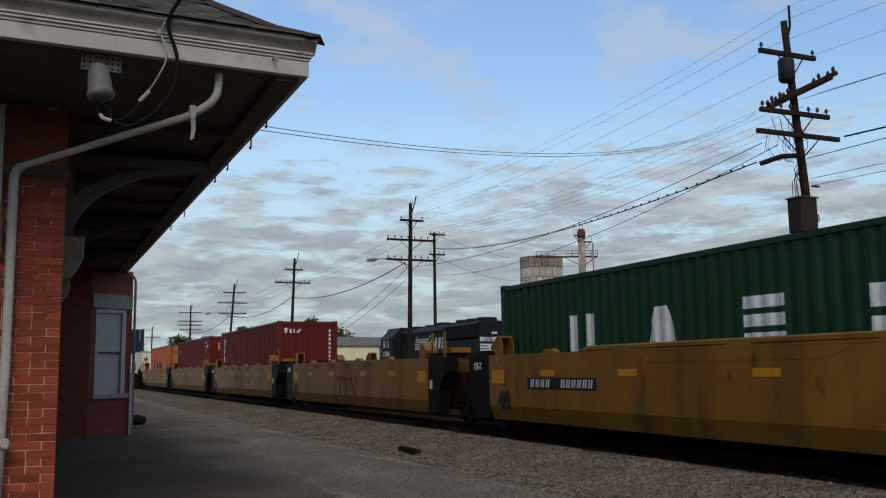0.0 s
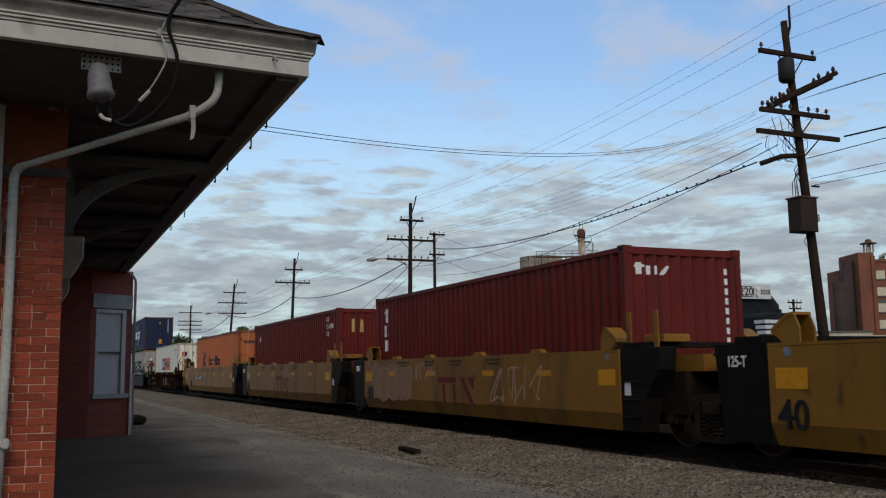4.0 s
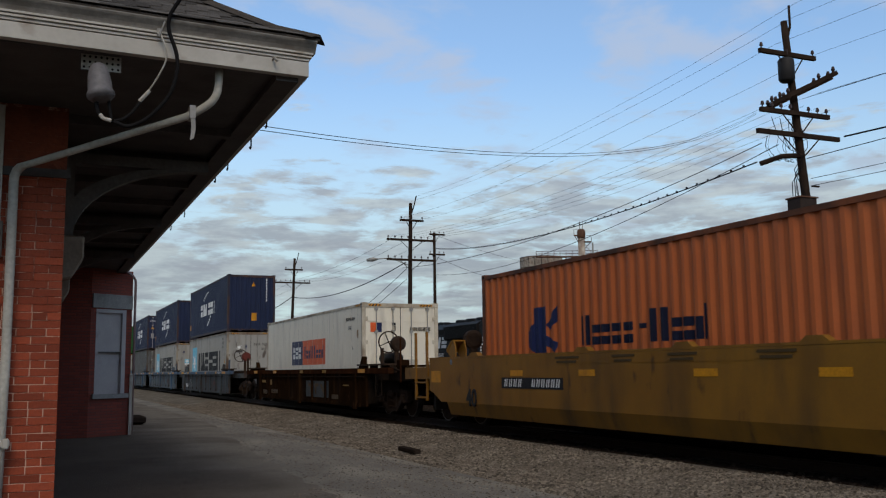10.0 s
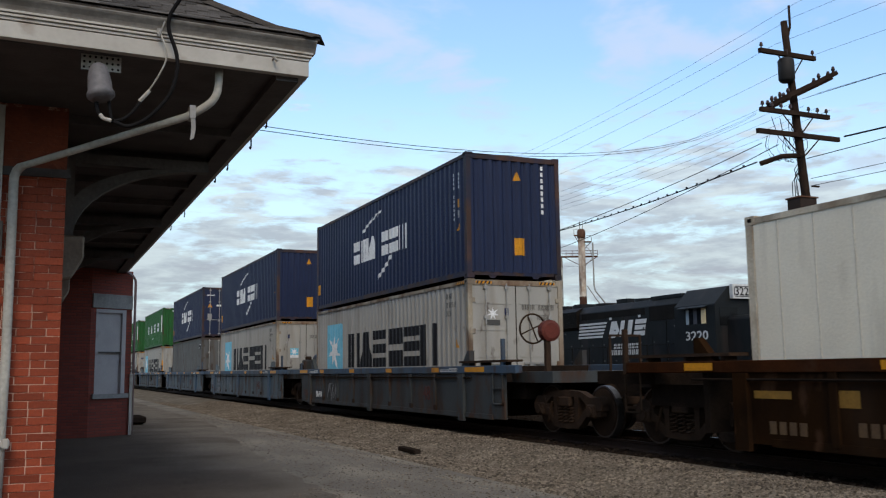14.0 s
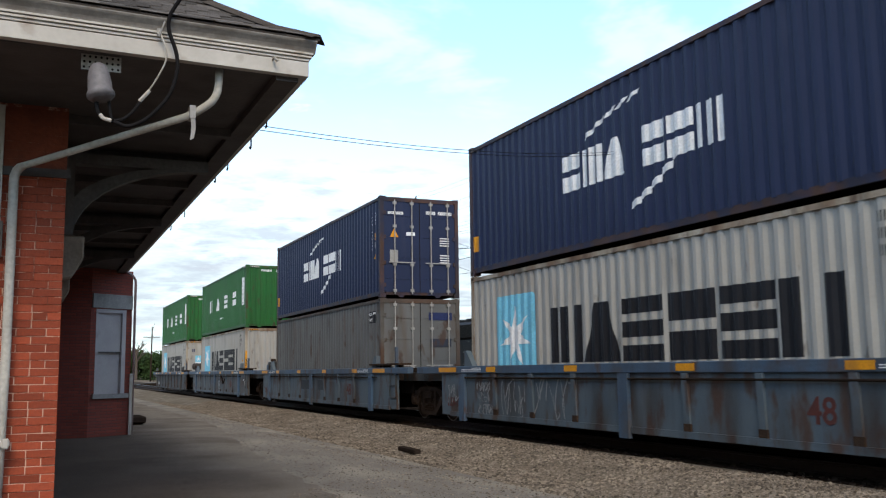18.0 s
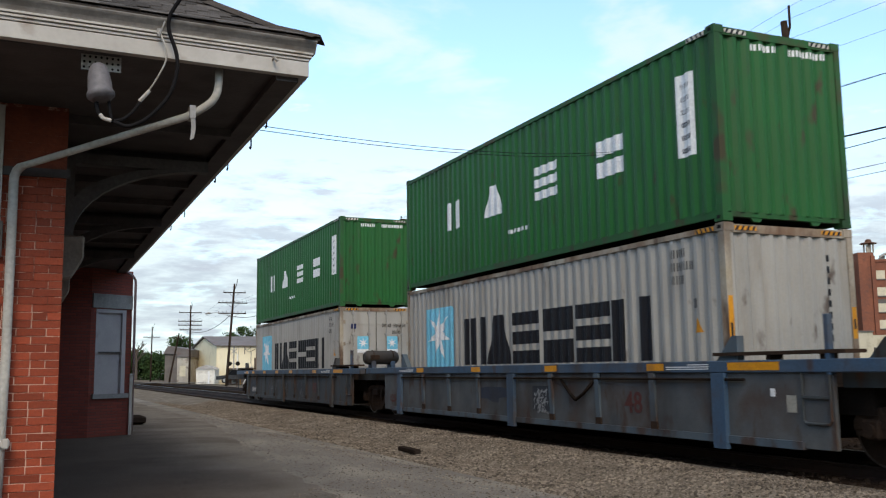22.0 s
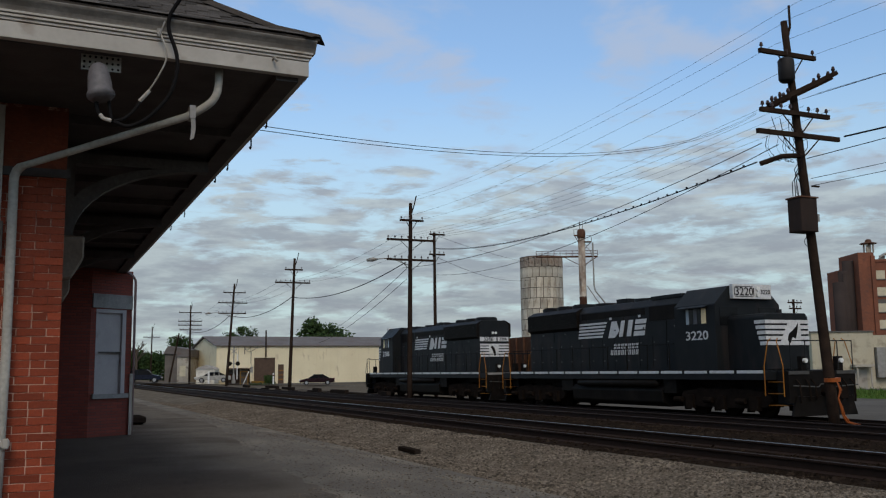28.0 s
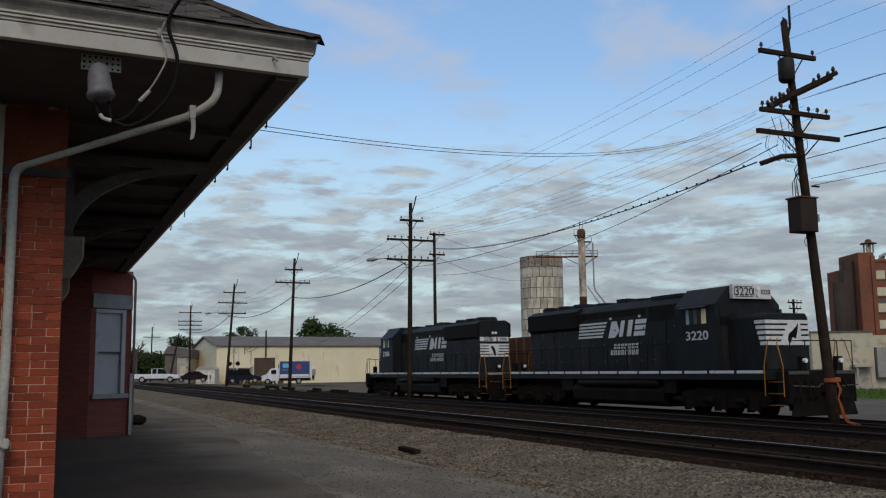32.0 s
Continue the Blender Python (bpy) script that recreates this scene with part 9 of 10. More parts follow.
tube(bm, [(0, 0, 18.9), (0, 0, 19.1), (0, 0, 19.85), (0, 0, 20.1), (0, 0, 20.2)], [0.47, 0.55, 0.55, 0.42, 0.15], 14)
part("head", bm, m_c_rust, tower, "rusty domed head housing", smooth=True)
VIEW_X, VIEW_Y = 0.85, -0.53
for name, along, z, deep in (("side_platform", -0.95, 19.25, 0.35), ("side_platform", 1.30, 18.35, 0.35)):
    k0, k1 = min(0.0, along), max(0.0, along)
    bm = bmesh.new()
    p, q = Vector((VIEW_X, VIEW_Y, 0)), Vector((-VIEW_Y, VIEW_X, 0))
    v = [bm.verts.new(p * u_ + q * w_ + Vector((0, 0, z + h_))) for u_ in (k0, k1) for w_ in (-deep, deep) for h_ in (0.0, 0.12)]
    for f in ((0, 1, 3, 2), (4, 6, 7, 5), (0, 4, 5, 1), (2, 3, 7, 6), (0, 2, 6, 4), (1, 5, 7, 3)):
        bm.faces.new([v[i] for i in f])
    stage = part(name, bm, m_c_rust, tower)
    bm = bmesh.new()
    e_ = p * along
    tube(bm, [e_ + Vector((0, 0, z)), e_ + Vector((0, 0, z + 0.9)), e_ * 0.5 + Vector((0, 0, z + 0.9))], 0.035, 5)
    tube(bm, [e_ * 0.9 + Vector((0, 0, z)), p * 0.35 * math.copysign(1, along) + Vector((0, 0, z - 0.9))], 0.04, 5)
    part("rail", bm, m_c_rust, stage)
bm = bmesh.new()
tube(bm, [(-0.17, 0.1, 20.1), (-0.17, 0.1, 21.25), (0.17, -0.1, 21.25), (0.17, -0.1, 20.1)], 0.035, 5)
part("lifting_hoop", bm, m_c_rust, tower)
bm = bmesh.new()
a, b = Vector((-3.2, 6.5, 17.05)), Vector((1.75, -1.05, 16.45))
tube(bm, [a, b], 0.13, 6)
walk_deck = part("catwalk", bm, m_c_rust, tower)
bm = bmesh.new()
for off in (0.42, 0.8):
    tube(bm, [a + Vector((0, 0, off)), b + Vector((0, 0, off))], 0.035, 5)
part("handrail", bm, m_c_rust, walk_deck)
for i in range(11):
    p = a.lerp(b, i / 10)
    bm = bmesh.new()
    cyl(bm, p, p + Vector((0, 0, 0.8)), 0.035, 5)
    part("rail_post", bm, m_c_rust, walk_deck)
for end in (a.lerp(b, 0.45), b):
    bm = bmesh.new()
    cyl(bm, end, Vector((0, 0, 15.2)), 0.05, 5)
    part("brace", bm, m_c_rust, walk_deck)
for name, pts, r in (("spout", [(1.15, -0.9, 18.3), (1.15, -0.9, 12.6), (1.3, -0.95, 11.9), (2.5, -1.5, 10.2), (3.2, -1.9, 9.3)], 0.10), ("spout", [(0.5, -0.3, 12.6), (1.4, -0.9, 10.9), (2.2, -1.4, 9.6)], 0.07),
                     ("stay", [(0.3, -0.2, 18.3), (1.15, -0.9, 16.6)], 0.04), ("stay", [(0.3, -0.2, 15.2), (1.2, -0.9, 16.4)], 0.04)):
    bm = bmesh.new()
    tube(bm, pts, r, 7)
    part(name, bm, m_metalgrey, tower)
bm = bmesh.new()
cyl(bm, (0, 0, 0), (0, 0, 11.2), 0.49, 14)
part("rust_casing", bm, mat("dark rust casing", (0.050, 0.022, 0.013), (0.075, 0.034, 0.02), 3, 0.85), tower)

# brick grain building at the right of the yard
elev = thing("grain_building", "tall orange brick mill building with blocked windows", "building", pose(91.25, 85.5, -0.75, 0, 0, -23.7))
boxes("stair_tower", m_farbrick, elev, [(2.45, 4.4, -0.3, 5.4, 0, 15.75)])
boxes("tower_pilaster", m_farbrick, elev, [(3.95, 4.45, -0.5, -0.3, 0, 15.3)])
boxes("main_block", m_farbrick, elev, [(4.4, 20.0, 0.0, 14.0, 0, 14.6)])
m_darkbrick = mat("dark weathered brick", (0.062, 0.048, 0.043), (0.046, 0.037, 0.034), 0.5, 0.9, spec=0.0)
for x, z, r in ((0.75, 12.2, 0.8), (1.35, 13.6, 0.7), (1.95, 14.9, 0.7)):
    bm = bmesh.new()
    cyl(bm, (x, 0.9 + r, 0), (x, 0.9 + r, z), r, 20)
    part("round_bin", bm, m_darkbrick, elev, "dark round storage bin", smooth=True)
boxes("bin_rail", m_darkbrick, elev, [(0.9, 1.4, 0.9, 0.95, 13.2, 13.25), (0.9, 0.95, 0.9, 0.95, 12.2, 13.25), (1.35, 1.4, 0.9, 0.95, 12.2, 13.25)])
for z in (6.05, 8.1, 10.1, 12.2):
    for x in (4.65, 7.8, 11.0):
        w = boxes("window", m_pane, elev, [(x, x + 1.1, -0.05, 0.02, z + 0.25, z + 1.3)], "pale blocked window")
        boxes("window_sill", m_road, w, [(x - 0.1, x + 1.2, -0.12, 0.0, z + 0.12, z + 0.25)])
boxes("concrete_band", m_road, elev, [(4.46, 20.0, -0.06, -0.002, 9.4, 9.9)])
boxes("parapet", m_farbrick, elev, [(4.46, 20.1, -0.15, 0.1, 14.6, 14.9)])
boxes("lamp_bracket", m_metalgrey, elev, [(7.0, 7.6, -0.6, -0.05, 9.6, 10.8)])
vent = thing("roof_vent", "rusty roof ventilator cupola on the brick tower", "ventilator", pose(95.1, 84.1, 15.0, 0, 0, -23.7))
for x in (-0.4, 0.4):
    for y in (-0.4, 0.4):
        boxes("leg", m_greywall, vent, [(x - 0.08, x + 0.08, y - 0.08, y + 0.08, 0, 1.15)])
bm = bmesh.new()
tube(bm, [(0, 0, 1.12), (0, 0, 1.20), (0, 0, 1.38), (0, 0, 1.62), (0, 0, 1.75)], [1.02, 1.02, 0.42, 0.34, 0.1], 12)
part("cap", bm, m_c_rust, vent)
boxes("louvre", m_greywall, vent, [(-0.2, 0.2, -0.2, 0.2, 0, 1.05)])
pipe = thing("roof_pipe", "bent metal dust pipe on the mill roof", "pipe", pose(97.6, 83.3, 13.85, 0, 0, -23.7))
bm = bmesh.new()
tube(bm, [(-1.3, 0, 0.0), (-1.1, 0, 0.7), (0.2, 0, 1.3), (0.9, 0, 1.2), (1.0, 0, 0.0)], 0.17, 8)
part("duct", bm, m_metalgrey, pipe, smooth=True)
for x in (-0.6, 0.3, 2.0):
    bm = bmesh.new()
    cyl(bm, (x, 0.6, 0), (x, 0.6, 0.9), 0.35, 10)
    part("cyclone", bm, m_metalgrey, pipe)
m_lowcream = mat("weathered cream blocks", (0.50, 0.45, 0.33), (0.42, 0.37, 0.27), 0.4, 0.8, dirt=(0.24, 0.2, 0.14), dirt_amount=0.3)
low = thing("low_building", "low cream block building with a small hood over its door", "building", pose(57.6, 57.2, -0.75, 0, 0, -24))
boxes("wall", m_lowcream, low, [(0, 5.0, 0, 9, 0, 4.55), (5.0, 30, 0.3, 9, 0, 4.3)])
boxes("coping", m_road, low, [(-0.1, 5.05, -0.1, 9, 4.55, 4.66)])
boxes("hood", m_greywall, low, [(3.0, 4.6, -0.9, 0.0, 1.75, 1.95), (3.2, 3.3, -0.8, -0.7, 0.0, 1.75), (4.3, 4.4, -0.8, -0.7, 0.0, 1.75)])
boxes("door", m_greywall, low, [(3.3, 4.3, -0.03, 0.0, 0.0, 1.75)])
boxes("metal_cabinet", m_metalgrey, low, [(5.1, 6.6, -0.3, 0.29, 0.9, 3.3)])
wagon = thing("freight_wagon", "rusty orange hopper wagon behind the locomotives", "railway wagon", pose(28.3, 48.5, -0.6))
boxes("body", m_c_rust, wagon, [(-1.3, 1.3, -3.0, 4.0, 1.0, 3.7)])
for k in range(8):
    boxes("side_rib", m_c_rust, wagon, [(-1.4, -1.3, -2.9 + 0.95 * k, -2.75 + 0.95 * k, 1.0, 3.7)])
boxes("hatch_box", m_pane, wagon, [(-0.9, -0.2, -1.2, 0.0, 3.7, 4.3)])
for y in (-1.8, 2.8):
    boxes("wheel_frame", m_undercarriage, wagon, [(-1.1, 1.1, y - 0.9, y + 0.9, 0.05, 1.0)])

# level crossing gear
sig = thing("crossing_signal", "railway crossing signal with twin red lamps on a mast", "crossing signal", pose(25.23, 129.28, -0.35))
bm = bmesh.new()
cyl(bm, (0, 0, 0), (0, 0, 5.2), 0.08, 8)
part("mast", bm, m_metalgrey, sig)
for s in (-1, 1):
    bm = bmesh.new()
    cyl(bm, (0.55 * s, -0.05, 2.75), (0.55 * s, 0.05, 2.75), 0.30, 14)
    part("target", bm, m_black, sig)
boxes("lamp_bar", m_metalgrey, sig, [(-0.6, 0.6, -0.03, 0.03, 2.70, 2.80)])
for s in (-1, 1):
    bm = bmesh.new()
    tube(bm, [(0.55 * s, -0.06, 2.75), (0.55 * s, -0.30, 2.78)], [0.17, 0.20], 12)
    part("hood", bm, m_black, sig, "dark lamp hood")
for a in (38, -38):
    bm = bmesh.new()
    box(bm, -0.46, 0.46, -0.02, 0.02, -0.055, 0.055)
    o = part("crossbuck_board", bm, m_metalgrey, sig)
    o.matrix_basis = pose(0, -0.10 + 0.0006 * a, 4.45, 0, a, 0)
boxes("base_box", m_metalgrey, sig, [(-0.22, 0.22, -0.2, 0.2, 0.0, 0.55), (-0.16, 0.16, -0.14, 0.14, 0.55, 1.25)], bevel=0.02)
boxes("gate_arm", m_decal_white, sig, [(0.42, 0.54, 0.06, 0.12, 0.6, 4.1)], "raised white crossing gate arm")
barr = thing("bollard", "short white bollard beside the crossing", "bollard", pose(30.2, 127.0, -0.45))
boxes("post", m_decal_white, barr, [(-0.09, 0.09, -0.09, 0.09, 0.0, 1.5)], bevel=0.02)
boxes("band", m_c_rust, barr, [(-0.094, 0.094, -0.094, 0.094, 1.1, 1.25)])
post = thing("marker_post", "short white marker post beside the track", "post", pose(18.6, 110.0, -0.1))
boxes("stake", m_decal_white, post, [(-0.10, 0.10, -0.05, 0.05, 0.0, 1.35)])
boxes("stake_cap", m_decal_white, post, [(-0.13, 0.13, -0.06, 0.06, 1.35, 1.45)])
pile = thing("tie_pile", "low pile of dark old ties beside the siding", "timber pile", pose(18.2, 66.0, -0.35))
for k in range(16):
    bm = bmesh.new()
    box(bm, -0.12, 0.12, -1.3, 1.3, 0, 0.2)
    o = part("old_tie", bm, m_tie, pile)
    o.matrix_basis = pose(random.uniform(-0.6, 0.6), -16 + 2.3 * k, 0.2 * (k % 3 == 0), 0, 0, random.uniform(-12, 12))


# ---- trees ----
def tree(label, base, height, spread, leaves, seed, bare=False, dense=False):
    """A tapered trunk with limbs and a crown of many small leaf clumps."""
    rng = random.Random(seed)
    t = thing("tree", label, "tree", pose(*base), "trees")
    bm = bmesh.new()
    tube(bm, [(0, 0, -0.3), (0.1, 0, height * 0.3), (0.0, 0.1, height * 0.62)], [height * 0.035, height * 0.025, height * 0.012], 8)
    tips = []
    for i in range(11):
        a, k = rng.uniform(0, 6.28), rng.uniform(0.28, 0.6)
        p = Vector((0.05, 0.05, height * k))
        q = p + Vector((math.cos(a), math.sin(a), 0)) * spread * rng.uniform(0.35, 0.75) + Vector((0, 0, height * rng.uniform(0.12, 0.34)))
        m_ = p.lerp(q, 0.5) + Vector((0, 0, height * 0.03))
        tube(bm, [p, m_, q], [height * 0.012, height * 0.008, height * 0.003], 6)
        tips += [m_, q]
        if bare:
            for _ in range(5):
                r = q + Vector((rng.uniform(-1, 1), rng.uniform(-1, 1), rng.uniform(0.1, 1.2))) * spread * 0.3
                tube(bm, [q.lerp(p, rng.uniform(0, 0.4)), r], [height * 0.004, height * 0.002], 4)
    part("trunk", bm, m_bark, t)
    if leaves:
        vs, fs = [], []
        blobs = [(Vector(p) + Vector((rng.uniform(-0.1, 0.1) * spread, rng.uniform(-0.1, 0.1) * spread, 0)), spread * rng.uniform(0.22, 0.38)) for p in tips]
        blobs += [(Vector((rng.uniform(-0.5, 0.5) * spread, rng.uniform(-0.5, 0.5) * spread, height * rng.uniform(0.55, 0.92))), spread * rng.uniform(0.16, 0.32)) for _ in range(14)]
        if dense:
            blobs += [(Vector((rng.uniform(-0.8, 0.8) * spread, rng.uniform(-0.5, 0.5) * spread, height * rng.uniform(0.06, 0.6))), spread * rng.uniform(0.22, 0.36)) for _ in range(22)]
        for _ in range(leaves):
            c, r = rng.choice(blobs)
            d = Vector((rng.gauss(0, 1), rng.gauss(0, 1), rng.gauss(0, 0.8))).normalized() * r * rng.uniform(0.55, 1.05)
            p = c + d
            s = spread * rng.uniform(0.04, 0.085)
            u = Vector((rng.gauss(0, 1), rng.gauss(0, 1), rng.gauss(0, 1))).normalized()
            w = u.orthogonal().normalized()
            k = len(vs)
            vs += [p - u * s, p + w * s * 0.6, p + u * s, p - w * s * 0.6]
            fs.append((k, k + 1, k + 2, k + 3))
        me = bpy.data.meshes.new("crown")
        me.from_pydata([tuple(v) for v in vs], [], fs)
        me.materials.append(m_leaf)
        o = new("crown", me)
        o.parent = t
    return t


tree("broad green tree behind the warehouse roof", (54.0, 184.0, -0.7), 12.8, 6.6, 5200, 1)
tree("green tree rising behind the warehouse", (38.5, 191.0, -0.7), 11.4, 4.2, 2600, 2)
tree("small green tree behind the old building", (27.5, 195.0, -0.5), 9.6, 4.0, 2200, 3)
tree("bare branching tree beyond the crossing", (24.2, 252.0, -0.3), 12.5, 3.4, 0, 4, True)
for i in range(9):
    tree("dense green tree in the far treeline", (17.0 + 3.6 * i + random.uniform(-1, 1), 262.0 + random.uniform(-8, 8), -0.5), random.uniform(6.6, 8.2), 5.2, 5200, 20 + i, False, True)
tree("green tree far down the line", (10.0, 300.0, -0.5), 9.0, 6.0, 1600, 40)

# ---- road traffic ----
ROAD_ROWS = []
m_tyre = mat("tyre rubber", (0.015, 0.015, 0.015), None, 8, 0.9)
m_hub = mat("wheel hub metal", (0.40, 0.40, 0.40), None, 6, 0.4, metal=0.6)
m_tail = mat("red tail lamp", (0.45, 0.02, 0.02), None, 4, 0.3)


def vehicle(label, category, paint_material, length, width, profile, glass, wheels, extra=None):
    """A car, nose at +x. profile: side outline of the body; glass: side outline of the glazed cabin."""
    v = thing("car" if category == "car" else category.replace(" ", "_"), label, category)
    w = width / 2
    bm = bmesh.new()
    prism(bm, profile, "y", -w, w)
    part("body", bm, paint_material, v, bevel=0.05)
    if glass:
        bm = bmesh.new()
        prism(bm, glass, "y", -w + 0.02, w - 0.02)
        cabin = part("windows", bm, m_glass, v)
        zs = max(q[1] for q in glass)
        xs = [q[0] for q in glass if q[1] > zs - 0.05]
        bm = bmesh.new()
        box(bm, min(xs) - 0.02, max(xs) + 0.02, -w + 0.05, w - 0.05, zs, zs + 0.05)
        for x in (min(xs), (min(xs) + max(xs)) / 2):
            box(bm, x - 0.06, x + 0.06, -w + 0.005, w - 0.005, min(q[1] for q in glass), zs + 0.02)
        part("roof", bm, paint_material, v, bevel=0.015)
    for x, r in wheels:
        for s in (-1, 1):
            bm = bmesh.new()
            cyl(bm, (0, -0.11, 0), (0, 0.11, 0), r, 18)
            wheel = part("wheel", bm, m_tyre, v)
            wheel.matrix_basis = pose(x, s * (w - 0.10), r)
            bm = bmesh.new()
            cyl(bm, (0, s * 0.112, 0), (0, s * 0.12, 0), r * 0.6, 12)
            for q in range(5):
                a = 2 * math.pi * q / 5
                cyl(bm, (0, s * 0.118, 0), (r * 0.55 * math.cos(a), s * 0.126, r * 0.55 * math.sin(a)), 0.03, 5)
            part("rim", bm, m_hub, wheel)
            CAR_WHEELS.append((wheel, v, x, s * (w - 0.10), r))
    for s in (-1, 1):
        x1, x0 = max(q[0] for q in profile), min(q[0] for q in profile)
        boxes("headlight", m_decal_white, v, [(x1 - 0.10, x1 + 0.01, s * (w - 0.3) - 0.14, s * (w - 0.3) + 0.14, 0.62, 0.76)])
        boxes("tail_light", m_tail, v, [(x0 - 0.01, x0 + 0.08, s * (w - 0.25) - 0.12, s * (w - 0.25) + 0.12, 0.72, 0.92)])
    return v


CAR_WHEELS = []
P_WHITE = mat("white car paint", (0.72, 0.72, 0.72), None, 2, 0.3, bump=0)
P_MAROON = mat("dark maroon car paint", (0.020, 0.008, 0.010), None, 2, 0.25, bump=0)
P_BLUE = mat("dark blue car paint", (0.010, 0.013, 0.026), None, 2, 0.25, bump=0)
P_SILVER = mat("pale gold car paint", (0.42, 0.40, 0.35), None, 2, 0.3, metal=0.3, bump=0)
P_GREY = mat("grey truck paint", (0.035, 0.036, 0.037), None, 2, 0.3, bump=0)
SEDAN = [(-2.4, 0.35), (2.35, 0.35), (2.4, 0.65), (1.3, 0.92), (-1.5, 0.98), (-2.4, 0.90)]
SEDAN_G = [(-1.75, 0.95), (1.25, 0.92), (0.45, 1.40), (-0.85, 1.42)]
SUV = [(-2.3, 0.42), (2.3, 0.42), (2.32, 0.85), (1.3, 1.05), (-2.2, 1.08), (-2.32, 0.9)]
SUV_G = [(-2.15, 1.06), (1.2, 1.04), (0.55, 1.66), (-1.95, 1.68)]
PICK = [(-2.9, 0.5), (2.85, 0.5), (2.88, 0.95), (1.5, 1.12), (-2.88, 1.10)]
PICK_G = [(-0.75, 1.1), (1.45, 1.1), (0.75, 1.75), (-0.55, 1.76)]
CW = ((1.45, 0.33), (-1.45, 0.33))
TRAFFIC = {
    "sedan": (167, [(0, 95.79, 93.26, -0.66), (13.71, 95.79, 93.26, -0.66), (24.5, 50.79, 117.94, -1.39), (27.5, 38.28, 124.8, -0.77), (28, 36.04, 125.96, -0.66), (28.4, 34.33, 126.44, -0.58), (29, 31.14, 127.31, -0.44), (29.6, 28.34, 128.07, -0.34), (30.2, 25.77, 128.76, -0.25), (30.8, 23.51, 129.37, -0.17), (31.4, 21.41, 129.93, -0.1), (32, 19.9, 130.34, -0.05)]),
    "gold": (167, [(0, 89.99, 96.63, -0.66), (10.86, 89.99, 96.63, -0.66), (22.5, 44.99, 121.15, -1.12), (24.2, 38.42, 124.73, -0.78), (27.5, 24.9, 129, -0.22), (28.1, 22.06, 129.76, -0.12), (28.7, 19.9, 130.34, -0.05), (29.3, 17.67, 130.94, 0.01), (29.9, 14.88, 131.68, 0.05), (30.5, 12.68, 132.27, 0.09), (32, 7.42, 133.98, 0.21)]),
    "suv": (-13, [(0, -38.59, 144.28, 0.24), (24, 6.17, 130, 0.24), (26, 9.9, 128.81, 0.15), (27.5, 12.55, 127.97, 0.09), (28.4, 14, 127.59, 0.07), (29, 15.58, 127.18, 0.05), (29.6, 17.25, 126.74, 0.02), (30.2, 19.06, 126.26, -0.03), (30.8, 20.94, 125.77, -0.09), (31.4, 23.05, 125.21, -0.16), (32, 25.67, 124.52, -0.25)]),
    "truck": (167, [(0, 97.56, 92.97, -0.66), (17.38, 97.56, 92.97, -0.66), (27.5, 52.56, 117.16, -1.42), (29.6, 43.22, 122.18, -1.03), (30, 41.43, 123.16, -0.93), (30.5, 38.84, 124.51, -0.8), (31, 36.6, 125.7, -0.68), (31.5, 34.11, 126.51, -0.57), (32, 32.1, 127.05, -0.48)]),
    "pickup": (-13, [(0, -37.47, 143.88, 0.21), (2.43, -37.47, 143.88, 0.21), (28, 6.73, 129.81, 0.21), (30, 10.15, 128.72, 0.13), (30.5, 11.25, 128.36, 0.11), (31, 12.45, 128.0, 0.09), (31.5, 13.7, 127.67, 0.07), (32, 14.89, 127.36, 0.06)]),
    "dark": (167, [(0, 86.56, 105.37, -0.66), (8.61, 86.56, 105.37, -0.66), (18.5, 41.56, 123.09, -0.94), (21, 30.18, 127.57, -0.41), (23, 21.27, 129.97, -0.1), (24.2, 16.02, 131.38, 0.04), (25, 12.54, 132.32, 0.09), (26.5, 6.38, 134.31, 0.23), (32, -16.21, 141.61, 0.23)]),
}


def drive(v, name):
    heading, rows = TRAFFIC[name]
    v.matrix_basis = pose(rows[0][1], rows[0][2], road_z(rows[0][1]), 0, 0, heading)
    ROAD_ROWS.append((v, [(t, pose(x, y, road_z(x), 0, 0, heading)) for t, x, y, z in rows], rows))


drive(vehicle("dark maroon sedan driving along the road", "car", P_MAROON, 4.8, 1.8, SEDAN, SEDAN_G, CW), "sedan")
drive(vehicle("pale gold sedan driving along the road", "car", P_SILVER, 4.8, 1.8, SEDAN, SEDAN_G, CW), "gold")
drive(vehicle("dark blue sport utility car driving from the crossing", "car", P_BLUE, 4.6, 1.85, SUV, SUV_G, ((1.45, 0.36), (-1.45, 0.36))), "suv")
drive(vehicle("white extended-cab pickup truck driving over the crossing", "pickup truck", P_WHITE, 5.8, 1.95, PICK, PICK_G, ((1.75, 0.40), (-1.75, 0.40))), "pickup")
drive(vehicle("dark grey pickup truck driving towards the crossing", "pickup truck", P_GREY, 5.6, 1.95, PICK, PICK_G, ((1.75, 0.40), (-1.75, 0.40))), "dark")
box_truck = vehicle("white box truck with a blue advertising box", "box truck", P_WHITE, 7.0, 2.1, [(1.1, 0.45), (3.45, 0.45), (3.5, 1.15), (2.75, 1.35), (2.2, 2.15), (1.1, 2.2)], [(1.35, 1.38), (2.6, 1.38), (2.15, 2.05), (1.35, 2.08)], ((2.6, 0.40), (-1.6, 0.40)))
boxes("cargo_box", P_WHITE, box_truck, [(-3.4, 1.05, -1.12, 1.12, 0.85, 3.15)])
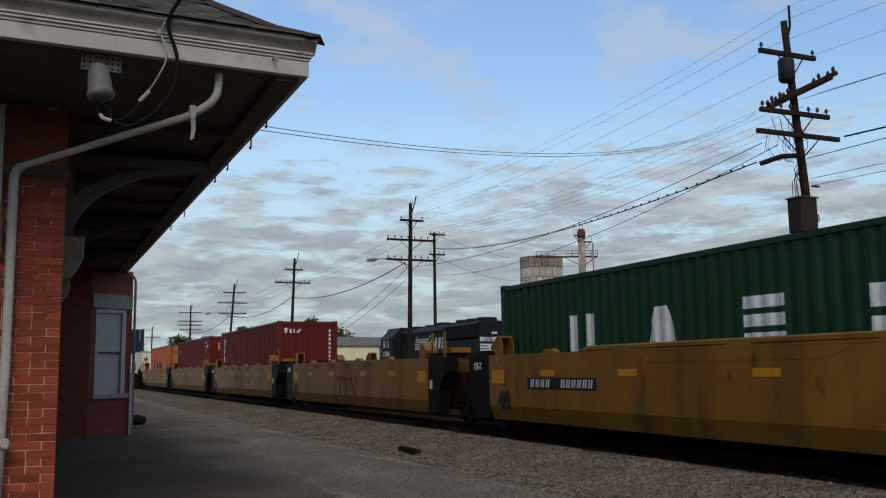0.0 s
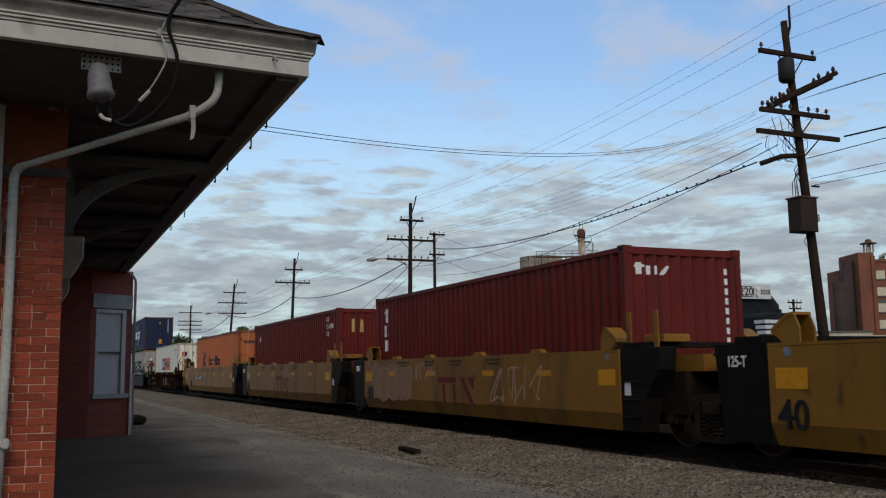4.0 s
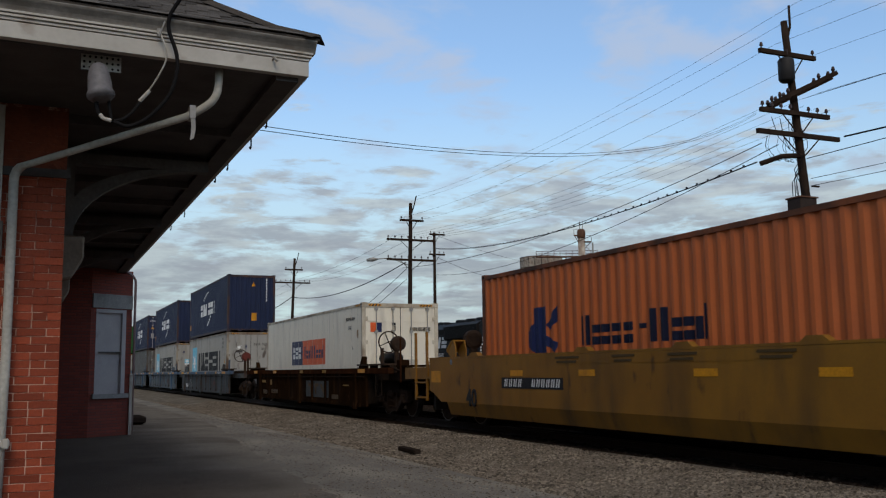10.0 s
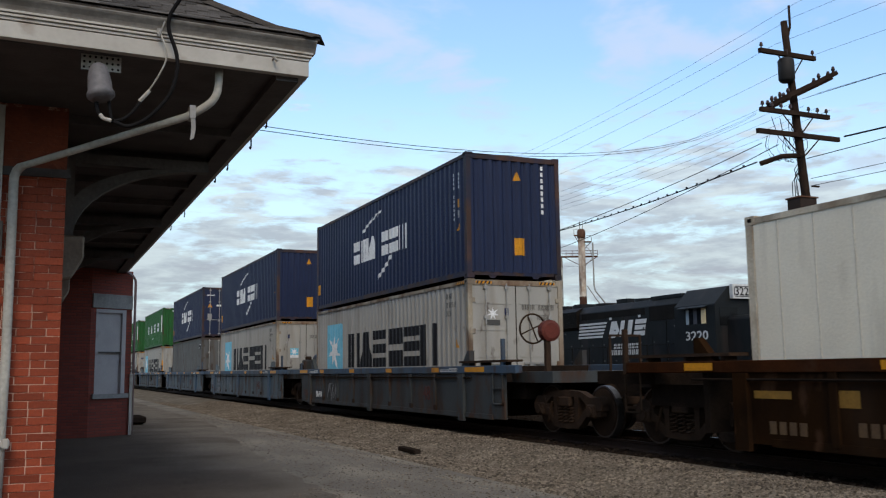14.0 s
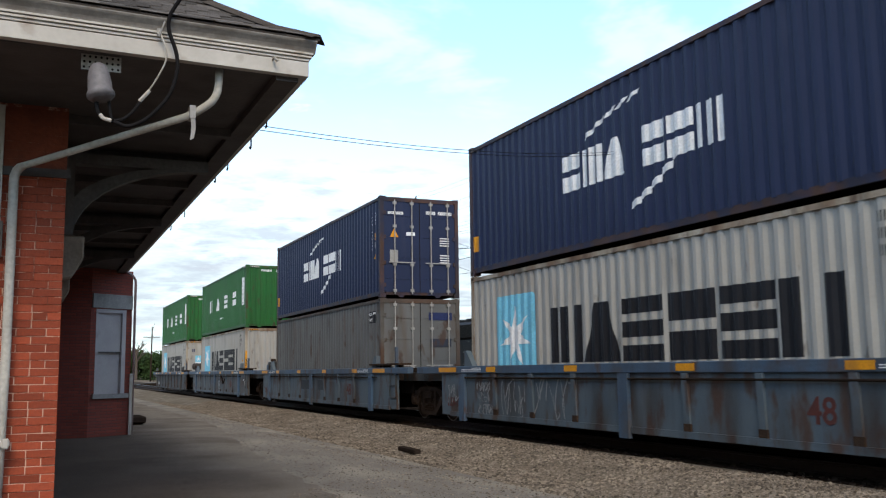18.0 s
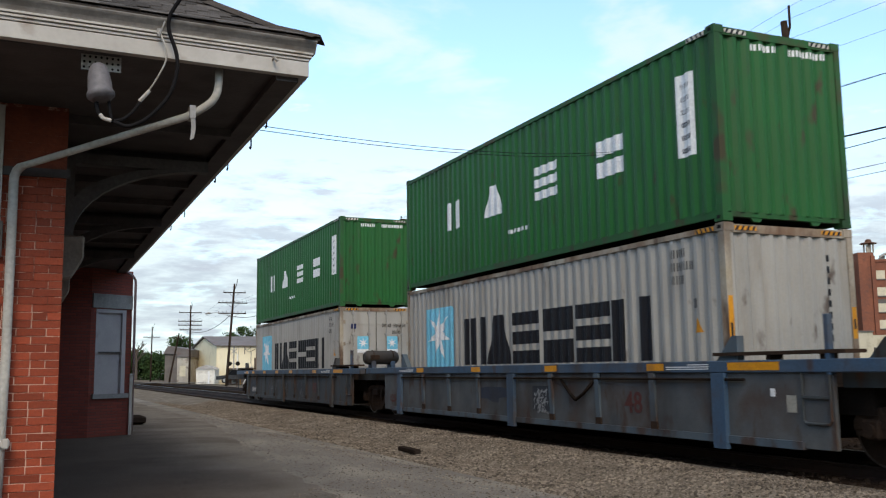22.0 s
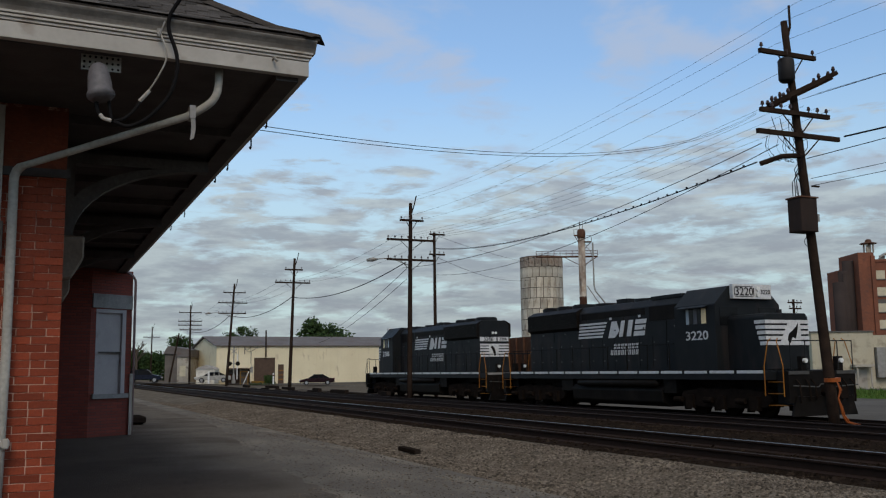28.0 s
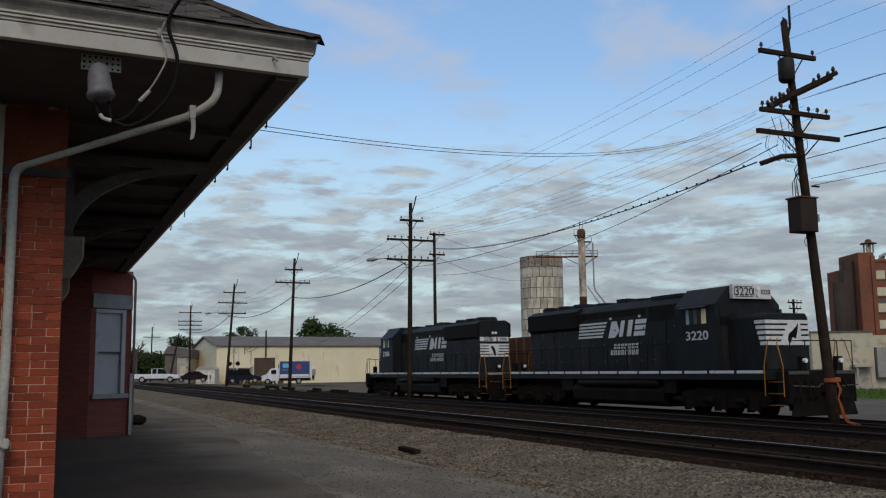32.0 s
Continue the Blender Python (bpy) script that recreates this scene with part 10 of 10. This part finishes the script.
for s in (-1, 1):
    sign = boxes("advertising_panel", mat("blue printed panel", (0.045, 0.075, 0.20), None, 2, 0.4), box_truck, [(-3.05, 1.0, s * 1.125 - 0.006, s * 1.125 + 0.006, 0.98, 3.1)], "blue printed panel with a round red badge")
    bm = bmesh.new()
    cyl(bm, (-1.6 if s > 0 else -0.6, s * 1.132, 2.35), (-1.6 if s > 0 else -0.6, s * 1.14, 2.35), 0.36, 20)
    part("round_badge", bm, mat("red printed badge", (0.60, 0.05, 0.06), None, 3, 0.4), sign)
    boxes("picture_patch", m_c_skyblue, sign, [(-0.5 if s > 0 else -2.6, 0.6 if s > 0 else -1.5, s * 1.135 - 0.003, s * 1.135 + 0.003, 1.9, 2.8)])
    boxes("marking_bar", m_decal_white, sign, [(-2.95, 0.95, s * 1.135 - 0.003, s * 1.135 + 0.003, 1.02, 1.34)])
    boxes("picture_hill", MATS["blue printed panel"], sign, [(-0.5 if s > 0 else -2.6, 0.6 if s > 0 else -1.5, s * 1.1405 - 0.002, s * 1.1405 + 0.002, 1.95, 2.25)])
    boxes("cab_window", m_glass, box_truck, [(1.45, 2.15, s * 1.056 - 0.005, s * 1.056 + 0.005, 1.40, 1.95)], "dark cab window")
    boxes("skirt", m_black, box_truck, [(-3.2, 0.9, s * 1.0 - 0.04, s * 1.0 + 0.04, 0.45, 0.84)])
bm = bmesh.new()
prism(bm, [(2.80, 1.36), (2.25, 2.06), (2.24, 2.05), (2.78, 1.34)], "y", -0.9, 0.9)
part("windshield", bm, m_glass, box_truck)
boxes("rear_tank", m_metalgrey, box_truck, [(-3.9, -3.41, -0.95, 0.95, 1.15, 2.0)], bevel=0.05)
boxes("rear_rack", m_black, box_truck, [(-3.75, -3.42, -1.0, 1.0, 0.5, 0.62), (-3.75, -3.42, -0.6, 0.6, 0.7, 1.14)])
drive(box_truck, "truck")

WINGS = []
# ---- the bird that comes to perch on the tall pole ----
m_feather = mat("black feathers", (0.012, 0.012, 0.014), (0.020, 0.018, 0.018), 20, 0.6, bump=0.2)
bird = thing("bird", "small black bird flying in to perch on the pole top", "bird", pose(20.1, -6.0, 6.95, 0, 0, 160))
bm = bmesh.new()
tube(bm, [(-0.09, 0, 0.075), (-0.06, 0, 0.075), (0.0, 0, 0.075), (0.06, 0, 0.085), (0.085, 0, 0.095)], [0.012, 0.030, 0.042, 0.032, 0.018], 10)
part("body", bm, m_feather, bird, smooth=True)
bm = bmesh.new()
tube(bm, [(0.075, 0, 0.095), (0.090, 0, 0.105), (0.110, 0, 0.108), (0.124, 0, 0.104)], [0.014, 0.022, 0.021, 0.010], 8)
head = part("head", bm, m_feather, bird, smooth=True)
bm = bmesh.new()
tube(bm, [(0.122, 0, 0.104), (0.150, 0, 0.099)], [0.007, 0.0015], 6)
part("beak", bm, m_decal_black, head)
bm = bmesh.new()
prism(bm, [(-0.085, -0.014), (-0.175, -0.036), (-0.175, 0.036), (-0.085, 0.014)], "z", 0.070, 0.076)
part("tail", bm, m_feather, bird)
for s in (-1, 1):
    bm = bmesh.new()
    cyl(bm, (0.0, s * 0.018, 0.045), (0.004, s * 0.018, 0.0), 0.003, 5)
    part("leg", bm, m_decal_black, bird)
    bm = bmesh.new()
    prism(bm, [(0.05, s * 0.0), (0.055, s * 0.07), (0.030, s * 0.13), (-0.02, s * 0.185), (-0.035, s * 0.12), (-0.05, s * 0.06), (-0.045, s * 0.0)], "z", -0.004, 0.004)
    wing = part("wing", bm, m_feather, bird, "spread black wing")
    wing.matrix_basis = pose(0, s * 0.03, 0.095, s * -75, 0, 0)
    WINGS.append((wing, s))
for ob in bird.children_recursive:
    ob.data.transform(Matrix.Scale(0.8, 4))


def spin(rows, axis_pose, radius, distance, forward, turn):
    """Rows of a rolling wheel, fine enough that it turns under a quarter from row to row."""
    out, t = [], 0.0
    times = [r[0] for r in rows]
    run = [distance(r) for r in rows]
    while t < 32.0001:
        d = float(np.interp(t, times, run))
        out.append((t, axis_pose @ turn(forward * (d - run[0]) / radius)))
        t += 1 / 15
    return out


def motions():
    """Keys the train along the main track, its wheels, and the road traffic."""
    for ob, u, z in MOVERS:
        walk(ob, [(t, pose(TRACK_X, u - s, z)) for t, s in RUN])
    for ob, y, z in WHEELS:
        walk(ob, spin(RUN, pose(0, y, z), 0.45, lambda r: r[1], 1.0, lambda a: Matrix.Rotation(a, 4, "X")))
    for ob, rows, line in ROAD_ROWS:
        walk(ob, rows)
    for wheel, v, x, y, r in CAR_WHEELS:
        line = next(q[2] for q in ROAD_ROWS if q[0] is v)
        sign = 1 if line[-1][1] > line[0][1] else -1
        walk(wheel, spin(line, pose(x, y, r), r, lambda q: q[1] * sign, 1.0, lambda a: Matrix.Rotation(a, 4, "Y")))
    # the bird waits on the cable, then flies to the pole and folds its wings
    perch = (20.1, -6.0, 6.95)
    flight = [(29.2, 21.3, -4.0, 7.4), (29.8, 23.0, 6.0, 8.9), (30.3, 23.3, 15.0, 9.9), (30.6, 22.5, 18.8, 10.40), (30.7, 22.1, 18.8, 10.70), (30.8, 21.6, 18.8, 10.87), (30.9, 21.13, 18.8, 10.99),
              (31.0, 20.67, 18.8, 11.06), (31.1, 20.22, 18.8, 11.05), (31.2, 19.84, 18.8, 11.02), (31.3, 19.6, 18.8, 10.99), (31.4, 19.35, 18.8, 10.95), (31.5, 19.16, 18.82, 10.90), (31.6, 19.03, 18.86, 10.84),
              (31.7, 18.94, 18.92, 10.80), (31.8, 18.88, 18.96, 10.77), (31.9, 18.84, 18.98, 10.75)]
    rows = [(0.0, pose(*perch, 0, 0, 100)), (28.9, pose(*perch, 0, 0, 100))]
    for t, x, y, z in flight:
        rows.append((t, pose(x, y, z, 0, -12 if t < 31.8 else -35, 110 if t < 30.0 else 150 if t < 30.5 else 178)))
    rows.append((32.0, pose(18.84, 18.98, 10.75, 0, -35, 178)))
    walk(bird, rows)
    for wing, s in WINGS:
        folded = pose(0, s * 0.03, 0.095, s * -75, 0, 0)
        beats = [(0.0, folded), (28.9, folded)]
        t, k = 29.05, 0
        while t < 31.75:
            beats.append((t, pose(0, s * 0.03, 0.095, s * (38 if k % 2 else -30), 0, 0)))
            t, k = t + 0.075, k + 1
        walk(wing, beats + [(31.85, folded), (32.0, folded)])


motions()
